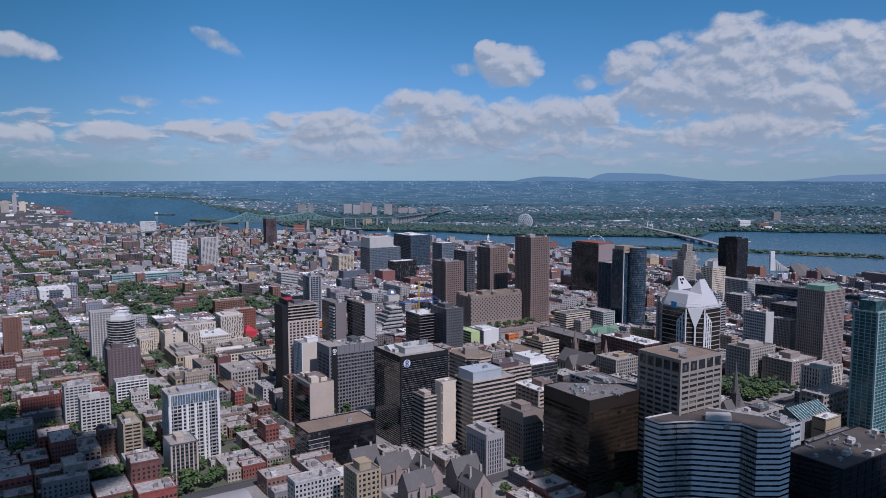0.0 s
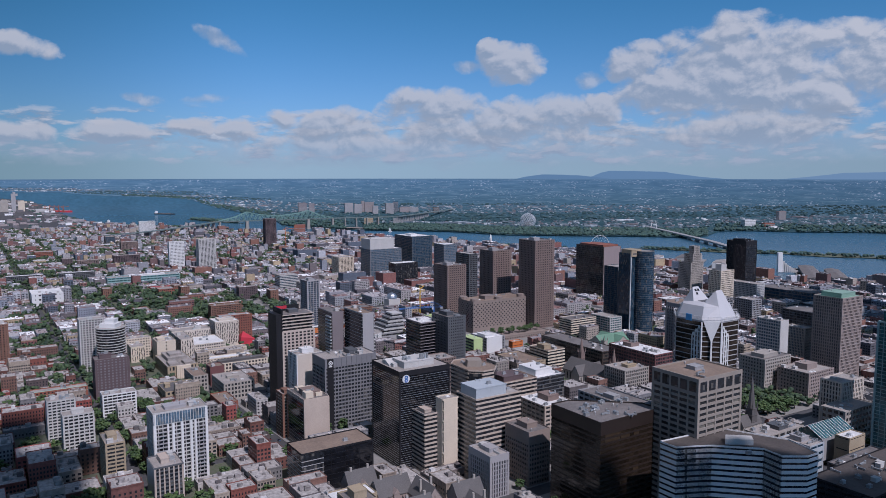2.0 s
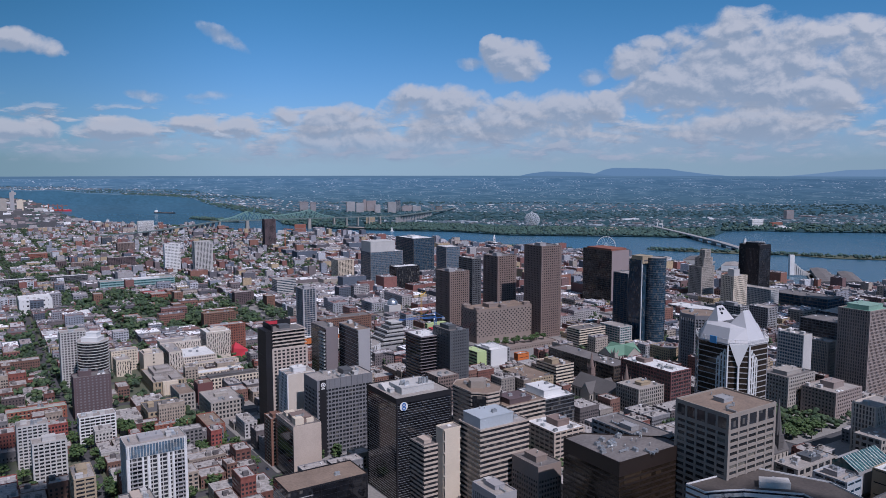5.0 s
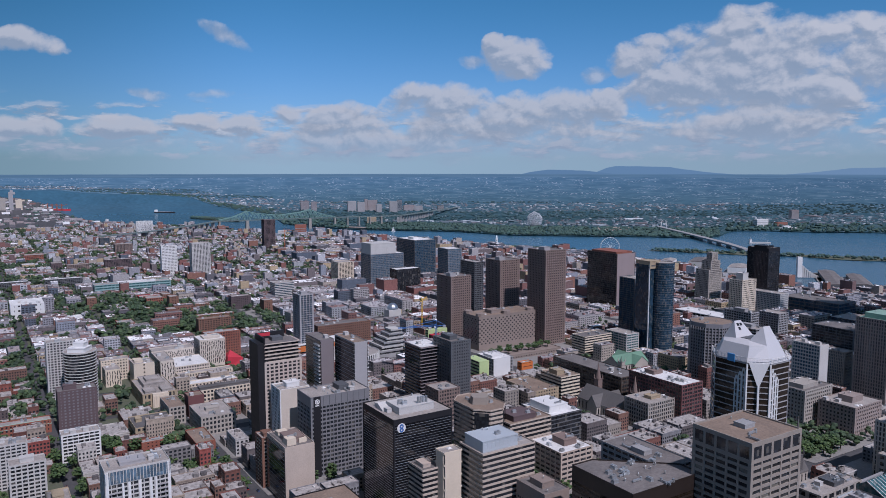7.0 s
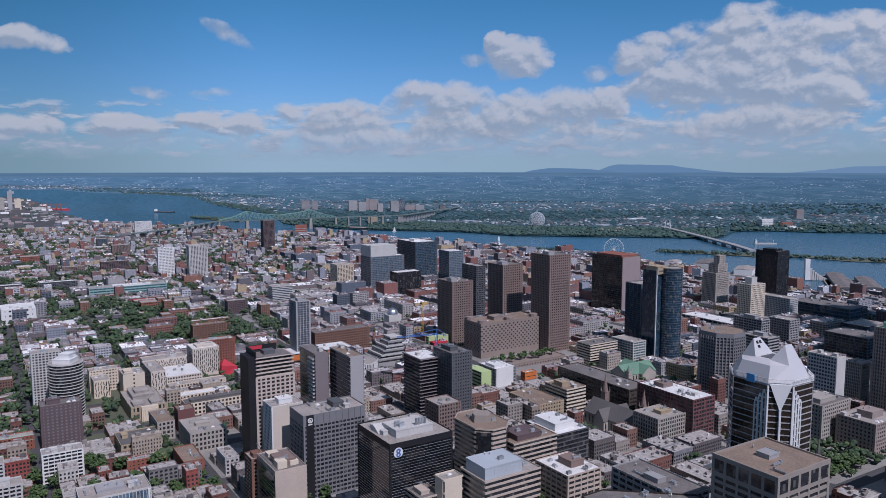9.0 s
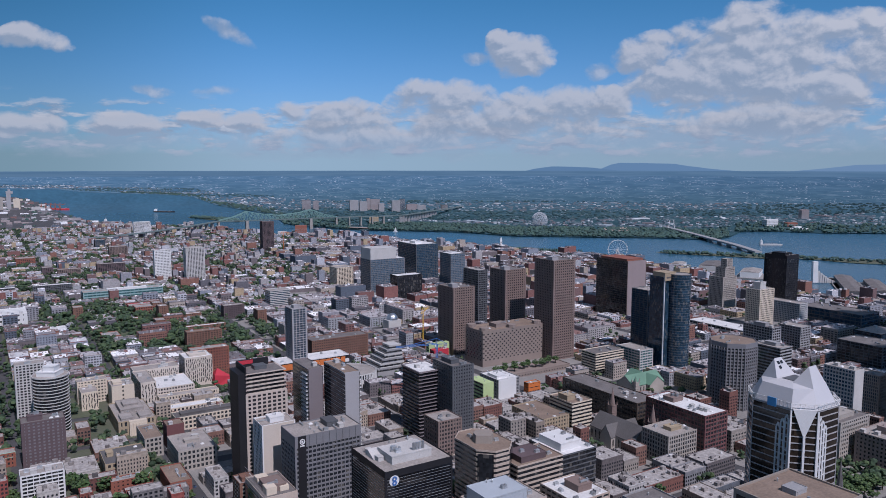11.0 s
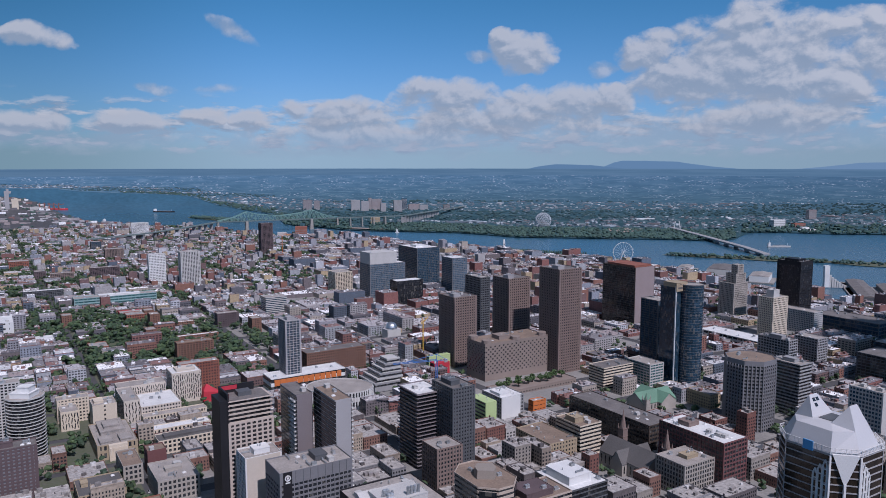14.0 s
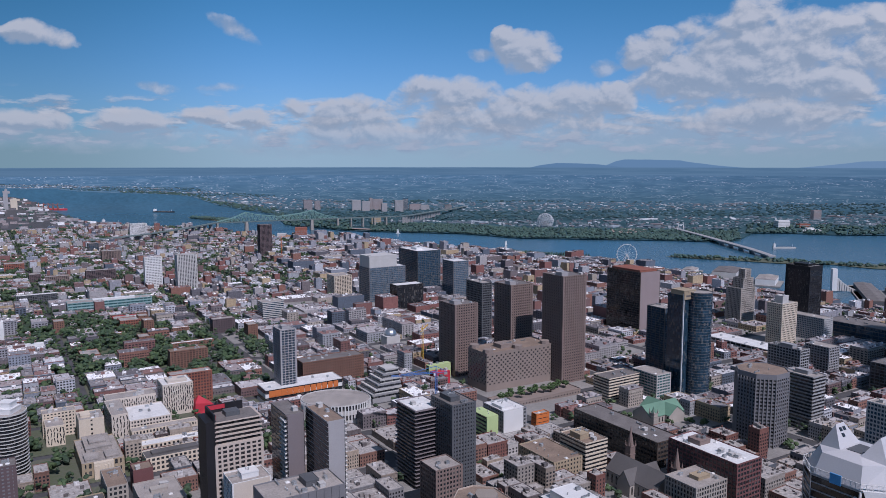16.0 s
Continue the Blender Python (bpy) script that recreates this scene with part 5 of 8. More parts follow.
# chequered hotel windows, corner turrets
g = ground_z(44.2, 1161.9)
for ax, ln, n in ((0, 103.4, 30), (1, 41.9, 12)):
    mb = MB()
    w = 1.05
    if ax == 0:
        mb.box(-w, -0.1, 0, w, -0.02, 1.9)
    else:
        mb.box(-0.1, -w, 0, -0.02, w, 1.9)
    me = mb.mesh("window_pane", M["gdark"])
    for k in range(n):
        for r_ in range(12):
            if (k + r_) % 2 == 0:
                ob = part("window_pane", me, None, hotel)
                c = (k + 0.5) * ln / n
                z = 70.0 - g - 5.0 - 3.2 * r_
                ob.location = (c, 0, z) if ax == 0 else (0, c, z)
for x, y in ((6, 6), (97, 6), (52, 5), (6, 36)):
    mb = MB()
    mb.prism(circle8(x, y, 6.5), 70.0 - g, 70.0 - g + 4.5)
    part("turret", mb, M["rose"], hotel)
mb = MB()
mb.box(0.3, -0.75, -2, 25.5, -0.4, 48.1 - ground_z(56.1, 1009.2) + 0.8)
part("white_wall", mb, M["white"], mural, "big blank white side wall")

# terrace in front of the brown towers, and more blocks of the middle distance
tower("office_building", "beige stepped office block with a yellow penthouse", "office building", 122.5, 896.7, 58.0, 26, 34, "cream", "gdark", floor=3.5, pier=0, band=1.8, roof="brownroof", pent=(0.1, 0.3, 0.5, 0.7, 5), pent_mat="tan", units=6)
tower("brick_block", "low brown brick row with arched windows", "building", 92.2, 877.8, 48.0, 32, 50, "tan", "gdark", floor=4, bay=3.6, pier=1.8, band=1.8, roof="brownroof", units=9)
tower("orange_block", "small block with orange panel walls", "building", 93.0, 1031.1, 38.0, 17, 8, "orange", "gdark", floor=5, bay=9, pier=0.5, band=3.6, roof="gravel", units=1)
tower("apartment_slab", "long plum-coloured apartment slab", "apartment building", -875.2, 1984.3, 50.0, 65, 20, "purple", "gdark", floor=3, bay=4, pier=1.0, band=1.2, roof="gravel", units=4)
tower("arts_centre", "red panelled low block among trees", "building", -587.1, 1510.2, 36.0, 40, 30, "red", "gdark", floor=5, bay=6, pier=2.4, band=2.5, roof="gravel", units=4)
tower("brick_block", "dark red brick block with a flat roof", "building", -517.3, 1259.6, 38.0, 24, 34, "brick", "gdark", floor=4, bay=5, pier=2.4, band=1.8, roof="gravel", units=3)
for x, y, w, d in ((-485, 1436, 52, 9), (-423, 1345, 62, 10), (-560, 1400, 44, 9)):
    tower("terrace_row", "long low row of houses with a white roof", "house", x, y, 34.5, w, d, "brick2", "gdark", floor=3.4, bay=4, pier=2.2, band=1.6, roof="whiteroof", units=2)
tower("apartment_slab", "brown apartment block with white balcony fronts", "apartment building", -385, 1242, 49.0, 50, 16, "brick2", "gdark", floor=3.0, bay=4, pier=1.4, band=1.4, roof="brownroof", units=4)
tower("brick_block", "red brick school with a flat roof", "building", -562.0, 1478.0, 40.0, 36, 30, "brick", "gdark", floor=4, bay=4, pier=1.8, band=1.8, roof="gravel", units=4)
tower("apartment_slab", "purple-brown apartment block", "apartment building", -400.0, 1465.0, 46.0, 36, 18, "purple", "gdark", floor=3, bay=4, pier=1.6, band=1.3, roof="gravel", units=2)
tower("brick_block", "long low red brick factory", "building", -1183.4, 2163.4, 40.0, 46, 40, "brick", "gdark", floor=4, bay=5, pier=2, band=1.8, roof="gravel", units=3)
for x, y in ((-862.8, 1682.6), (-950.0, 1625.0)):
    tower("apartment_slab", "long grey apartment slab with a pale roof edge", "apartment building", x, y, 44.0, 72, 18, "dgrey", "gdark", floor=3, bay=4, pier=0.9, band=1.1, roof="whiteroof", units=4)
tower("apartment_slab", "plum brick apartment block", "apartment building", -1006.5, 1974.5, 42.0, 24, 30, "purple", "gdark", floor=3, bay=4, pier=1.8, band=1.4, roof="gravel", units=2)
tower("apartment_slab", "brown apartment slab with balconies", "apartment building", -950.3, 1942.5, 42.0, 50, 18, "brown", "gdark", floor=3, bay=4, pier=1.2, band=1.3, roof="gravel", units=2)
tower("apartment_slab", "brown apartment slab with balconies", "apartment building", -1025.1, 2374.7, 50.0, 50, 30, "brown", "gdark", floor=3, bay=4, pier=1.2, band=1.3, roof="gravel", units=2)
tower("office_building", "navy blue office block", "office building", -1176.4, 2597.5, 48.0, 30, 30, "slate", "gblue", floor=4, bay=6, pier=0.6, band=1.3, roof="gravel", units=1)
claim(60.0, 1092.0, 120, 30)
claim(40.0, 1040.0, 130, 60)            # open square before the terrace


def poly_tower(name, label, category, poly, top, wall, glazing, floor=3.6, band=1.6, proud=0.3, roof="gravel", crown=0.0, units=0, fins=0, fin_mat=None):
    """A tower on any outline: glazed core with a spandrel round it at each storey and a parapet."""
    cx, cy = sum(p[0] for p in poly) / len(poly), sum(p[1] for p in poly) / len(poly)
    g = ground_z(cx, cy)
    h = top - g
    t = thing(name, label, category, pose(cx, cy, g))
    loc = [(x - cx, y - cy) for x, y in poly]
    us, vs = zip(*[uv(x, y) for x, y in poly])
    TAKEN.append((min(us) - 2, max(us) + 2, min(vs) - 2, max(vs) + 2))
    mean = sum(math.hypot(*p) for p in loc) / len(loc)
    n = len(loc)

    def band_mesh(z0, z1, out):
        k = 1 + out / mean
        o = [(x * k, y * k) for x, y in loc]
        mb = MB()
        q = [(*p, z0) for p in o] + [(*p, z1) for p in o] + [(*p, z0) for p in loc] + [(*p, z1) for p in loc]
        fs = []
        for i in range(n):
            j = (i + 1) % n
            fs += [(i, j, n + j, n + i), (n + i, n + j, 3 * n + j, 3 * n + i), (2 * n + j, 2 * n + i, 3 * n + i, 3 * n + j), (j, i, 2 * n + i, 2 * n + j)]
        mb.solid(q, fs)
        return mb
    mb = MB()
    mb.prism(loc, -3, h - 0.4)
    part("glazing", mb, M[glazing], t)
    mb = MB()
    mb.prism(loc, h - 0.39, h)
    part("roof", mb, M[roof], t)
    nf = max(1, round((h - crown) / floor))
    fl = (h - crown) / nf
    me = band_mesh(0, band, proud).mesh("spandrel", M[wall])
    for k in range(nf):
        part("spandrel", me, None, t).location = (0, 0, k * fl)
    part("parapet", band_mesh(h - crown - 0.3, h + 0.9, proud + 0.05), M[wall], t)
    if fins:
        for i in range(n):
            a, b = Vector((*loc[i], 0)), Vector((*loc[(i + 1) % n], 0))
            m = max(1, round((b - a).length / fins))
            for k in range(m):
                p = (a + (b - a) * k / m) * (1 + (proud + 0.05) / mean)
                mb = MB()
                fw = fins * 0.15
                mb.box(p.x - fw, p.y - fw, 0, p.x + fw, p.y + fw, h - crown)
                part("mullion", mb, M[fin_mat or wall], t)
    rr = random.Random(int(cx))
    for _ in range(units):
        nm, me = UNITS[rr.choice((0, 0, 2, 3))]
        ob = part(nm, me, None, t)
        ob.location, ob.rotation_euler = (rr.uniform(-0.5, 0.5) * mean, rr.uniform(-0.5, 0.5) * mean, h), (0, 0, GRID + rr.choice((0, math.pi / 2)))
    return t, h


def circle(cx, cy, r, n=28, squash=1.0):
    return [(cx + r * math.cos(2 * math.pi * k / n), cy + r * squash * math.sin(2 * math.pi * k / n)) for k in range(n)]


def corner_poly(x, y, a, b, cut):
    """A rectangle on the street grid with its corners cut off."""
    u, v = uv(x, y)
    c = cut
    return [xy(u + p, v + q) for p, q in ((c, 0), (a - c, 0), (a, c), (a, b - c), (a - c, b), (c, b), (0, b - c), (0, c))]


# dark bronze tower
bu, bv = uv(101.7, 502.1)
poly_tower("office_tower", "dark bronze glass office tower with a plant-covered roof", office, [xy(bu, bv), xy(bu + 55, bv), xy(bu + 55, bv + 15), xy(bu + 16, bv + 48), xy(bu, bv + 48)], 106.0, "bronze", "gbronze", floor=3.6, band=1.3, proud=0.15, roof="tar", crown=8.0, units=26)

# striped blue and white tower with a folded front
t, h = poly_tower("office_tower", "folded office tower striped in white and blue glass", office, [(138.2, 493.5), (145.2, 483.1), (158.0, 485.4), (168.6, 486.5), (198.4, 480.9), (204.2, 468.8), (220.0, 468.8), (228.7, 474.2), (221.0, 497.0), (185.6, 518.0)], 97.0, "white", "gnavy", floor=3.7, band=2.25, proud=0.25, roof="darkroof", units=2)
mb = MB()
mb.prism([(-9, 4), (8, 2), (10, 10), (-6, 12)], h, h + 3.5)
part("penthouse", mb, M["offwhite"], t, "pale metal penthouse")

# round white-banded tower
round_tower, h = poly_tower("apartment_tower", "round white apartment tower with ring balconies", "apartment tower", circle(-384.0, 874.0, 15.5), 92.0, "offwhite", "gdark", floor=3.0, band=0.62, proud=0.7, roof="gravel", units=2)
for x0, y0, x1, y1, ph in ((-9, -8, 9, 8, 4.5), (-4, -5, 7, 5, 9.5), (-8, 2, -3, 7, 7.0)):
    mb = MB()
    mb.box(x0, y0, h, x1, y1, h + ph)
    mb.ring(x0, y0, x1, y1, h + ph - 0.6, h + ph + 0.3, 0.3)
    part("penthouse", mb, M["white"], round_tower, "white stepped penthouse")

# pointed white-roofed tower
t, h = poly_tower("office_tower", "dark glass tower with white bands and twin-peaked white roof", office, corner_poly(201.6, 583.4, 40, 44, 10), 155.0, "lgrey", "gbronze", floor=3.9, band=0.6, proud=0.35, roof="gravel")
bx, by = t.location.x, t.location.y
mid_x, mid_y = xy(*(k + d for k, d in zip(uv(201.6, 583.4), (20, 22))))
away = Vector((*xy(0, 1), 0)).normalized()   # from one peak to the other
across = Vector((away.y, -away.x, 0))


def peak(s, q, z):
    p = Vector((mid_x - bx, mid_y - by, 0)) + away * s + across * q
    return (p.x, p.y, h + z)


eaves = [(-21.5, -9.5), (-21.5, 9.5), (-11.5, 19.5), (11.5, 19.5), (21.5, 9.5), (21.5, -9.5), (11.5, -19.5), (-11.5, -19.5)]
shoulder = [(s * 0.768, q * 0.70, 11.0) if abs(s) > 20 else (s * 0.86, q * 0.80, 11.0) for s, q in eaves]
tops = [(-11.0, -3.4, 22.5), (-11.0, 3.4, 22.5), (11.0, 3.4, 22.5), (11.0, -3.4, 22.5)]
well = [(-5.0, -9.0, 12.6), (-5.0, 9.0, 12.6), (5.0, 9.0, 12.6), (5.0, -9.0, 12.6)]
pts = [peak(s, q, 0.6) for s, q in eaves] + [peak(*p) for p in shoulder + tops + well]
roof_mb = MB()
roof_mb.solid(pts, [(k, (k + 1) % 8, 8 + (k + 1) % 8, 8 + k) for k in range(8)] + [
    (8, 9, 17, 16), (12, 13, 19, 18),                                     # outer ends of the peaks
    (9, 10, 21), (9, 21, 17), (10, 11, 22, 21), (11, 12, 22), (12, 18, 22),
    (13, 14, 23), (13, 23, 19), (14, 15, 20, 23), (15, 8, 20), (8, 16, 20),
    (16, 17, 21, 20), (18, 19, 23, 22), (20, 21, 22, 23)])
white_roof = part("white_roof", roof_mb, mat("white_metal_roof", (0.47, 0.47, 0.49), rough=0.5, vary=0.08), t, "white metal roof folded into two peaks")
# raised dark slab stands in for the shade inside the open well
mb = MB()
mb.solid([peak(s, q, z) for z in (12.65, 12.9) for s, q in ((-3.6, -6), (-3.6, 6), (3.6, 6), (3.6, -6))], [(4, 5, 6, 7), (0, 1, 5, 4), (1, 2, 6, 5), (2, 3, 7, 6), (3, 0, 4, 7)])
part("roof_well", mb, M["dgrey"], white_roof, "dark slab drawn for the shaded plant well between the peaks")
for k, q in ((0.25, -1.5), (0.25, 1.5), (0.5, -1.5)):
    mb = MB()
    s0, z0 = 11.0 - 6.0 * k, 22.5 - 9.9 * k
    c = [(s0 + ds, q + dq, z0 + 1.65 * ds) for ds, dq in ((-0.5, -1.0), (-0.5, 1.0), (0.5, 1.0), (0.5, -1.0))]
    mb.solid([peak(*p) for p in c] + [peak(s - 0.25, q_, z + 0.15) for s, q_, z in c], [(4, 5, 6, 7), (0, 1, 5, 4), (1, 2, 6, 5), (2, 3, 7, 6), (3, 0, 4, 7)])
    part("roof_window", mb, M["gdark"], white_roof, "small dark roof window")
mb = MB()
c = [(-3.0, -20.3), (2.5, -20.3)]
mb.solid([peak(s, q - o, z) for o in (0, 0.6) for (s, q) in c for z in (-0.5, 4.6)], [(4, 5, 7, 6), (0, 4, 6, 2), (1, 3, 7, 5), (0, 1, 5, 4), (2, 6, 7, 3)])
part("blue_panel", mb, M["skyblue"], t, "blue glass panel on the roof edge")
rail = MB()
ringp = [(x * 1.03, y * 1.03) for x, y in [(p[0] - bx, p[1] - by) for p in corner_poly(201.6, 583.4, 40, 44, 10)]]
for i in range(8):
    a, b = Vector((*ringp[i], h + 1.0)), Vector((*ringp[(i + 1) % 8], h + 1.0))
    rail.beam(a, b, 0.3)
    rail.beam(a + Vector((0, 0, 3)), b + Vector((0, 0, 3)), 0.3)
    m = max(2, round((b - a).length / 2.5))
    for k in range(m):
        p, q = a + (b - a) * k / m, a + (b - a) * (k + 1) / m
        rail.beam(p, p + Vector((0, 0, 3)), 0.2)
        rail.beam(p, q + Vector((0, 0, 3)), 0.15)
part("lattice_rail", rail, M["white"], t, "white steel lattice round the roof")
u0, v0 = uv(201.6, 583.4)
pa, pb = Vector((*xy(u0 + 9, v0), 0)) - Vector((bx, by, 0)), Vector((*xy(u0, v0 + 9), 0)) - Vector((bx, by, 0))
mid, out = (pa + pb) / 2, (pa + pb).normalized() * 0.6
wedge = MB()
wedge.solid([pa + out + Vector((0, 0, h + 1)), pb + out + Vector((0, 0, h + 1)), mid + out * 1.4 + Vector((0, 0, h - 16)), mid + Vector((0, 0, h - 16)), pa + Vector((0, 0, h + 1)), pb + Vector((0, 0, h + 1))], [(0, 1, 2), (0, 2, 3, 4), (1, 5, 3, 2), (0, 4, 5, 1), (4, 3, 5)])
part("wedge", wedge, M["white"], t, "white wedge running into a fin")
fin = MB()
fin.beam(mid + out * 0.8 + Vector((0, 0, -2)), mid + out * 0.8 + Vector((0, 0, h - 14)), 1.2)
part("fin", fin, M["white"], t)
for i in range(8):
    a, b = Vector((*ringp[i], 0)) * 0.985, Vector((*ringp[(i + 1) % 8], 0)) * 0.985
    mb = MB()
    mb.beam(a + Vector((0, 0, -2)), a + Vector((0, 0, h)), 0.9 if i in (0, 7) else 0.4)
    part("corner_post", mb, M["white" if i in (0, 7) else "lgrey"], t)
for i, sgn in ((0, 1), (7, -1)):               # arched white window frames beside the wedge
    a, b = Vector((*ringp[i], 0)) * 0.985, Vector((*ringp[(i + sgn) % 8], 0)) * 0.985
    w = (b - a).normalized()
    for k in range(3):
        p, q = a + w * (1.2 + 2.6 * k), a + w * (3.4 + 2.6 * k)
        m = (p + q) / 2
        mb = MB()
        z1 = h - 3.0 - 3.0 * k
        for e in (p, q):
            mb.beam(e + Vector((0, 0, z1 - 40)), e + Vector((0, 0, z1 - 3)), 0.7)
            mb.beam(e + Vector((0, 0, z1 - 3)), m + Vector((0, 0, z1)), 0.7)
        for j in range(5):
            mb.beam(p + Vector((0, 0, z1 - 8 * j - 5)), q + Vector((0, 0, z1 - 8 * j - 5)), 0.5)
        part("arched_frame", mb, M["white"], t, "white arched window frame")

# curved blue glass tower's rounded end
poly_tower("condominium_tower", "curved blue glass tower with pale floor lines", "apartment tower", circle(304.0, 1158.0, 14.5, 24, 0.9), 150.0, "dgrey", "gblue", floor=3.4, band=0.35, proud=0.25, roof="gravel")
mb = MB()
spine = thing("sign_spine", "tall pale concrete spine with an unreadable sign panel", "wall", pose(281.0, 1148.0, ground_z(281, 1148), 0, 0, 33))
mb.box(-0.6, -0.7, -2, 0.6, 0.7, 128)
part("pillar", mb, M["white"], spine)
mb = MB()
mb.box(-1.0, -1.6, 121, 17, -0.8, 129.5)
panel = part("sign_panel", mb, M["tan"], spine)
mb = MB()
mb.box(2, -1.7, 124, 13, -1.62, 126.2)
part("sign_bar", mb, M["slate"], panel)
# hexagonal stone tower, faceted stair core
poly_tower("office_tower", "faceted grey stone tower with rows of square windows", office, corner_poly(309.0, 963.7, 46, 46, 13), 100.0, "midgrey", "gdark", floor=3.7, band=1.55, proud=0.6, roof="brownroof", units=4, fins=3.6, crown=4.0)
# fluted beige striped block
fluted_outline = corner_poly(27.0, 690.0, 32, 48, 10)
fluted, h = poly_tower("office_tower", "beige striped block with black glass corners", office, fluted_outline, 88.0, "beige", "gdark", floor=3.6, band=1.9, proud=0.3, roof="brownroof", units=5)
for i in (1, 3, 7):
    a, b = (Vector((*fluted_outline[k % 8], 0)) - Vector((fluted.location.x, fluted.location.y, 0)) for k in (i, i + 1))
    d = (b - a).normalized()
    out = Vector((d.y, -d.x, 0)) * 0.9
    a, b = a + d * 1.2, b - d * 1.2
    mb = MB()
    mb.prism([(p.x, p.y) for p in (a + out, b + out, b - out, a - out)], -2, h - 2.0)
    part("glass_corner", mb, M["gdark"], fluted, "black glass corner bay")
mb = MB()
mb.prism([(-6, -7), (6, -7), (8, 0), (6, 7), (-6, 7), (-8, 0)], h, h + 6.0, scale_top=0.92)
part("penthouse", mb, M["taupe"], fluted, "brown plant room")
# round drum of the concert hall
poly_tower("concert_hall", "pale drum-shaped hall with a colonnade", "theatre", circle(-128.0, 1062.0, 38.0, 32, 0.8), 45.0, "offwhite", "gdark", floor=11, band=5.0, proud=0.6, roof="gravel", fins=4.0, fin_mat="white")

# black crown and dark flank of the cream tower
g = ground_z(-157.2, 744.3)
z = 113.0 - g
mb = MB()
mb.box(1.5, 1.5, z, 31.4, 22.5, z + 17.0)
part("glazed_crown", mb, M["gdark"], dark_tower, "dark glazed upper floors")
for dz in (0.6, 3.8, 7.0, 10.2, 13.4, 16.6):
    mb = MB()
    mb.ring(1.5, 1.5, 31.4, 22.5, z + dz, z + dz + (0.9 if dz < 16 else 0.5), 1.6)
    part("sun_shade", mb, M["shell"], dark_tower, "pale balcony edge")
mb = MB()
mb.box(-0.6, 0.2, z, 0.6, 24.0, z + 23.0)
mb.box(0.6, 22.8, z, 26.0, 24.0, z + 23.0)
part("roof_screen", mb, M["black"], dark_tower, "black screen wall")
mb = MB()
mb.box(0.62, 1.0, z + 19.5, 0.9, 22.0, z + 22.6)
mb.box(1.0, 22.5, z + 19.5, 13.0, 22.78, z + 22.6)
part("red_panel", mb, M["red"], dark_tower, "red lining of the screen wall")
mb = MB()
mb.box(1.7, 1.7, z + 17.02, 31.2, 22.3, z + 17.3)
part("upper_roof", mb, M["tar"], dark_tower)
mb = MB()
mb.box(10.0, 9.0, z + 17.3, 20.0, 18.0, z + 20.5)
part("lift_hut", mb, M["dgrey"], dark_tower)
mb = MB()
mb.box(-6.0, 0.8, -3, -0.5, 23.2, z + 18)
part("side_wing", mb, M["black"], dark_tower, "black glass flank")
mb = MB()
for k in range(int(z / 3.25)):
    mb.box(-6.15, 0.7, k * 3.25, -6.0, 23.3, k * 3.25 + 0.3)
part("floor_edge", mb, M["black"], dark_tower, kind="stuff")

# white balconies of the twin towers
for x, y, top, dx, dy in ((-112.2, 762.7, 129.0, -1.6, 0.5), (-79.6, 742.0, 132.0, 13.1, 0.5)):
    g = ground_z(x, y)
    t = thing("balcony_stack", "stack of white balconies on the dark glass tower", "balconies", pose(x, y, g, 0, 0, 33))
    mb = MB()
    mb.box(dx, dy, 0, dx + 1.5, dy + 12, 0.25)
    mb.box(dx, dy, 0.25, dx + 0.08, dy + 12, 1.2)
    mb.box(dx + 1.42, dy, 0.25, dx + 1.5, dy + 12, 1.2)
    me = mb.mesh("balcony", M["white"])
    for k in range(1, int((top - g) / 3.3)):
        part("balcony", me, None, t).location = (0, 0, 3.3 * k)

# ---------------------------------------------------------------- churches, halls and special roofs


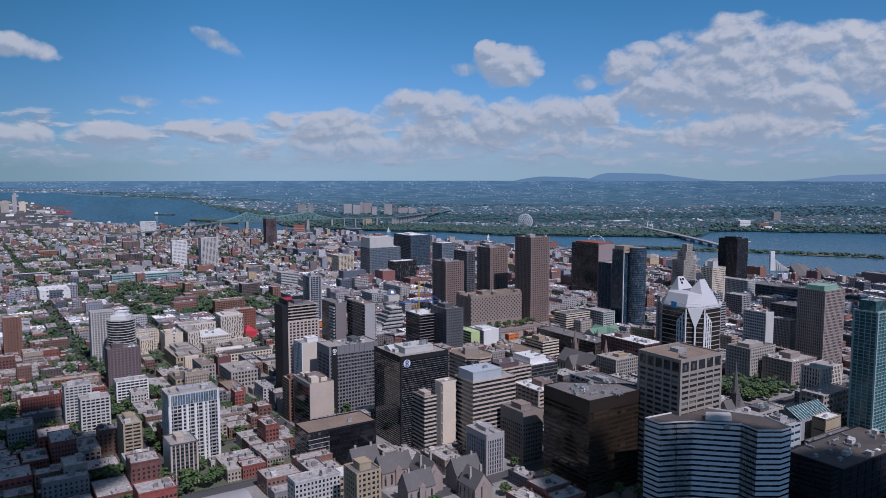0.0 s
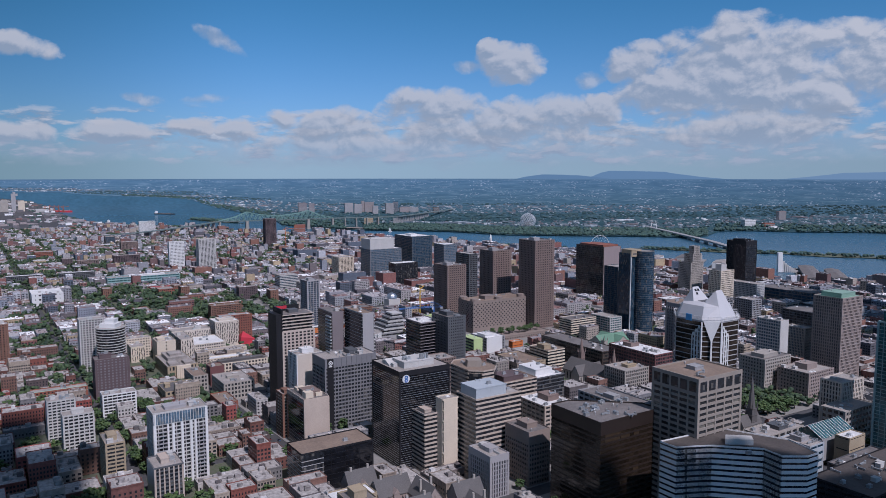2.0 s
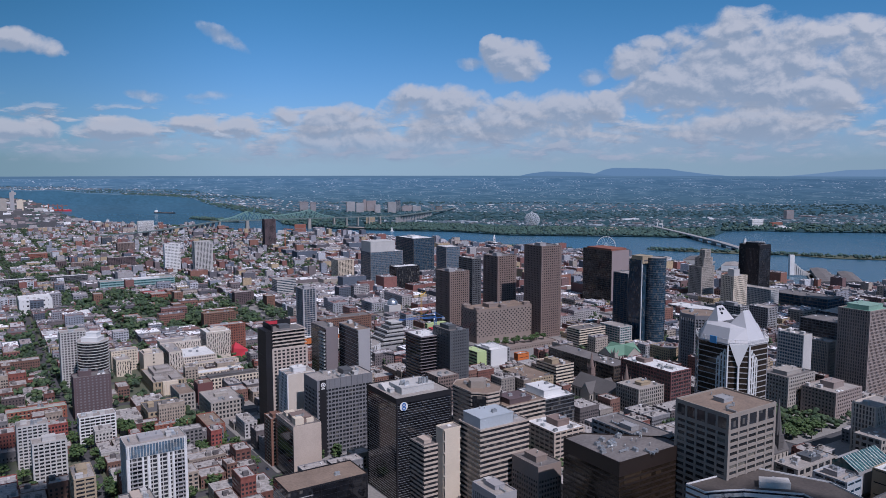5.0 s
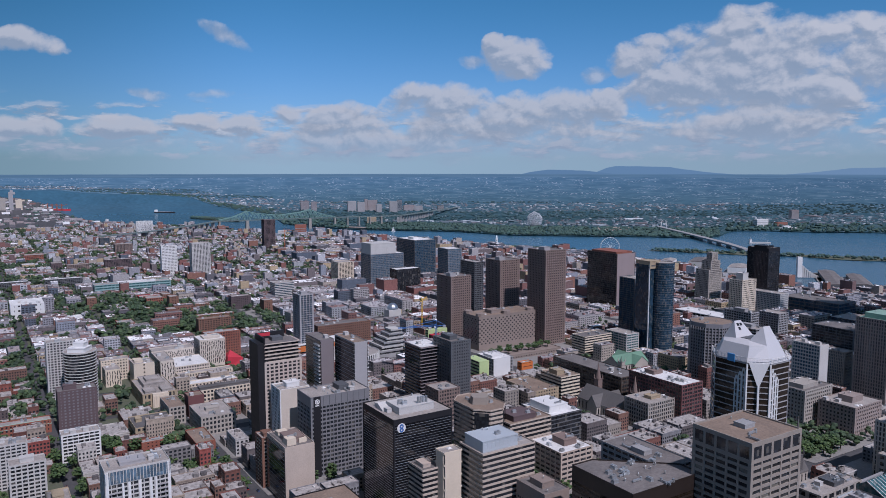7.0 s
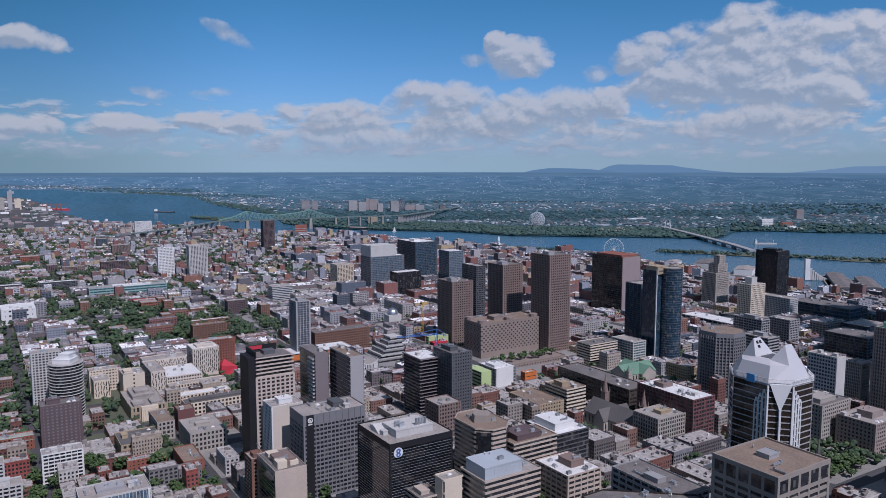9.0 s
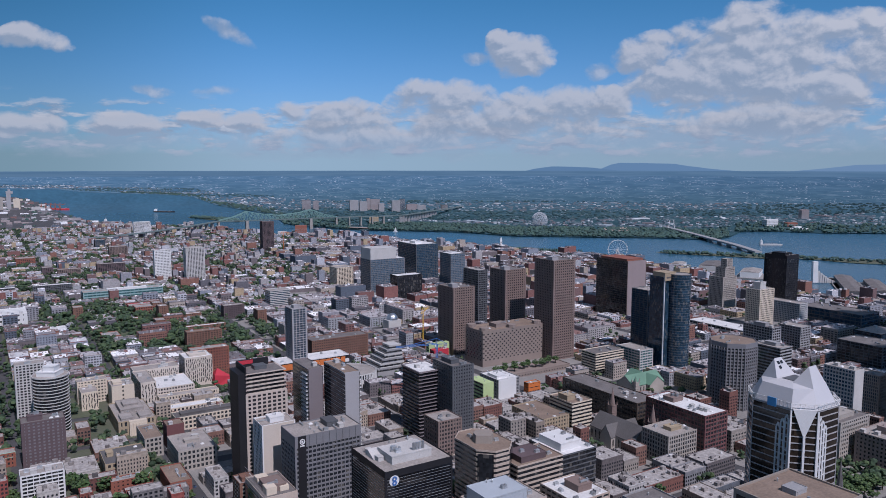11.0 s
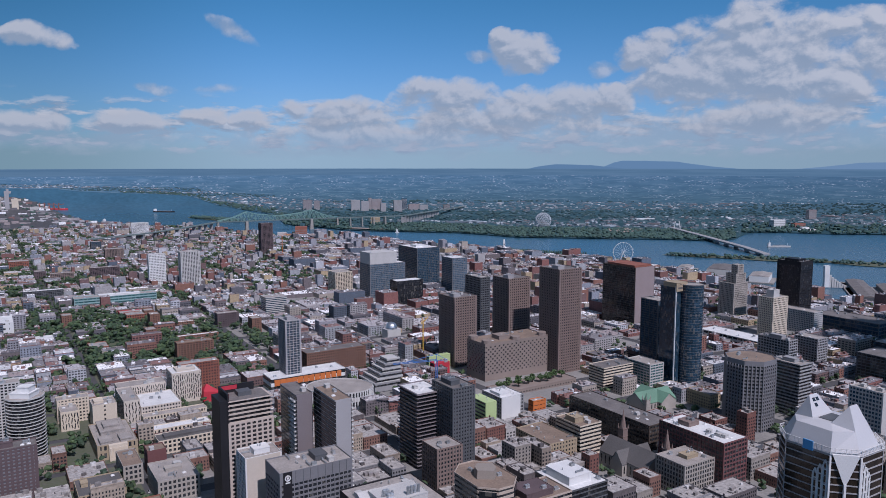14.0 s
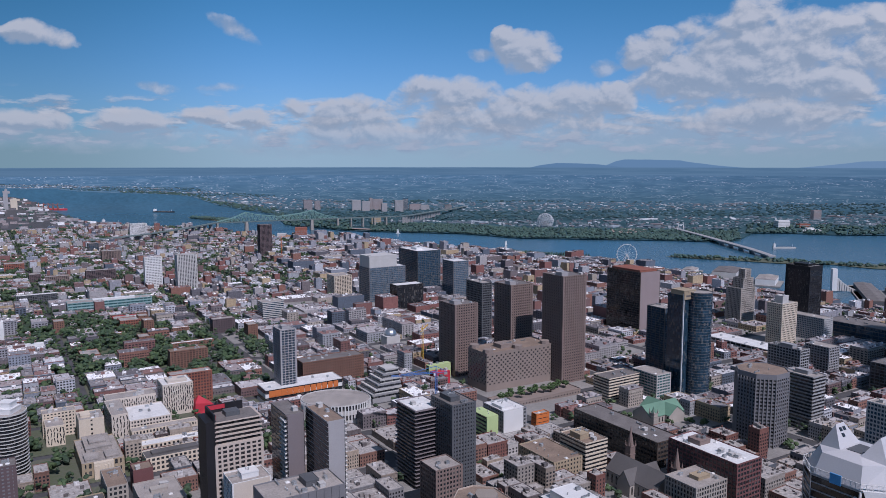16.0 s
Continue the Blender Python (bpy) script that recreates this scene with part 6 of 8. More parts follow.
def gable(t, x0, y0, x1, y1, eaves, ridge, wall, roof, along="x", overhang=0.5):
    """Walls with gable ends and a pitched roof, as two parts of t."""
    w, ro = MB(), MB()
    if along == "x":
        m = (y0 + y1) / 2
        w.solid([(x0, y0, -3), (x1, y0, -3), (x1, y1, -3), (x0, y1, -3), (x0, y0, eaves), (x1, y0, eaves), (x1, y1, eaves), (x0, y1, eaves), (x0, m, ridge), (x1, m, ridge)], [(0, 1, 5, 4), (1, 2, 6, 9, 5), (2, 3, 7, 6), (3, 0, 4, 8, 7)])
        o = overhang
        lo = eaves - o * (ridge - eaves) / (m - y0)
        for ya, yb in ((y0 - o, m), (y1 + o, m)):
            ro.solid([(x0 - o, ya, lo), (x1 + o, ya, lo), (x1 + o, yb, ridge), (x0 - o, yb, ridge), (x0 - o, ya, lo + 0.4), (x1 + o, ya, lo + 0.4), (x1 + o, yb, ridge + 0.4), (x0 - o, yb, ridge + 0.4)], [(0, 1, 2, 3), (4, 5, 6, 7), (0, 1, 5, 4), (0, 3, 7, 4), (1, 2, 6, 5)])
    else:
        m = (x0 + x1) / 2
        w.solid([(x0, y0, -3), (x1, y0, -3), (x1, y1, -3), (x0, y1, -3), (x0, y0, eaves), (x1, y0, eaves), (x1, y1, eaves), (x0, y1, eaves), (m, y0, ridge), (m, y1, ridge)], [(0, 1, 5, 8, 4), (1, 2, 6, 5), (2, 3, 7, 9, 6), (3, 0, 4, 7)])
        o = overhang
        lo = eaves - o * (ridge - eaves) / (m - x0)
        for xa, xb in ((x0 - o, m), (x1 + o, m)):
            ro.solid([(xa, y0 - o, lo), (xa, y1 + o, lo), (xb, y1 + o, ridge), (xb, y0 - o, ridge), (xa, y0 - o, lo + 0.4), (xa, y1 + o, lo + 0.4), (xb, y1 + o, ridge + 0.4), (xb, y0 - o, ridge + 0.4)], [(0, 1, 2, 3), (4, 5, 6, 7), (0, 1, 5, 4), (0, 3, 7, 4), (1, 2, 6, 5)])
    part("wall", w, M[wall], t)
    part("roof", ro, M[roof], t)
    ln = x1 - x0 if along == "x" else y1 - y0
    for k in range(max(2, int(ln / 5))):     # arched side windows
        c = (k + 0.5) * ln / max(2, int(ln / 5))
        mb = MB()
        arch = [(-0.8, 2.0), (0.8, 2.0), (0.8, eaves * 0.7), (0.4, eaves * 0.8), (0, eaves * 0.85), (-0.4, eaves * 0.8), (-0.8, eaves * 0.7)]
        if along == "x":
            mb.face([(x0 + c + p, y0 - 0.08, z) for p, z in arch])
        else:
            mb.face([(x0 - 0.08, y0 + c - p, z) for p, z in arch])
        part("window", mb, M["gdark"], t)


def steeple(t, x, y, w, shoulder, tip, wall, roof):
    mb = MB()
    h = w / 2
    mb.box(x - h, y - h, -3, x + h, y + h, shoulder)
    for z in (shoulder * 0.5, shoulder * 0.75, shoulder):
        mb.ring(x - h, y - h, x + h, y + h, z - 0.5, z, 0.3)
    for dx in (-h, h):
        for dy in (-h, h):
            mb.prism([(x + dx - 0.6, y + dy - 0.6), (x + dx + 0.6, y + dy - 0.6), (x + dx + 0.6, y + dy + 0.6), (x + dx - 0.6, y + dy + 0.6)], shoulder, shoulder + w * 0.8, scale_top=0.1)
    part("tower", mb, M[wall], t)
    mb = MB()
    mb.prism([(x + h * math.cos(k * math.pi / 4 + 0.39), y + h * math.sin(k * math.pi / 4 + 0.39)) for k in range(8)], shoulder, tip, scale_top=0.03)
    part("spire", mb, M[roof], t)


def grid_thing(name, label, category, x, y, a, b, keep=True):
    if keep:
        claim(x, y, a, b)
    return thing(name, label, category, pose(x, y, ground_z(x, y), 0, 0, 33))


t = grid_thing("church", "grey stone church with slate roof and twin spires", "church", 168.6, 835.7, 30, 58)
gable(t, 0, 0, 26, 56, 12, 24, "stone", "slate", "y")
gable(t, -6, 22, 32, 36, 11, 21, "stone", "slate", "x")
steeple(t, 27, 2, 6, 26, 43, "brown", "brown")
steeple(t, 27, 54, 6, 28, 46, "brown", "brown")
t = grid_thing("church", "small church with green copper roofs", "church", 218.0, 1030.0, 58, 46)
gable(t, 2, 6, 54, 32, 9, 19, "stone", "copper", "x")
gable(t, 24, 0, 48, 42, 9, 18, "stone", "copper", "y")
steeple(t, 5, 5, 6, 15, 22, "stone", "copper")
t = grid_thing("church", "dark stone church with one tall needle spire", "church", 262.0, 668.0, 30, 14)
gable(t, 4, 2, 30, 12, 10, 18, "stone", "slate", "x")
steeple(t, 20, 6, 7, 24, 54, "slate", "slate")
t = grid_thing("green_spire", "slim green copper spire", "spire", 442.0, 905.0, 5, 5)
steeple(t, 2.5, 2.5, 5, 48, 72, "stone", "copper")
for x, y, a, b, al in ((-44.0, 520.0, 26, 16, "x"), (-12.0, 512.0, 14, 24, "y"), (10.0, 516.0, 22, 15, "x"), (-66.0, 535.0, 22, 15, "x"), (22.0, 492.0, 15, 20, "y"), (-24.0, 490.0, 22, 14, "x")):
    t = grid_thing("stone_mansion", "old grey stone mansion with steep slate gables", "house", x, y, a, b)
    gable(t, 0, 0, a, b, 12, 22, "rosestone", "slate", al)
    for cx in (a * 0.2, a * 0.8):
        mb = MB()
        mb.box(cx - 0.8, b * 0.5 - 0.6, 13, cx + 0.8, b * 0.5 + 0.6, 24.5)
        part("chimney", mb, M["stone"], t)
    mb = MB()
    mb.prism([(a * 0.5 - 2.2, -1.5), (a * 0.5 + 2.2, -1.5), (a * 0.5 + 2.2, 1.0), (a * 0.5 - 2.2, 1.0)], -1, 13)
    mb.solid([(a * 0.5 - 2.5, -1.8, 13), (a * 0.5 + 2.5, -1.8, 13), (a * 0.5, -1.8, 16.5), (a * 0.5, b * 0.4, 16.5), (a * 0.5 - 2.5, b * 0.3, 13), (a * 0.5 + 2.5, b * 0.3, 13)], [(0, 1, 2), (0, 2, 3, 4), (1, 5, 3, 2)])
    part("dormer_gable", mb, M["rosestone"], t)

# long sandstone hall with a white roof
tower("sandstone_hall", "long cream stone hall with a white roof", "building", -86.0, 492.0, 52.0, 48, 17, "tan", "gdark", floor=4.0, bay=4.0, pier=1.8, band=2.0, roof="whiteroof", units=4)
# arched grey roof
t = grid_thing("arched_hall", "low hall with a curved grey metal roof", "hall", -158.0, 466.0, 34, 20)
mb = MB()
mb.box(0, 0, -3, 34, 20, 7)
part("wall", mb, M["offwhite"], t)
mb = MB()
arc = [(10 - 10.6 * math.cos(math.pi * k / 12), 7 + 4.0 * math.sin(math.pi * k / 12)) for k in range(13)]
for (y0, z0), (y1, z1) in zip(arc, arc[1:]):
    mb.solid([(-0.6, y0, z0), (34.6, y0, z0), (34.6, y1, z1), (-0.6, y1, z1)], [(0, 1, 2, 3)])
mb.solid([(-0.6, y, z) for y, z in arc] + [(34.6, y, z) for y, z in arc], [tuple(range(13)), tuple(range(13, 26))])
part("roof", mb, M["grey"], t)

# red sculptural hall
t = grid_thing("red_pavilion", "bright red angular pavilion beside the university", "pavilion", -286.0, 1058.0, 22, 18)
mb = MB()
mb.solid([(0, 0, -2), (22, 0, -2), (22, 18, -2), (0, 18, -2), (1, 1, 13), (21, 3, 9), (21, 17, 8), (2, 17, 12), (6, 8, 20)], [(0, 1, 5, 4), (1, 2, 6, 5), (2, 3, 7, 6), (3, 0, 4, 7), (4, 5, 8), (5, 6, 8), (6, 7, 8), (7, 4, 8)])
part("red_shell", mb, M["red"], t)
# silver dome
t = grid_thing("planetarium", "low building under a shiny silver dome", "building", -104.0, 1402.0, 24, 20)
mb = MB()
mb.box(0, 0, -3, 24, 20, 16)
part("wall", mb, M["offwhite"], t)
mb = MB()
for i in range(6):
    a0, a1 = math.pi / 2 * i / 6, math.pi / 2 * (i + 1) / 6
    for k in range(20):
        b0, b1 = 2 * math.pi * k / 20, 2 * math.pi * (k + 1) / 20
        R, f = 10.0, lambda a, b: (12 + R * math.cos(a) * math.cos(b), 10 + R * math.cos(a) * math.sin(b), 16 + R * 1.1 * math.sin(a))
        mb.face([f(a0, b0), f(a0, b1), f(a1, b1), f(a1, b0)])
part("dome", mb, mat("polished_metal", (0.6, 0.62, 0.65), rough=0.3, metal=0.9, vary=0.1), t, smooth=True)
# terraced building
t = grid_thing("terraced_building", "stepped grey concrete building with terraces", "building", -92.6, 1110.0, 40, 44)
for k in range(6):
    mb = MB()
    mb.box(k * 4.5, k * 2.0, -3 + 0, 40, 44 - k * 3.0, 10 + 5.2 * k)
    mb.ring(k * 4.5, k * 2.0, 40, 44 - k * 3.0, 9.4 + 5.2 * k, 10.9 + 5.2 * k, 0.4)
    part("terrace", mb, M["offwhite" if k % 2 else "grey"], t)
    mb = MB()
    mb.box(k * 4.5 - 0.06, k * 2 - 0.06, 6.2 + 5.2 * k, 39.9, 44 - k * 3.0, 8.4 + 5.2 * k)
    part("window_strip", mb, M["gdark"], t)
# colourful blocks beside the brown complex
for x, y, a, b, h, m, lab in ((-30.0, 1215.0, 34, 8, 20, "lime", "low building with a yellow-green roof terrace"), (-22.0, 1190.0, 24, 12, 17, "red", "low red-panelled building beside the tower"), (37.7, 976.8, 14, 30, 28, "lime", "building with a pale lime green wall")):
    t = grid_thing("coloured_block", lab, "building", x, y, a, b)
    mb = MB()
    mb.box(0, 0, -3, a, b, h)
    part("wall", mb, M[m], t)
    mb = MB()
    for k in range(int(h / 4)):
        mb.box(-0.06, 1, 1.5 + 4 * k, a - 1, b - 1, 3.3 + 4 * k)
    part("window_strip", mb, M["gdark"], t, kind="stuff")
    clutter(t, a, b, h, 4, int(x))
def crane(label, m, x, y, mast, jib, turn):
    t = thing("tower_crane", label, "crane", pose(x, y, ground_z(x, y), 0, 0, turn))
    mb = MB()
    for dx in (-0.9, 0.9):
        for dy in (-0.9, 0.9):
            mb.beam((dx, dy, -1), (dx, dy, mast), 0.35)
    for k in range(int(mast / 2)):
        mb.beam((-0.9, -0.9, 2 * k), (0.9, -0.9, 2 * k + 2), 0.22)
        mb.beam((-0.9, 0.9, 2 * k), (-0.9, -0.9, 2 * k + 2), 0.22)
    part("mast", mb, M[m], t)
    mb = MB()
    for a, b in (((-12, 0, mast), (jib, 0, mast)), ((-12, 0, mast), (0, 0, mast + 7)), ((0, 0, mast + 7), (jib * 0.7, 0, mast + 1.5)), ((0, 0, mast), (0, 0, mast + 7)), ((0, 0, mast + 1.6), (jib, 0, mast + 1.2))):
        mb.beam(a, b, 0.5)
    for k in range(int(jib / 3)):
        mb.beam((3 * k, 0, mast), (3 * k + 1.5, 0, mast + 1.5), 0.25)
        mb.beam((3 * k + 1.5, 0, mast + 1.5), (3 * k + 3, 0, mast), 0.25)
    part("jib", mb, M[m], t)
    mb = MB()
    mb.box(-12, -1, mast - 2.5, -8.5, 1, mast)
    part("counterweight", mb, M["grey"], t)
    mb = MB()
    mb.box(0.9, -1.0, mast - 2.6, 2.6, 1.0, mast - 0.2)
    part("cab", mb, M["white"], t)


crane("blue tower crane beside the unfinished tower", "blue", -14.0, 1005.0, 66, 48, 200)
crane("yellow tower crane over the building site", "yellow", -42.0, 1290.0, 52, 36, 80)
crane("red tower crane among the low houses", "orange", -520.0, 2450.0, 70, 40, 60)

# plain round sign on the black glass tower
g = ground_z(-34.7, 598.7)
for k in range(4):
    mb = MB()
    mb.prism(circle8(26 + 2.2 * k, 12, 0.9, 10), 113.1 - g + 5, 113.1 - g + 9.5)
    part("exhaust_stack", mb, M["steel"], logo_tower, "steel exhaust stack")
mb = MB()
mb.solid([(3, 22, 0), (15, 22, 0), (15, 30, 0), (3, 30, 0), (3, 22, 1.0), (15, 22, 1.0), (15, 30, 4.5), (3, 30, 4.5)], [(4, 5, 6, 7), (0, 1, 5, 4), (1, 2, 6, 5), (2, 3, 7, 6), (3, 0, 4, 7)])
part("sloping_hood", mb, M["offwhite"], logo_tower).location = (0, 0, 113.1 - g)
sign = thing("round_sign", "round white and blue sign on the black glass tower", "sign", pose(-34.7, 598.7, 113.1, 0, 0, 33))
mb = MB()
mb.prism(circle(0, 0, 3.3, 24), 0, 0.25)
d = part("disc", mb, M["white"], sign)
d.location, d.rotation_euler = (5.6, -0.35, -5.5), (radians(90), 0, 0)
for dz in (1.25, -1.25):
    mb = MB()
    for k in range(14):
        p, q = 2 * math.pi * k / 14, 2 * math.pi * (k + 1) / 14
        mb.beam((1.15 * math.cos(p), dz + 1.15 * math.sin(p), 0.3), (1.15 * math.cos(q), dz + 1.15 * math.sin(q), 0.3), 0.75)
    part("blue_ring", mb, M["blue"], d, "thick blue ring")
sign = thing("round_sign", "white ring sign with a short bar on the grey slab tower", "sign", pose(-107.4, 689.2, 99.9, 0, 0, 33))
mb = MB()
for k in range(24):
    a, b = 2 * math.pi * k / 24, 2 * math.pi * (k + 1) / 24
    mb.beam((5.0 + 1.7 * math.cos(a), -0.85, -3.2 + 1.7 * math.sin(a)), (5.0 + 1.7 * math.cos(b), -0.85, -3.2 + 1.7 * math.sin(b)), 0.7)
part("ring", mb, M["white"], sign)
mb = MB()
mb.box(4.3, -1.0, -3.9, 5.7, -0.75, -2.5)
part("dot", mb, M["white"], sign)
mb = MB()
mb.box(3.4, -1.0, -6.8, 6.6, -0.75, -5.9)
part("sign_bar", mb, M["white"], sign)
g = ground_z(-107.4, 689.2)
mb = MB()
mb.box(2.0, -0.7, -2, 8.0, -0.4, 99.9 - g + 0.8)
part("dark_strip", mb, M["black"], slab_tower, "black panel strip down the facade")
for k in range(8):
    mb = MB()
    mb.box(10.5 + 5.2 * k, -0.55, 99.9 - g - 7.2, 10.8 + 5.2 * k, -0.3, 99.9 - g + 0.5)
    part("panel_joint", mb, M["dgrey"], slab_tower)

# pale blue-grey glass bay of the low black building
g = ground_z(-102.3, 549.8)
mb = MB()
mb.box(-0.25, -0.25, -2, 17.0, 28.2, 66.0 - g - 0.5)
part("glass_bay", mb, M["gdark"], low_black, "grey glass bay with pale lines")
mb = MB()
for k in range(8):
    mb.ring(-0.25, -0.25, 17.0, 28.2, 3.5 * k + 1.0, 3.5 * k + 1.5, 0.08)
part("glazing_line", mb, M["lgrey"], low_black, kind="stuff")

# white frame columns and glazed top storeys of the apartment slab
g = ground_z(-213.6, 563.7)
zt = 91.1 - g
for c, w in ((0.0, 1.8), (9.6, 1.2), (13.2, 1.6), (19.6, 1.6), (26.2, 1.6), (29.6, 1.2), (37.4, 1.8)):
    mb = MB()
    mb.box(c, -1.0, -2, c + w, -0.25, zt - (8.5 if 0 < c < 36 else 0))
    part("frame_column", mb, M["white"], cream_slab, "white frame column")
for k in range(15):                          # balcony slabs with pale fronts
    for c0, c1 in ((2.0, 9.4), (31.0, 37.2)):
        mb = MB()
        mb.box(c0, -1.5, 2.9 * k + 1.0, c1, -0.25, 2.9 * k + 1.25)
        mb.box(c0, -1.5, 2.9 * k + 1.25, c1, -1.42, 2.9 * k + 2.1)
        part("balcony", mb, M["lgrey"], cream_slab, "pale balcony front")
mb = MB()
mb.box(-0.5, -0.75, zt - 8.0, 39.5, -0.3, zt - 0.4)
part("glazed_attic", mb, M["gsky"], cream_slab, "blue-grey glazed top floors")
for k in range(20):
    mb = MB()
    mb.box(0.4 + 2.0 * k, -1.0, zt - 8.0, 0.75 + 2.0 * k, -0.75, zt + 0.6)
    part("top_fin", mb, M["offwhite"], cream_slab)

# parked and standing cars
CAR_COLS = [mat("car_paint", c, rough=0.3, vary=0.05) for c in ((0.6, 0.6, 0.6), (0.03, 0.03, 0.035), (0.3, 0.31, 0.33), (0.35, 0.03, 0.03), (0.05, 0.09, 0.2))]


def car_meshes(paint):
    body, top, tyre = MB(), MB(), MB()
    prof = [(-2.2, 0.35), (-2.25, 0.75), (-1.9, 0.95), (1.0, 0.98), (2.1, 0.8), (2.2, 0.4)]
    for y in (-0.88, 0.88):
        body.face([(x, y, z) for x, z in prof])
    for (x0, z0), (x1, z1) in zip(prof, prof[1:] + prof[:1]):
        body.face([(x0, -0.88, z0), (x1, -0.88, z1), (x1, 0.88, z1), (x0, 0.88, z0)])
    top.prism([(-1.8, -0.8), (1.0, -0.8), (1.0, 0.8), (-1.8, 0.8)], 0.96, 1.45, scale_top=0.72)
    for wx in (-1.35, 1.35):
        for wy in (-0.9, 0.7):
            tyre.solid([(wx + 0.33 * math.cos(k), wy + dy, 0.33 + 0.33 * math.sin(k)) for dy in (0, 0.2) for k in (0, 1.05, 2.09, 3.14, 4.19, 5.24)], [(0, 1, 2, 3, 4, 5), (6, 7, 8, 9, 10, 11)] + [(i, (i + 1) % 6, 6 + (i + 1) % 6, 6 + i) for i in range(6)])
    return body.mesh("body", paint), top.mesh("cabin", M["gdark"]), tyre.mesh("tyres", M["black"])


CARS = [car_meshes(p) for p in CAR_COLS]
CAR_NAMES = ["white", "black", "grey", "red", "blue"]
rc = random.Random(11)
for u, v0, v1 in ((234.5, 560, 1010), (240.5, 560, 1010), (117, 620, 900), (468, 500, 900), (648, 560, 760), (842, 600, 900)):
    v = v0
    while v < v1:
        v += rc.uniform(7, 60)
        x, y = xy(u, v)
        k = rc.randrange(5)
        c = thing("car", CAR_NAMES[k] + " car standing on the grey city street", "car", pose(x, y, ground_z(x, y) + 0.06, 0, 0, 123))
        for nm, me in zip(("body", "cabin", "tyre"), CARS[k]):
            part(nm, me, None, c)

# orange upper wall of the long theatre
t = thing("orange_wall", "bright orange panel band along the theatre", "wall", pose(-216.5, 1096.7, ground_z(-216.5, 1096.7), 0, 0, 33))
mb = MB()
for k in range(12):
    mb.box(4 + 7.4 * k, -0.9, 42 - ground_z(-216.5, 1096.7) - 9.0, 4 + 7.3 * (k + 1), -0.45, 42 - ground_z(-216.5, 1096.7) - 1.5)
part("panel", mb, M["orange"], t, kind="stuff")

# ---------------------------------------------------------------- blocks of lower houses
STREET_U = [-640, -500, -370, -250, -120, 0, 120, 237, 465, 650, 845, 1010, 1180, 1350, 1520, 1690, 1860, 2030, 2200, 2370, 2540, 2710, 2880]
STREET_V = [-1500 + 92 * i for i in range(60)]


def in_view(x, y, lo=470.0):
    return y > lo and abs(x - 4) < 0.64 * (y + 20) + 20


PARK = [(-745, 1500), (-650, 1560), (-560, 1500), (-440, 1480), (-296, 1460), (-262, 1290), (-420, 1215), (-490, 1165), (-525, 1195), (-505, 1290), (-630, 1320)]


def park(x, y):
    """Whether a place lies in the leafy quarter round the brick towers."""
    inside = False
    for (xa, ya), (xb, yb) in zip(PARK, PARK[1:] + PARK[:1]):
        if (ya > y) != (yb > y) and x < xa + (xb - xa) * (y - ya) / (yb - ya):
            inside = not inside
    return inside


def residential(x, y):
    return x < -0.16 * y - 60 or (x < -150 and y < 760)


WIN = mat("house_windows", (0.028, 0.031, 0.037), rough=0.15, vary=0.4, fine=0.3)


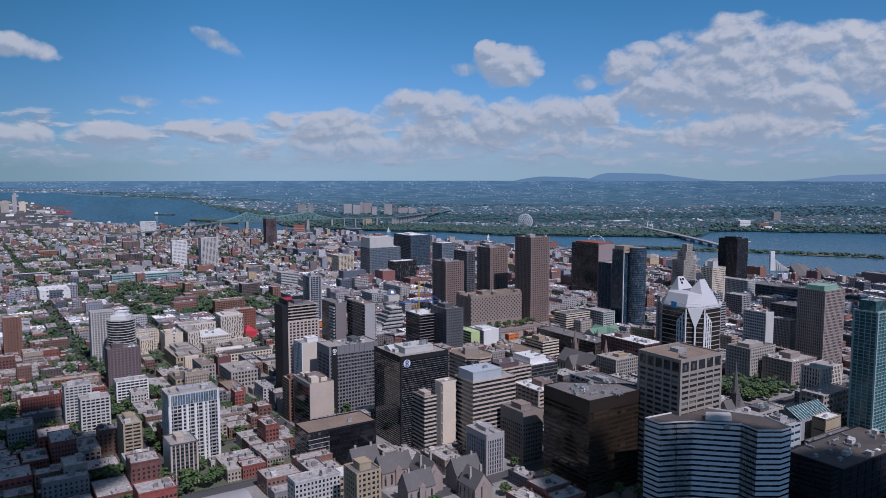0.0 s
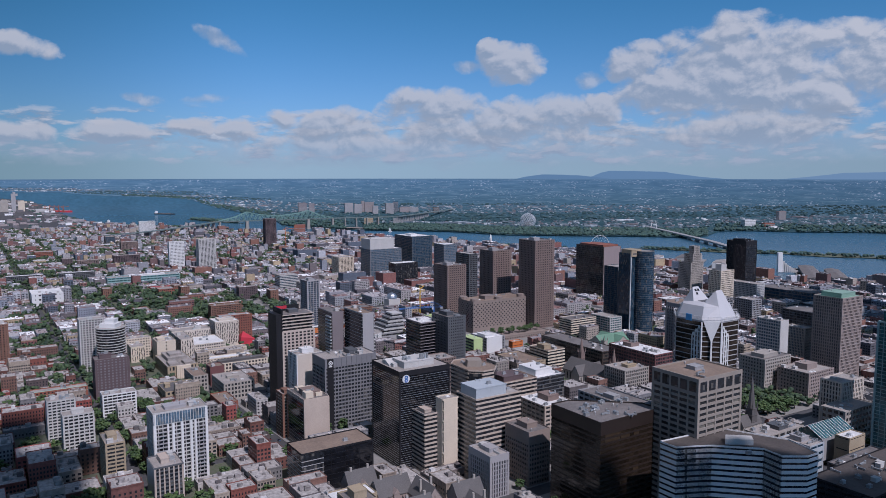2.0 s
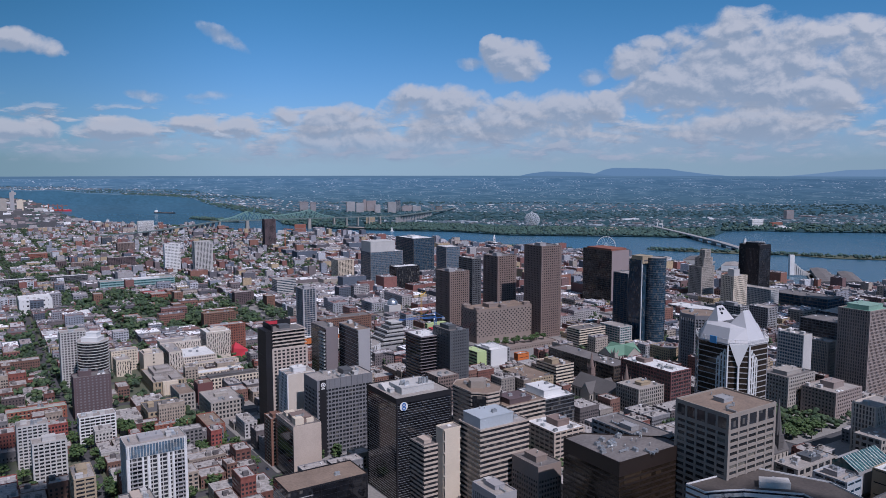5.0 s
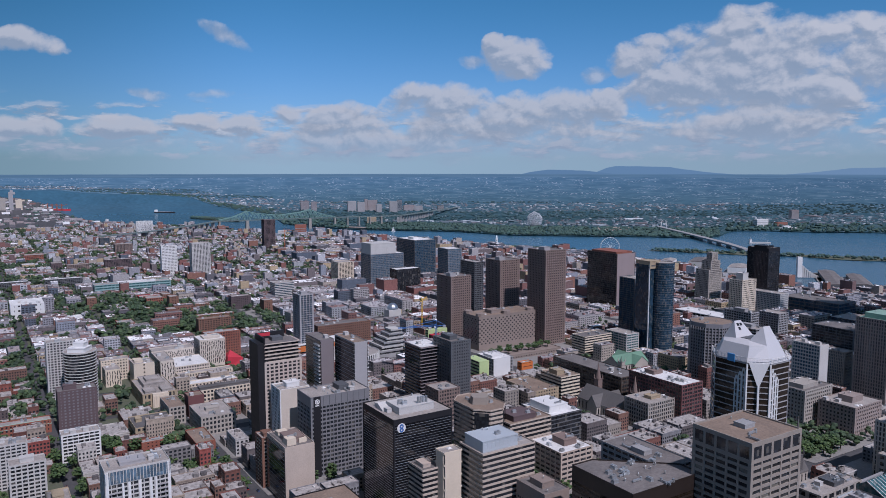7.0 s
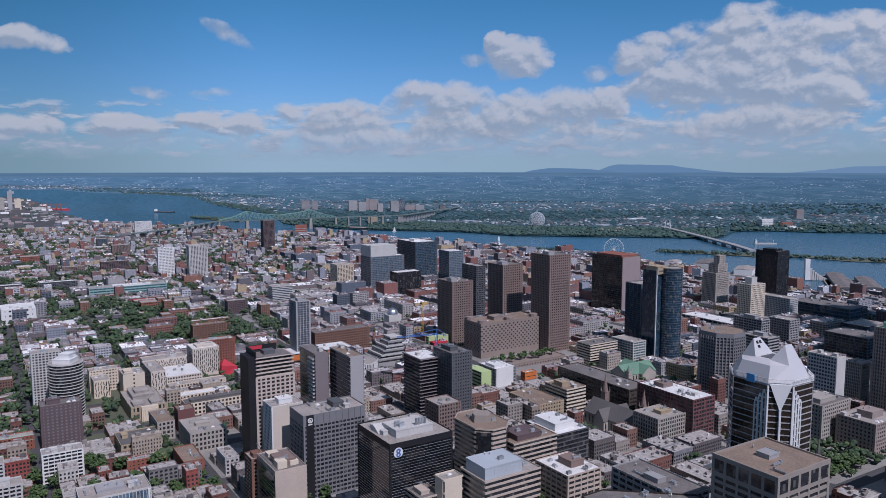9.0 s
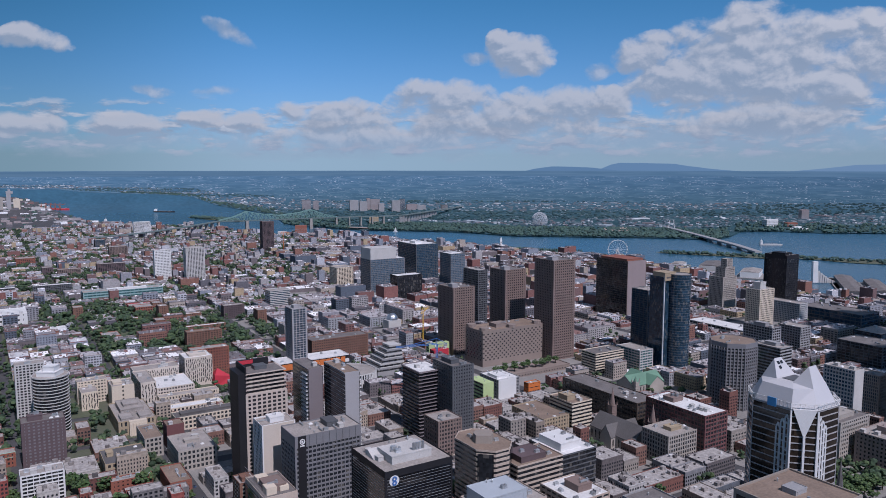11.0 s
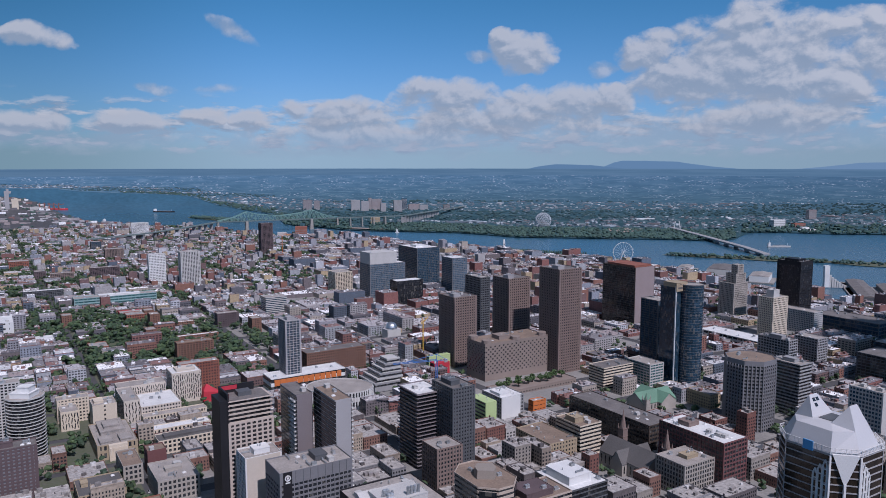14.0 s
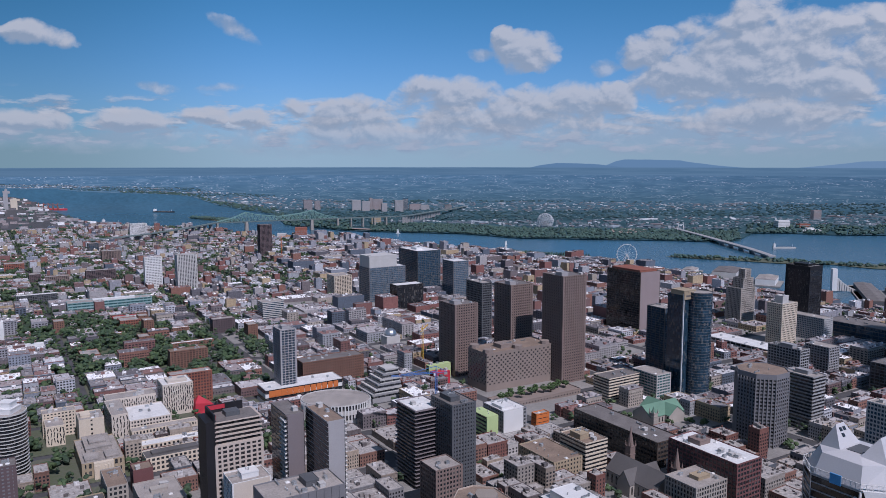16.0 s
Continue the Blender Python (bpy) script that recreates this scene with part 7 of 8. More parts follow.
def house_faces(wall, roof, win, x0, y0, x1, y1, z0, z1, r, T, fl=3.2, bay=3.0, sides=4):
    """Adds one flat-roofed house to three gatherers; T turns local points into place."""
    def put(mb, q, fs):
        mb.solid([T(p) for p in q], fs)
    q = [(x0, y0, z0), (x1, y0, z0), (x1, y1, z0), (x0, y1, z0), (x0, y0, z1), (x1, y0, z1), (x1, y1, z1), (x0, y1, z1)]
    i = 0.4
    q2 = [(x0 + i, y0 + i, z1), (x1 - i, y0 + i, z1), (x1 - i, y1 - i, z1), (x0 + i, y1 - i, z1)]
    q3 = [(a, b, z1 - 0.7) for a, b, c in q2]
    put(wall, q + q2 + q3, [(0, 1, 5, 4), (1, 2, 6, 5), (2, 3, 7, 6), (3, 0, 4, 7)] + [(4 + k, 4 + (k + 1) % 4, 8 + (k + 1) % 4, 8 + k) for k in range(4)] + [(8 + k, 8 + (k + 1) % 4, 12 + (k + 1) % 4, 12 + k) for k in range(4)])
    put(roof, [(a, b, z1 - 0.6) for a, b, c in q2], [(0, 1, 2, 3)])
    for _ in range(r.choice((1, 2, 2, 3)) + int((x1 - x0) * (y1 - y0) / 90)):
        w, d, h = r.choice(((1.6, 1.6, 1.2), (3.2, 2.2, 2.2), (1.0, 3.0, 0.9), (4.2, 3.2, 2.8), (0.8, 0.8, 1.4), (2.4, 1.2, 1.5)))
        if x1 - x0 > w + 3 and y1 - y0 > d + 3:
            cx, cy = r.uniform(x0 + 1, x1 - 1 - w), r.uniform(y0 + 1, y1 - 1 - d)
            b = [(cx, cy), (cx + w, cy), (cx + w, cy + d), (cx, cy + d)]
            put(roof, [(*p, z1 - 0.62) for p in b] + [(*p, z1 - 0.6 + h) for p in b], [(4, 5, 6, 7), (0, 1, 5, 4), (1, 2, 6, 5), (2, 3, 7, 6), (3, 0, 4, 7)])
    if win is None:
        return
    put(wall, [(x0 - 0.3, y0 - 0.3, z1 - 0.9), (x1 + 0.3, y0 - 0.3, z1 - 0.9), (x1 + 0.3, y0 - 0.02, z1 - 0.9), (x0 - 0.3, y0 - 0.02, z1 - 0.9), (x0 - 0.3, y0 - 0.3, z1 - 0.2), (x1 + 0.3, y0 - 0.3, z1 - 0.2), (x1 + 0.3, y0 - 0.02, z1 - 0.2), (x0 - 0.3, y0 - 0.02, z1 - 0.2)], [(4, 5, 6, 7), (0, 1, 5, 4), (1, 2, 6, 5), (3, 0, 4, 7), (3, 2, 1, 0)])
    for _ in range(r.choice((0, 1, 2))):      # chimneys on the party walls
        cx, cy = r.choice((x0 + 0.1, x1 - 1.0)), r.uniform(y0 + 1, max(y0 + 1.1, y1 - 2))
        b = [(cx, cy), (cx + 0.9, cy), (cx + 0.9, cy + 1.3), (cx, cy + 1.3)]
        put(wall, [(*p, z1 - 0.65) for p in b] + [(*p, z1 + 1.7) for p in b], [(4, 5, 6, 7), (0, 1, 5, 4), (1, 2, 6, 5), (2, 3, 7, 6), (3, 0, 4, 7)])
    e = 0.06
    nf = int((z1 - z0 - 1.5) / fl)
    for side in range(sides):
        ln = x1 - x0 if side in (0, 2) else y1 - y0
        nb = max(1, int(ln / bay))
        w = ln / nb * r.choice((0.4, 0.5, 0.6))
        for s in range(nf):
            za = z0 + 1.0 + s * fl
            for k in range(nb):
                c = (k + 0.5) * ln / nb
                if side == 0:
                    f = [(x0 + c - w / 2, y0 - e), (x0 + c + w / 2, y0 - e)]
                elif side == 1:
                    f = [(x0 - e, y0 + c + w / 2), (x0 - e, y0 + c - w / 2)]
                elif side == 2:
                    f = [(x0 + c + w / 2, y1 + e), (x0 + c - w / 2, y1 + e)]
                else:
                    f = [(x1 + e, y0 + c - w / 2), (x1 + e, y0 + c + w / 2)]
                put(win, [(*f[0], za), (*f[1], za), (*f[1], za + 1.7), (*f[0], za + 1.7)], [(0, 1, 2, 3)])


TREES = []                                   # places of trees: x, y, size
far_wall, far_roof, far_win = MB(), MB(), MB()
HOUSE_LABELS = {True: ("flat-roofed terrace house with brick walls", "house"), False: ("flat-roofed downtown commercial building", "building")}


LOTS = []


def split(u0, u1, v0, v1, area, r):
    """Cuts a block into uneven lots."""
    du, dv = u1 - u0, v1 - v0
    if du * dv < area * r.uniform(0.7, 1.9) or min(du, dv) < 9:
        yield u0, u1, v0, v1
        return
    k = r.uniform(0.34, 0.66)
    if du > dv * r.uniform(0.8, 1.3):
        yield from split(u0, u0 + du * k, v0, v1, area, r)
        yield from split(u0 + du * k, u1, v0, v1, area, r)
    else:
        yield from split(u0, u1, v0, v0 + dv * k, area, r)
        yield from split(u0, u1, v0 + dv * k, v1, area, r)


def fill_block(u0, u1, v0, v1):
    r = random.Random(int(u0 * 31 + v0 * 17))
    cx, cy = xy((u0 + u1) / 2, (v0 + v1) / 2)
    res = residential(cx, cy)
    area = r.choice((210, 300, 520, 850)) if res else r.choice((420, 560, 760)) if cy < 1250 else r.choice((450, 800, 1300, 1900))
    for a0, a1, b0, b1 in split(u0, u1, v0, v1, area, r):
        x, y = xy((a0 + a1) / 2, (b0 + b1) / 2)
        if not in_view(x, y):
            continue
        az, rad = polar(x, y)
        if rad > lerp_table(az, NEAR_BANK) - 35:
            continue
        if 652 < (a0 + a1) / 2 < 728 and 436 < (b0 + b1) / 2 < 522:   # the leafy square beside the needle spire
            for _ in range(2 + int((a1 - a0) * (b1 - b0) / 90)):
                TREES.append((x + r.uniform(-8, 8), y + r.uniform(-8, 8), r.uniform(0.7, 1.1)))
            continue
        if park(x, y):
            for _ in range(1 + int((a1 - a0) * (b1 - b0) / 105)):
                TREES.append((x + r.uniform(-9, 9), y + r.uniform(-9, 9), r.uniform(0.85, 1.35)))
            if r.random() > 0.30:
                continue
        inner = abs((b0 + b1) / 2 - (v0 + v1) / 2) < (v1 - v0) * 0.16
        if res and (r.random() < ((0.5 if x < -220 else 0.25) if noise.noise((x * 0.005, y * 0.005, 2.0)) > (0.16 if y < 1000 else 0.26 if y < 1700 else -0.12) else (0.13 if y < 1000 else 0.07)) or (inner and r.random() < (0.2 if y < 1000 else 0.22))):
            for _ in range(1 + int((a1 - a0) * (b1 - b0) / 95)):
                TREES.append((r.uniform(-1, 1) * (a1 - a0) * 0.45 + x, y + r.uniform(-1, 1) * (b1 - b0) * 0.45, r.uniform(0.6, 1.2)))
            continue
        if not res and r.random() < 0.07:
            if r.random() < 0.6:
                TREES.append((x, y, r.uniform(0.6, 1.0)))
            continue
        m = r.uniform(0.1, 0.8) if res else r.uniform(0.1, 1.6)
        a0, a1, b0, b1 = a0 + m, a1 - r.uniform(0.1, 1), b0 + r.uniform(0.1, 1), b1 - m
        if not is_free(a0, a1, b0, b1):
            if r.random() < 0.5:
                TREES.append((x, y, r.uniform(0.6, 1.0)))
            continue
        if res and y > 1250 and r.random() < 0.1:
            h = r.uniform(14, 26)
        elif res and y < 1050 and r.random() < 0.25:
            h = r.uniform(13, 25)
        elif res:
            h = r.choice((7.5, 9, 10, 10.5, 11, 12.5)) if r.random() < 0.94 else r.uniform(15, 28)
        else:
            h = r.choice((7, 8, 9, 10, 12, 13, 14, 16, 18)) if r.random() < 0.95 else r.uniform(20, 32)
            if y > 1300:
                h = r.uniform(18, 34) if r.random() < 0.10 else h * 0.8
        LOTS.append((y, x, a0, a1, b0, b1, h, res, r.random()))


def build_lots():
    LOTS.sort()
    for k, (y, x, a0, a1, b0, b1, h, res, seed) in enumerate(LOTS):
        r = random.Random(seed)
        z = ground_z(x, y)
        if k < 480:
            lab, cat = HOUSE_LABELS[res]
            w, ro, wi = MB(), MB(), MB()
            house_faces(w, ro, wi, 0, 0, a1 - a0, b1 - b0, -2.0, h, r, lambda p: p, fl=3.2, bay=r.choice((2.2, 2.6, 3.2)))
            px, py = xy(a0, b0)
            t = new("terrace_house" if res else "commercial_building", w.mesh("wall", HOUSE_WALL if res else SHOP_WALL))
            t.matrix_world = pose(px, py, z, 0, 0, 33.0)
            tagged(t, lab, cat)
            part("roof", ro, CITY_ROOF, t)
            part("glazing", wi, WIN, t, kind="stuff")
        else:
            def T(p):
                q = xy(p[0], p[1])
                return far((q[0], q[1], p[2] + z))
            house_faces(far_wall, far_roof, far_win if y < 1600 else None, a0, b0, a1, b1, -2.0, h, r, T, fl=3.4, bay=3.2 if y < 1300 else 4.5, sides=2)


pave_mb, lawn_mb = MB(), MB()
for u0, u1 in zip(STREET_U, STREET_U[1:]):
    for v0, v1 in zip(STREET_V, STREET_V[1:]):
        cx, cy = xy((u0 + u1) / 2, (v0 + v1) / 2)
        if not in_view(cx, cy, 380):
            continue
        az, rad = polar(cx, cy)
        if rad > lerp_table(az, NEAR_BANK) - 10 or rad > 4300:
            continue
        w = 5.0 if residential(cx, cy) else 7.0
        a0, a1, b0, b1 = u0 + w, u1 - w, v0 + w, v1 - w
        corners = [xy(a0, b0), xy(a1, b0), xy(a1, b1), xy(a0, b1)]
        mbx = lawn_mb if residential(cx, cy) or park(cx, cy) else pave_mb
        n = 6                                # follows the slope of the ground
        for k in range(n):
            p, q = a0 + (a1 - a0) * k / n, a0 + (a1 - a0) * (k + 1) / n
            for j in range(3):
                s, t = b0 + (b1 - b0) * j / 3, b0 + (b1 - b0) * (j + 1) / 3
                cs = [xy(p, s), xy(q, s), xy(q, t), xy(p, t)]
                mbx.face([far((*c, ground_z(*c) + 0.35)) for c in cs])
        fill_block(a0 + 3, a1 - 3, b0 + 2.5, b1 - 2.5)
        if not residential(cx, cy):
            r = random.Random(int(u0 * 5 + v0))
            for k in range(int((a1 - a0) / 12)):
                if r.random() < 0.3:
                    x, y = xy(a0 + 12 * k + r.uniform(0, 5), b0 + 1.5)
                    TREES.append((x, y, r.uniform(0.5, 0.9)))
        if residential(cx, cy):              # street trees
            r = random.Random(int(u0 * 7 + v0))
            for k in range(int((a1 - a0) / 11)):
                for vv in (b0 + 1.5, b1 - 1.5):
                    if r.random() < 0.32:
                        x, y = xy(a0 + 11 * k + r.uniform(0, 5), vv)
                        TREES.append((x, y, r.uniform(0.6, 1.05)))
            for k in range(int((b1 - b0) / 9)):
                for uu in (a0 + 1.5, a1 - 1.5):
                    if r.random() < 0.34:
                        x, y = xy(uu, b0 + 9 * k + r.uniform(0, 5))
                        TREES.append((x, y, r.uniform(0.7, 1.1)))
tagged(new("pavement", pave_mb.mesh("pavement", M["paving"])), "grey concrete pavements of the city blocks", "pavement", kind="structure")
tagged(new("lawn", lawn_mb.mesh("lawn", M["grass"])), "green yards and lawns of the residential blocks", "lawn", kind="structure")
build_lots()
houses = thing("distant_houses", "packed low city houses with flat grey roofs", "houses", pose(0, 0, 0), kind="stuff")
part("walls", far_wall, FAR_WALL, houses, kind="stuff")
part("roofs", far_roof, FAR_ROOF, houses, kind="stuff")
part("windows", far_win, WIN, houses, kind="stuff")

# ---------------------------------------------------------------- trees
ICO_V, ICO_F = [], []
_b = bmesh.new()
bmesh.ops.create_icosphere(_b, subdivisions=1, radius=1.0)
ICO_V = [v.co.copy() for v in _b.verts]
_b.verts.index_update()
ICO_F = [tuple(v.index for v in f.verts) for f in _b.faces]
_b.free()


def clump(mb, c, r, rr, fn=None, squash=0.8):
    turn = Euler((rr.uniform(0, 6), rr.uniform(0, 6), rr.uniform(0, 6))).to_matrix()
    vs = []
    for p in ICO_V:
        q = (turn @ p) * r * rr.uniform(0.65, 1.25)
        q = Vector((c[0] + q.x, c[1] + q.y, c[2] + q.z * squash))
        vs.append(fn(q) if fn else q)
    mb.solid(vs, ICO_F)


def tree_meshes(seed):
    rr = random.Random(seed)
    trunk, crown = MB(), MB()
    n = 7
    for z0, z1, r0, r1 in ((-1.0, 2.5, 0.42, 0.30), (2.5, 6.0, 0.30, 0.16)):
        lo = [(r0 * math.cos(k * 2 * math.pi / n), r0 * math.sin(k * 2 * math.pi / n), z0) for k in range(n)]
        hi = [(r1 * math.cos(k * 2 * math.pi / n), r1 * math.sin(k * 2 * math.pi / n), z1) for k in range(n)]
        trunk.solid(lo + hi, [(k, (k + 1) % n, n + (k + 1) % n, n + k) for k in range(n)])
    for k in range(5):
        an = k * 1.26 + rr.uniform(0, 0.6)
        trunk.beam((0, 0, 2.2 + 0.5 * k), (2.4 * math.cos(an), 2.4 * math.sin(an), 5.0 + 0.5 * k), 0.16)
    wide, tall = rr.uniform(3.6, 4.6), rr.uniform(3.6, 5.0)
    for _ in range(70):
        d = Vector((rr.gauss(0, 1), rr.gauss(0, 1), rr.gauss(0, 1))).normalized() * rr.uniform(0.45, 1.0)
        clump(crown, (d.x * wide, d.y * wide, 6.2 + d.z * tall * (1 if d.z > 0 else 0.6)), rr.uniform(0.55, 1.25), rr)
    return trunk.mesh("trunk", BARK), crown.mesh("crown", LEAF)


VARIANTS = [tree_meshes(s) for s in (3, 5, 8, 13)]
free_trees = []
for x, y, size in TREES:
    u, v = uv(x, y)
    if is_free(u - 1.5, u + 1.5, v - 1.5, v + 1.5):
        free_trees.append((x, y, size))
free_trees.sort(key=lambda t: t[1])
tr = random.Random(21)
far_tree = MB()
for i, (x, y, s) in enumerate(free_trees):
    if i < 300:
        t = thing("tree", "leafy green street tree with a rounded uneven crown", "tree", pose(x, y, ground_z(x, y) + 0.2, 0, 0, tr.uniform(0, 360)) @ Matrix.Diagonal((1.55 * s, 1.55 * s, 1.30 * s, 1)), group="city trees")
        tm, cm = VARIANTS[i % 4]
        part("trunk", tm, None, t)
        part("crown", cm, None, t)
    else:
        z = ground_z(x, y)
        for _ in range(7 if y < 1300 else 4):
            clump(far_tree, (x + tr.gauss(0, 2.9 * s), y + tr.gauss(0, 2.9 * s), z + tr.uniform(3.5, 11.0) * s), tr.uniform(1.8, 3.7) * s, tr, far)
tagged(new("distant_trees", far_tree.mesh("distant_trees", LEAF2)), "many green tree crowns between the houses", "trees", kind="stuff")
print("houses", len(LOTS), "trees", len(free_trees), "far house faces", len(far_wall.f))

# ---------------------------------------------------------------- river bridge
rb = random.Random(5)
steel = M["greensteel"]
bridge = thing("bridge", "long green steel truss bridge on stone piers", "bridge", pose(0, 0, 0))


def strip(points, width, thick):
    """A deck along a line of points."""
    mb = MB()
    pts = [Vector(p) for p in points]
    for a, b in zip(pts, pts[1:]):
        m = max(1, int((b - a).length / 60))
        for k in range(m):
            p, q = a + (b - a) * k / m, a + (b - a) * (k + 1) / m
            s = (q - p).cross(Vector((0, 0, 1))).normalized() * width / 2
            d = Vector((0, 0, -thick))
            vs = [p - s, p + s, q + s, q - s, p - s + d, p + s + d, q + s + d, q - s + d]
            mb.solid(vs, [(0, 1, 2, 3), (4, 7, 6, 5), (0, 4, 5, 1), (1, 5, 6, 2), (2, 6, 7, 3), (3, 7, 4, 0)])
    return mb


PA, PB = Vector((-922, 3489, 0)), Vector((-664, 3635, 0))
ALONG = (PB - PA).normalized()
ACROSS = Vector((ALONG.y, -ALONG.x, 0))
SPAN = (PB - PA).length


def on_bridge(s, z, c=0.0):
    p = PA + ALONG * s + ACROSS * c
    return Vector((p.x, p.y, z))


deck_pts = [(-1480, 2820, 20), (-1343, 2883, 28), (-1183, 3010, 38), (-1080, 3200, 47), on_bridge(-130, 50), on_bridge(SPAN + 130, 50), on_bridge(SPAN + 420, 48), (-240, 4000, 42), (-96, 4509, 36), (60, 5400, 12)]
part("deck", strip(deck_pts, 20, 4), mat("grey_green_deck", (0.13, 0.17, 0.17), vary=0.2), bridge, fn=far, kind="stuff")


def chord(s):
    """Height of the top chord along the main spans."""
    k = [(-125, 53), (-60, 66), (0, 90), (45, 78), (SPAN / 2, 67), (SPAN - 45, 78), (SPAN, 90), (SPAN + 60, 66), (SPAN + 125, 53)]
    return lerp_table(s, k)


for c in (-11, 11):
    ns = 44
    for k in range(ns):
        s0, s1 = -125 + (SPAN + 250) * k / ns, -125 + (SPAN + 250) * (k + 1) / ns
        mb = MB()
        mb.beam(on_bridge(s0, chord(s0), c), on_bridge(s1, chord(s1), c), 2.4)
        mb.beam(on_bridge(s0, 50, c), on_bridge(s0, chord(s0), c), 1.3)
        if k % 2:
            mb.beam(on_bridge(s0, 50, c), on_bridge(s1, chord(s1), c), 1.3)
        else:
            mb.beam(on_bridge(s0, chord(s0), c), on_bridge(s1, 50, c), 1.3)
        part("truss_panel", mb, steel, bridge, fn=far)
for s, w in ((-125, 9), (0, 14), (SPAN, 14), (SPAN + 125, 9), (SPAN + 190, 6), (SPAN + 250, 6), (SPAN + 310, 6), (SPAN + 370, 8)):
    for c in (-9, 9):
        mb = MB()
        p = on_bridge(s, 0, c)
        mb.prism([(p.x - w / 2, p.y - w / 2), (p.x + w / 2, p.y - w / 2), (p.x + w / 2, p.y + w / 2), (p.x - w / 2, p.y + w / 2)], -3, 47, scale_top=0.65)
        part("pier", mb, M["stone"], bridge, fn=far)
for (x0, y0, z0), (x1, y1, z1) in zip(deck_pts[:4], deck_pts[1:5]):
    n = max(2, int(math.hypot(x1 - x0, y1 - y0) / 45))
    for k in range(n):
        x, y, z = x0 + (x1 - x0) * k / n, y0 + (y1 - y0) * k / n, z0 + (z1 - z0) * k / n
        mb = MB()
        mb.box(x - 7, y - 1.5, ground_z(x, y) - 2, x + 7, y + 1.5, z - 4)
        part("pier", mb, M["grey"], bridge, fn=far)
for k in range(14):
    y = 3900 + 45 * k
    mb = MB()
    x = lerp_table(y, [(3600, -330), (4000, -240), (4509, -96)])
    mb.box(x - 6, y - 2.5, 0, x + 6, y + 2.5, lerp_table(y, [(4000, 38), (4509, 32)]))
    part("pier", mb, M["grey"], bridge, fn=far)

# lower road bridge on the other side of the islands
low_bridge = thing("road_bridge", "low grey concrete road bridge across the channel", "bridge", pose(0, 0, 0))
lb = [(990, 3650, 11), (990, 3300, 15), (1004, 2806, 15), (1013, 2640, 10)]
part("deck", strip(lb, 24, 5), M["grey"], low_bridge, fn=far, kind="stuff")
for k in range(8):
    y = 2700 + 90 * k
    mb = MB()
    x = lerp_table(y, [(2606, 1013), (3500, 984)])
    mb.prism([(x - 9, y - 3), (x + 9, y - 3), (x + 9, y + 3), (x - 9, y + 3)], -4, 10)
    part("pier", mb, M["grey"], low_bridge, fn=far)
for dx in (-14, 14):
    mb = MB()
    mb.beam((992 + dx, 3560, 10), (992 + dx * 0.6, 3560, 45), 2.5)
    part("pylon", mb, M["white"], low_bridge, fn=far)

# ---------------------------------------------------------------- islands, far shore, hills


def at_polar(a, r):
    return EYE.x + r * math.sin(radians(a)), EYE.y + r * math.cos(radians(a))


spit = MB()
angs = [15 + 0.5 * i for i in range(71)]
for a, b in zip(angs, angs[1:]):
    q = []
    for an, s in ((a, 0), (b, 0), (b, 1), (a, 1)):
        mid_r = 2630 + 6 * math.sin(an * 1.3)
        w = min(1.0, (an - 14.9) / 3) * (38 + 14 * math.sin(an * 0.9 + 1))
        q.append((*at_polar(an, mid_r + (w if s else -w)), 1.6))
    spit.face([far(p) for p in q])
tagged(new("island", spit.mesh("island", M["grass"])), "narrow wooded spit of land in the river", "island", kind="structure")
isle = MB()
for a, b in zip([-19.6 + 0.4 * i for i in range(10)], [-19.2 + 0.4 * i for i in range(10)]):
    q = []
    for an, s in ((a, 0), (b, 0), (b, 1), (a, 1)):
        mid_r = 4440 - (an + 19.2) * 115
        w = 70 * max(0.05, 1 - ((an + 17.7) / 2.1) ** 2)
        q.append((*at_polar(an, mid_r + (w if s else -w)), 1.6))
    isle.face([far(p) for p in q])
tagged(new("island", isle.mesh("island", M["grass"])), "small wooded island below the bridge", "island", kind="structure")

# greens of the island and bank trees, pushed towards blue to paint haze
HAZED_WOODS = palette("woods", [(0.036, 0.076, 0.066), (0.044, 0.086, 0.072), (0.032, 0.070, 0.066), (0.050, 0.094, 0.074)], rough=0.8, fine=0.03, vary=0.35)
woods = MB()


def wood(a, r, size, lift=0.0, flat=0.75):
    x, y = at_polar(a, r)
    clump(woods, (x, y, max(4, 4 + size * 0.5 + lift)), size, rb, far, flat)


for _ in range(2800):                        # the large island
    a = rb.uniform(-6.5, 20)
    near = lerp_table(a, FAR_BANK)
    wood(a, near + 12 + rb.random() ** 1.2 * 430, rb.uniform(4.5, 9))
for _ in range(420):                         # the spit
    a = rb.uniform(15.3, 44)
    wood(a, 2630 + rb.uniform(-30, 36), rb.uniform(3.5, 7.5), -1.5)
for _ in range(260):
    a = rb.uniform(-19.4, -16.1)
    wood(a, 4440 - (a + 19.2) * 115 + rb.uniform(-40, 40), rb.uniform(6, 12), -1.5)
for _ in range(700):                         # right bank
    a = rb.uniform(20.5, 45)
    wood(a, lerp_table(a, FAR_BANK) + 8 + rb.random() ** 1.6 * 500, rb.uniform(6, 11))
for _ in range(500):                         # left bank of the far side
    a = rb.uniform(-24, -8)
    wood(a, lerp_table(a, FAR_BANK) + 10 + rb.random() ** 1.4 * 600, rb.uniform(6, 13))
tagged(new("woods", woods.mesh("woods", HAZED_WOODS)), "dense green woods on the islands and river banks, blued by haze", "woods", kind="stuff")
woods = MB()
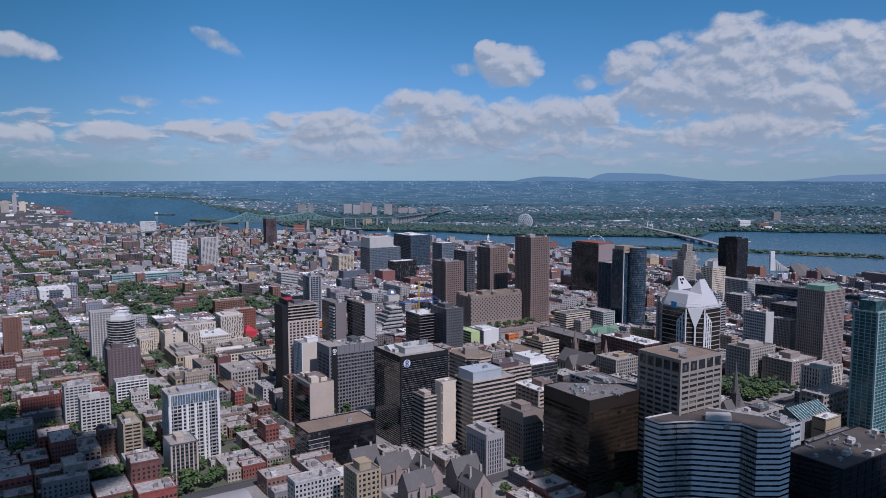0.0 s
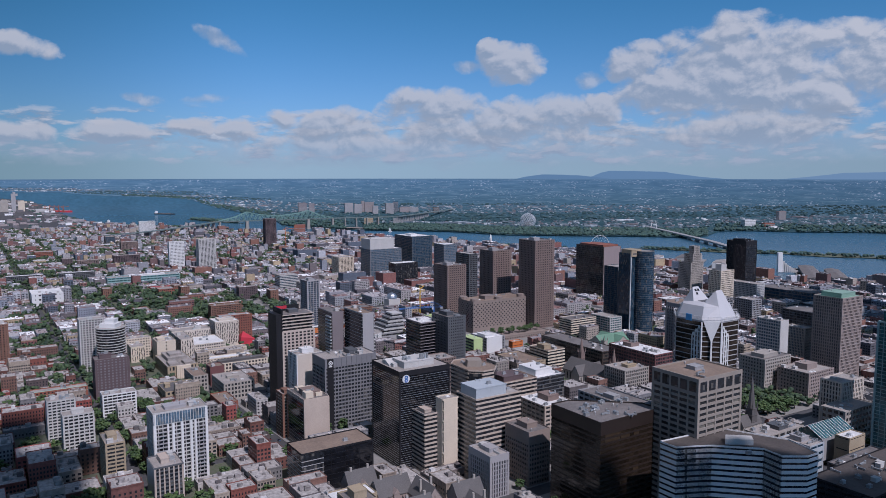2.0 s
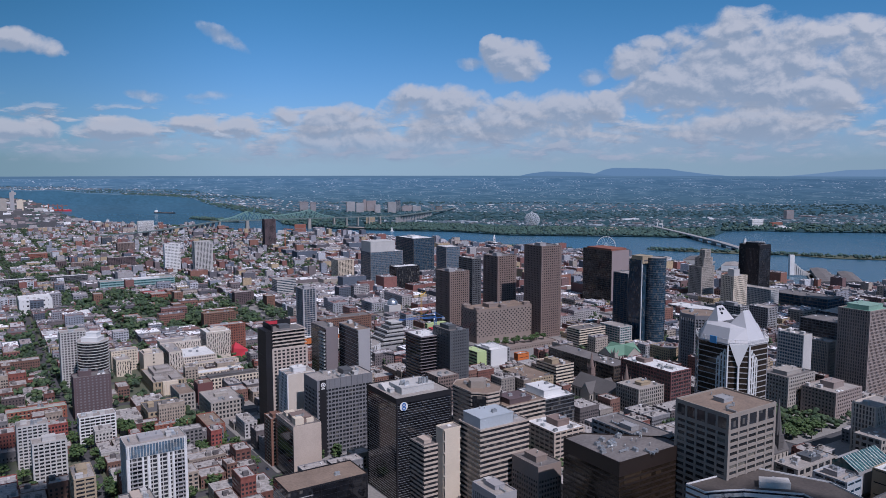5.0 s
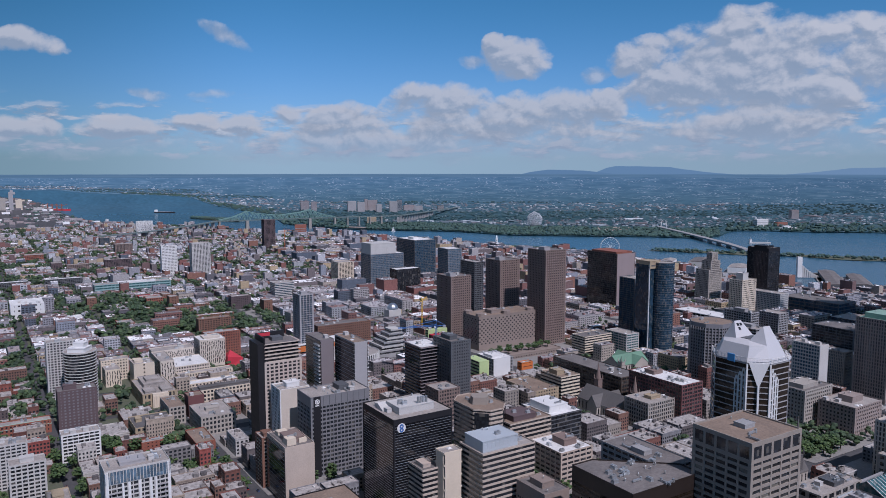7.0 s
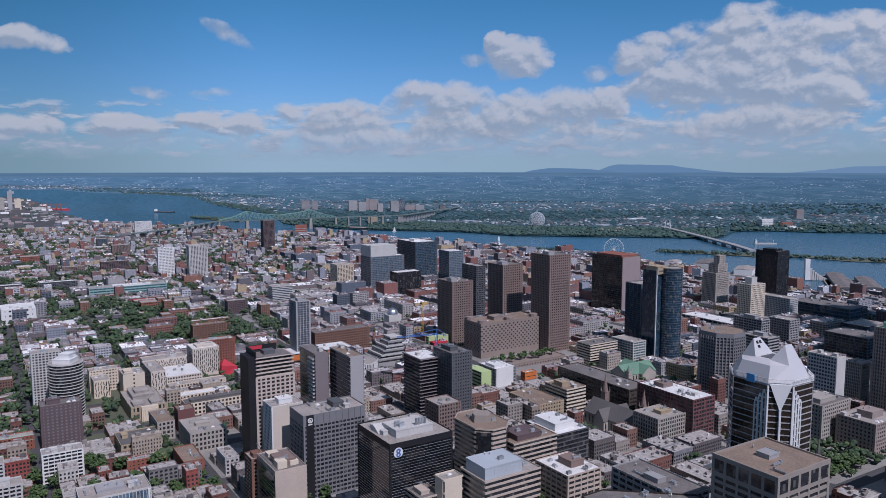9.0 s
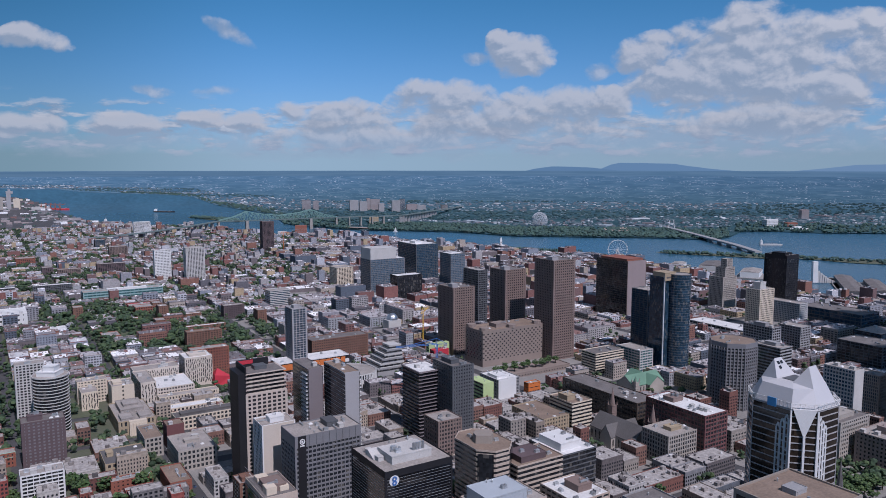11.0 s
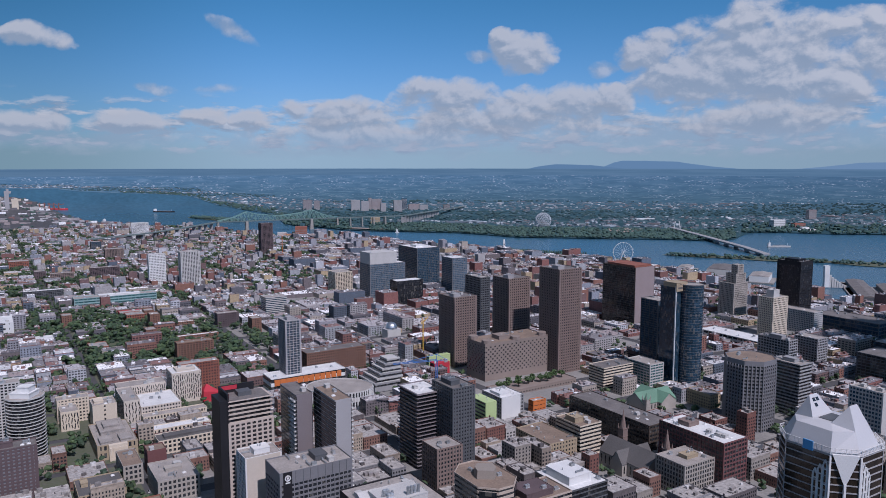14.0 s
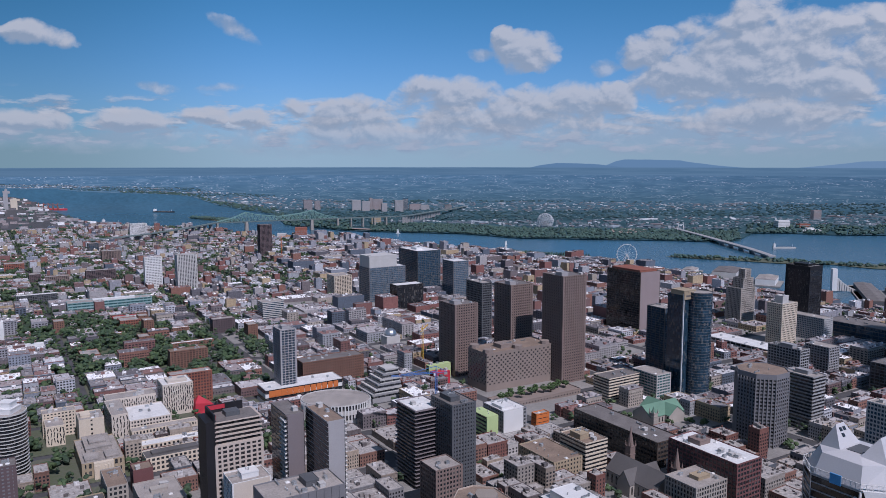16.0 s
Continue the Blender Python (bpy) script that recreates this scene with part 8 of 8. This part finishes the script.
for _ in range(7000):                        # the plain
    a = rb.uniform(-40, 42)
    near = lerp_table(a, FAR_BANK)
    r = max(near, 3300) + 380 + rb.random() ** 1.2 * 2600
    x, y = at_polar(a, r)
    if noise.noise((x * 0.0007, y * 0.0016, 0.3)) > 0.02:
        wood(a, r, rb.uniform(7, 12), -2.0, 0.5)
# leaf colours with the blue of the haze painted in
HAZED_PLAIN_WOODS = palette("hazed_plain_woods", [(0.032, 0.074, 0.084), (0.040, 0.084, 0.094), (0.028, 0.068, 0.080), (0.048, 0.094, 0.098)], rough=0.9, fine=0.02, vary=0.2)
tagged(new("distant_woods", woods.mesh("woods", HAZED_PLAIN_WOODS)), "belts of trees across the far plain, tinted blue-green by haze", "woods", kind="stuff")
# wall colours shifted to blue, standing in for haze
HAZED_SUBURB = palette("hazed_suburb_walls", [(0.16, 0.19, 0.22), (0.12, 0.15, 0.18), (0.26, 0.30, 0.34), (0.10, 0.13, 0.16), (0.17, 0.15, 0.16), (0.52, 0.55, 0.58), (0.13, 0.17, 0.19)], rough=0.9, fine=0.02, vary=0.2)
suburb = MB()


def flat_box(x, y, w, d, h, turn, mb=suburb, z=2.0):
    c, s = math.cos(turn), math.sin(turn)
    q = []
    for zz in (z, z + h):
        for px, py in ((-w, -d), (w, -d), (w, d), (-w, d)):
            q.append(far((x + (px * c - py * s) / 2, y + (px * s + py * c) / 2, zz)))
    mb.solid(q, [(4, 5, 6, 7), (0, 1, 5, 4), (1, 2, 6, 5), (2, 3, 7, 6), (3, 0, 4, 7)])


for _ in range(5200):
    a = rb.uniform(-36, 38)
    near = lerp_table(a, FAR_BANK)
    r = near + 550 + rb.random() ** 1.3 * 2400
    x, y = at_polar(a, r)
    if noise.noise((x * 0.0007, y * 0.0016, 0.3)) < 0.04:
        big = rb.random() < 0.025
        k = 1 + r / 14000
        if big:
            flat_box(x, y, rb.uniform(40, 120), rb.uniform(25, 45), rb.uniform(5, 8), rb.uniform(0, 3))
        else:
            flat_box(x, y, rb.uniform(7, 14) * k, rb.uniform(7, 11) * k, rb.uniform(3, 5) * k, rb.uniform(0, 3))
tagged(new("suburb", suburb.mesh("suburb", HAZED_SUBURB)), "far pale suburb houses and sheds across the river, tinted by haze", "houses", kind="stuff")

# tall flats across the river
for x, y, w, h, wall in ((-638, 4948, 55, 70, "lgrey"), (-578, 4949, 48, 63, "lgrey"), (-561, 5079, 19, 79, "mauve2"), (-518, 5079, 62, 72, "mauve2"), (-456, 4888, 33, 54, "lgrey"), (-364, 4888, 51, 72, "grey"), (-337, 5081, 30, 75, "gblue"), (-273, 5081, 75, 38, "mauve2"), (-212, 5082, 56, 34, "grey"), (-970, 5075, 54, 65, "mauve"), (-908, 5075, 36, 61, "mauve"), (-60, 5000, 40, 40, "slate"), (1919, 4276, 49, 52, "mauve2")):
    t = thing("apartment_block", "far high-rise apartment block across the river", "apartment block", pose(0, 0, 0))
    mb = MB()
    flat_box(x, y, w, 24, h, 0.3, mb)
    part("wall", mb, M[wall], t)
    mb = MB()
    for k in range(int(h / 6)):
        flat_box(x, y, w + 1.2, 25.2, 2.4, 0.3, mb, 4 + 6 * k)
    part("balcony_band", mb, M["grey"], t, kind="stuff")

# ---------------------------------------------------------------- landmarks by the water
# lattice sphere on the island
px, py = 412.0, 3722.0
ball = thing("lattice_sphere", "huge pale lattice sphere on the wooded island", "dome", pose(0, 0, 0))
_b = bmesh.new()
bmesh.ops.create_icosphere(_b, subdivisions=3, radius=38.0)
mb = MB()
for e in _b.edges:
    a, b = (v.co + Vector((px, py, 34)) for v in e.verts)
    mb.beam(a, b, 1.1)
_b.free()
part("lattice", mb, mat("pale_lattice", (0.5, 0.53, 0.57), vary=0.1), ball, fn=far)
mb = MB()
for k in range(4):
    mb.box(px - 20 + 5 * k, py - 14, 4 + 9 * k, px + 18 - 3 * k, py + 14, 9 + 9 * k)
part("inner_floors", mb, M["grey"], ball, fn=far)

# slender clock tower
clock = thing("clock_tower", "slender white stone clock tower on the quay", "tower", pose(165, 2700, 3.0))
mb = MB()
mb.prism([(-7, -7), (7, -7), (7, 7), (-7, 7)], -1, 6)
mb.prism([(-4, -4), (4, -4), (4, 4), (-4, 4)], 6, 34, scale_top=0.8)
part("shaft", mb, M["white"], clock)
mb = MB()
mb.prism([(-3.6, -3.6), (3.6, -3.6), (3.6, 3.6), (-3.6, 3.6)], 34, 38)
mb.prism([(-2.4, -2.4), (2.4, -2.4), (2.4, 2.4), (-2.4, 2.4)], 38, 43)
mb.prism([(-2.4, -2.4), (2.4, -2.4), (2.4, 2.4), (-2.4, 2.4)], 43, 48, scale_top=0.1)
part("lantern", mb, M["white"], clock)
mb = MB()
mb.prism([(2.0 * math.cos(k * math.pi / 6), 2.0 * math.sin(k * math.pi / 6)) for k in range(12)], 0, 0.2)
dial = part("dial", mb, M["slate"], clock)
dial.location, dial.rotation_euler = (0, -3.3, 30), (radians(90), 0, 0)

# big wheel
wheel = thing("ferris_wheel", "white observation wheel standing on the quay", "ferris wheel", pose(506, 2450, 4.0))
mb = MB()
for k in range(40):
    a, b = 2 * math.pi * k / 40, 2 * math.pi * (k + 1) / 40
    for d in (-1.5, 1.5):
        mb.beam((29 * math.cos(a), d, 33 + 29 * math.sin(a)), (29 * math.cos(b), d, 33 + 29 * math.sin(b)), 0.9)
part("rim", mb, M["white"], wheel)
for k in range(20):
    a = 2 * math.pi * k / 20
    mb = MB()
    mb.beam((0, 0, 33), (29 * math.cos(a), 0, 33 + 29 * math.sin(a)), 0.35)
    part("spoke", mb, M["white"], wheel)
    mb = MB()
    mb.box(30.5 * math.cos(a) - 1, -1, 31.5 + 30.5 * math.sin(a), 30.5 * math.cos(a) + 1, 1, 33.5 + 30.5 * math.sin(a))
    part("cabin", mb, M["white"], wheel)
for dx in (-14, 14):
    for dy in (-6, 6):
        mb = MB()
        mb.beam((dx, dy, -1), (0, dy * 0.3, 33), 1.4)
        part("leg", mb, M["white"], wheel)

# slanted white conveyor tower
conv = thing("conveyor_tower", "tall white concrete port tower with a sweeping ramp", "tower", pose(905, 2030, 3.5))
mb = MB()
mb.solid([(-6, -5, -1), (6, -5, -1), (6, 5, -1), (-6, 5, -1), (-7, -5, 52), (5, -5, 52), (5, 5, 52), (-7, 5, 52)], [(4, 5, 6, 7), (0, 1, 5, 4), (1, 2, 6, 5), (2, 3, 7, 6), (3, 0, 4, 7)])
part("shaft", mb, M["white"], conv)
for k in range(9):
    x0 = 6 + 5 * k
    mb = MB()
    hgt = 26 * (1 - k / 9) ** 1.8 + 2.5
    mb.box(x0, -5 - k * 1.5, -1, x0 + 4.6, 4 - k * 1.5, hgt)
    part("ramp_pier", mb, M["offwhite"], conv)


def ship(label, x, y, ln, turn, hull, deck_z=7.0, house_end=-0.42):
    t = thing("ship", label, "ship", pose(0, 0, 0))
    c, s = math.cos(radians(turn)), math.sin(radians(turn))

    def T(p):
        return far((x + p[0] * c - p[1] * s, y + p[0] * s + p[1] * c, p[2]))
    w = ln * 0.065
    out = [(-ln / 2, -w * 0.8), (-ln * 0.46, -w), (ln * 0.36, -w), (ln / 2, 0), (ln * 0.36, w), (-ln * 0.46, w), (-ln / 2, w * 0.8)]
    mb = MB()
    mb.prism(out, -1, deck_z)
    part("hull", mb, M[hull], t, fn=T)
    mb = MB()
    hx = house_end * ln
    mb.box(hx - ln * 0.05, -w * 0.8, deck_z, hx + ln * 0.04, w * 0.8, deck_z + 10)
    mb.box(hx - ln * 0.03, -w * 0.9, deck_z + 10, hx + ln * 0.03, w * 0.9, deck_z + 13)
    part("deckhouse", mb, M["white"], t, fn=T)
    for mx, z0, z1 in ((hx, 13, 20), (ln * 0.35, 0, 10)):
        mb = MB()
        mb.beam((mx, 0, deck_z + z0), (mx, 0, deck_z + z1), 0.6)
        part("mast", mb, M["white"], t, fn=T)
    mb = MB()
    for k in range(6):
        mb.box(-ln * 0.3 + k * ln * 0.1, -w * 0.6, deck_z, -ln * 0.22 + k * ln * 0.1, w * 0.6, deck_z + 1.6)
    part("hatch", mb, M["grey"], t, fn=T, kind="stuff")


ship("dark cargo ship under way on the river", -1828, 4864, 150, -12, "black")
ship("red-hulled freighter moored at the quay", -2064, 4185, 125, -14, "brick")
ship("red-hulled freighter moored beside the sheds", -1736, 3950, 115, -14, "brick")
ship("long red bulk carrier lying at the city quay", -300, 3015, 160, 2, "brick", 8.0)
ship("big red lake freighter moored in the port", -2640, 5115, 200, -20, "red", 12.0)
ship("white and red excursion barge on the channel", 1178, 2935, 85, 0, "offwhite", 4.0)
for x, y, ln in ((-255, 3468, 14),):
    boat = thing("sailing_boat", "white sailing boat on the river", "boat", pose(x, y, 0))
    mb = MB()
    mb.prism([(-9, -2), (6, -2), (10, 0), (6, 2), (-9, 2)], -0.5, 2.0)
    part("hull", mb, M["white"], boat)
    mb = MB()
    mb.solid([(-6, 0, 3), (6, 0, 3), (0, 0, 22), (0, 0.3, 3)], [(0, 1, 2), (0, 2, 3), (1, 3, 2)])
    part("sail", mb, M["white"], boat)

# silos and cranes of the far port
for x, y, w, h, m in ((-2960, 5000, 70, 90, "stone"), (-2921, 5047, 39, 140, "lgrey"), (-2868, 5047, 58, 82, "cream"), (-2700, 4983, 84, 30, "offwhite"), (-2560, 4800, 100, 16, "grey"), (-2420, 4600, 120, 14, "grey"), (-2250, 4300, 120, 12, "offwhite")):
    t = thing("port_silo", "pale grain silo of the river port", "silo", pose(0, 0, 0))
    mb = MB()
    n = max(2, int(w / 15))
    for k in range(n):
        mb.prism(circle(x + (k - n / 2) * 14, y, 7.5, 10), 0, h * 0.8)
    mb.box(x - w / 2, y - 6, h * 0.8, x + w / 2, y + 6, h * 0.92)
    mb.box(x - w / 6, y - 6, h * 0.92, x + w / 8, y + 6, h)
    part("silo_body", mb, M[m], t, fn=far)
for k in range(5):
    t = thing("port_crane", "red dockside crane of the river port", "crane", pose(0, 0, 0))
    x, y = -2760 + 42 * k, 5130 - 20 * k
    mb = MB()
    mb.beam((x - 8, y, 0), (x, y, 34), 3)
    mb.beam((x + 8, y, 0), (x, y, 34), 3)
    mb.beam((x - 14, y, 34), (x + 38, y, 44), 3)
    mb.beam((x, y, 34), (x, y, 50), 2)
    part("frame", mb, M["brick"], t, fn=far)

# blocks by the far water: place, size, material
for nm, lab, x, y, w, d, hh, m in (("brewery_tower", "dark red brick brewery block by the river", -616, 3180, 46, 40, 50, "brick"), ("silo_block", "white works building by the river", -693, 3180, 34, 30, 26, "offwhite"), ("quay_shed", "long red-roofed shed on the quay", -500, 2985, 84, 34, 16, "brick"), ("bridge_house", "pale stone bridge pavilion on the island", -398, 3905, 46, 30, 34, "tan"), ("casino", "white stepped pavilion beyond the channel", 1518, 3754, 58, 40, 36, "white"), ("red_hall", "red panelled hall beyond the channel", 1620, 3760, 54, 30, 20, "brick"), ("white_pavilion", "low white pavilion on the far bank", 1572, 3580, 92, 24, 8, "white"), ("white_pavilion", "small white upper storey of the far pavilion", 1568, 3584, 34, 20, 17, "white")):
    t = thing(nm, lab, "building", pose(0, 0, 0))
    mb = MB()
    flat_box(x, y, w, d, hh, 0.15, mb, 1.0)
    part("wall", mb, M[m], t)
    mb = MB()
    for k in range(max(1, int(hh / 9))):
        flat_box(x, y, w + 0.8, d + 0.8, 1.8, 0.15, mb, 5 + 8 * k)
    part("window_band", mb, M["grey"], t, kind="stuff")
for lab, spots in (("bare tan ground on the wooded island", ((11.3, 3370), (12.3, 3345), (13.7, 3455), (13.75, 3560), (12.4, 3600), (11.3, 3520))), ("sandy beach along the island", ((-8.4, 3500), (-5.2, 3408), (-5.0, 3440), (-8.3, 3560)))):
    mb = MB()
    mb.face([far((*at_polar(a, r), 8.0)) for a, r in spots])
    tagged(new("bare_ground", mb.mesh("bare_ground", mat("tan_earth", (0.30, 0.24, 0.21), vary=0.3, scale=0.01, fine=0.08))), lab, "ground", kind="structure")

# low port and suburb roofs on the near bank, far to the left
port, port_trees = MB(), MB()
for _ in range(1500):
    a = rb.uniform(-36, -16)
    near = lerp_table(a, NEAR_BANK)
    r = rb.uniform(2500, max(2600, min(near - 40, 9500)))
    if r > near - 40:
        continue
    x, y = at_polar(a, r)
    if rb.random() < 0.55:
        flat_box(x, y, rb.uniform(10, 45), rb.uniform(10, 30), rb.uniform(6, 14), 0.576, port, ground_z(x, y) - 1)
    else:
        clump(port_trees, (x, y, ground_z(x, y) + 4), rb.uniform(5, 11), rb, far, 0.7)
for _ in range(900):                         # sheds, stalls and trees along the old port
    a = rb.uniform(-10, 25)
    near = lerp_table(a, NEAR_BANK)
    x, y = at_polar(a, near - rb.uniform(6, 120))
    if rb.random() < 0.45:
        flat_box(x, y, rb.uniform(8, 34), rb.uniform(6, 14), rb.uniform(4, 9), rb.choice((0.35, 0.3, 1.9)), port, 2.0)
    else:
        clump(port_trees, (x, y, 7), rb.uniform(3.5, 6.5), rb, far, 0.9)
for k in range(34):                          # a row of poplars along the quay
    x, y = 179 + 7.39 * k, 2727 + -3.46 * k
    clump(port_trees, (x, y, 11), 4.2, rb, far, 2.0)
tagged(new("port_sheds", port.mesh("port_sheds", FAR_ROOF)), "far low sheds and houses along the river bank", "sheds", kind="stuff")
tagged(new("bank_trees", port_trees.mesh("bank_trees", HAZED_WOODS)), "far trees along the river bank", "trees", kind="stuff")

# quay sheds
for a, r, w, d, h, m in ((27.2, 2064, 12, 260, 2, "offwhite"), (27.55, 2046, 38, 270, 10, "dgrey"), (29.2, 2048, 34, 190, 9, "dgrey"), (19.0, 2260, 60, 120, 14, "offwhite"), (16.6, 2290, 34, 60, 8, "white"), (21.5, 2150, 46, 90, 14, "white")):
    x, y = at_polar(a, r)
    t = thing("quay_shed", "long flat-roofed terminal shed on the pier", "shed", pose(x, y, 3.2, 0, 0, -21 if a > 25 else -28))
    mb = MB()
    mb.box(-w / 2 - 12, -d / 2 - 8, -6, w / 2 + 12, d / 2 + 8, 0)
    part("quay", mb, M["paving"], t)
    mb = MB()
    mb.box(-w / 2, -d / 2, 0, w / 2, d / 2, h)
    part("shed_wall", mb, M[m], t)
    mb = MB()
    for k in range(8):
        y0 = -d / 2 + d * k / 8
        mb.solid([(-w / 2 - 1, y0 + 0.5, h), (w / 2 + 1, y0 + 0.5, h), (w / 2 + 1, y0 + d / 8 - 0.5, h), (-w / 2 - 1, y0 + d / 8 - 0.5, h), (0, y0 + 0.5, h + 3), (0, y0 + d / 8 - 0.5, h + 3)], [(0, 1, 4), (1, 2, 5, 4), (2, 3, 5), (3, 0, 4, 5)])
    part("shed_roof", mb, M["gravel" if m == "white" else "tar"], t, kind="stuff")
print("objects", len(bpy.data.objects))

# ---------------------------------------------------------------- unseen cloud added overhead to shade the nearest streets
CLOUD = mat("cloud_white", (0.85, 0.86, 0.88), rough=1.0, vary=0.1, scale=0.01, fine=0.05, spec=0.0)


def cloud(label, boxes, height=900.0):
    """A ragged heap of cloud above the ground patches that it shades."""
    mb = MB()
    rr = random.Random(4)
    off = SUN_DIR * (height / SUN_DIR.z)
    for x0, x1, y0, y1, n in boxes:
        for _ in range(n):
            x, y = rr.uniform(x0, x1), rr.uniform(y0, y1)
            clump(mb, (x + off.x, y + off.y, height + 35 + rr.uniform(-12, 30)), rr.uniform(18, 42), rr, None, 0.5)
    tagged(new("cloud", mb.mesh("cloud", CLOUD)), label, "cloud", kind="structure")


# out of view; each box is laid over a patch to be shaded
cloud("ragged white cumulus cloud out of view, added to shade the near streets", [(95, 430, 330, 495, 105), (-560, -285, 400, 590, 105), (-520, -345, 590, 640, 40), (-300, -250, 420, 525, 16), (-300, 90, 330, 430, 40), (560, 800, 1100, 1480, 45)])

# planted terrace in front of the brown towers
terrace = thing("terrace", "raised concrete terrace with trees before the hotel", "terrace", pose(60.0, 1092.0, ground_z(60, 1092), 0, 0, 33))
mb = MB()
mb.box(0, 0, -2, 120, 30, 5.0)
mb.ring(0, 0, 120, 30, 5.0, 6.0, 0.3)
part("terrace_wall", mb, M["rose"], terrace)
for k in range(26):
    mb = MB()
    mb.box(3 + 4.5 * k, -0.36, 1.0, 4.6 + 4.5 * k, -0.3, 2.6)
    part("opening", mb, M["gdark"], terrace)
for k in range(12):
    u, v = uv(60.0, 1092.0)
    x, y = xy(u + 8 + 9 * k, v + 15 + rb.uniform(-8, 8))
    t = thing("tree", "leafy green tree in a terrace planter", "tree", pose(x, y, ground_z(60, 1092) + 5.0, 0, 0, 40 * k) @ Matrix.Diagonal((1.25, 1.25, 1.05, 1)), group="terrace trees")
    tm, cm = VARIANTS[k % 4]
    part("trunk", tm, None, t)
    part("crown", cm, None, t)
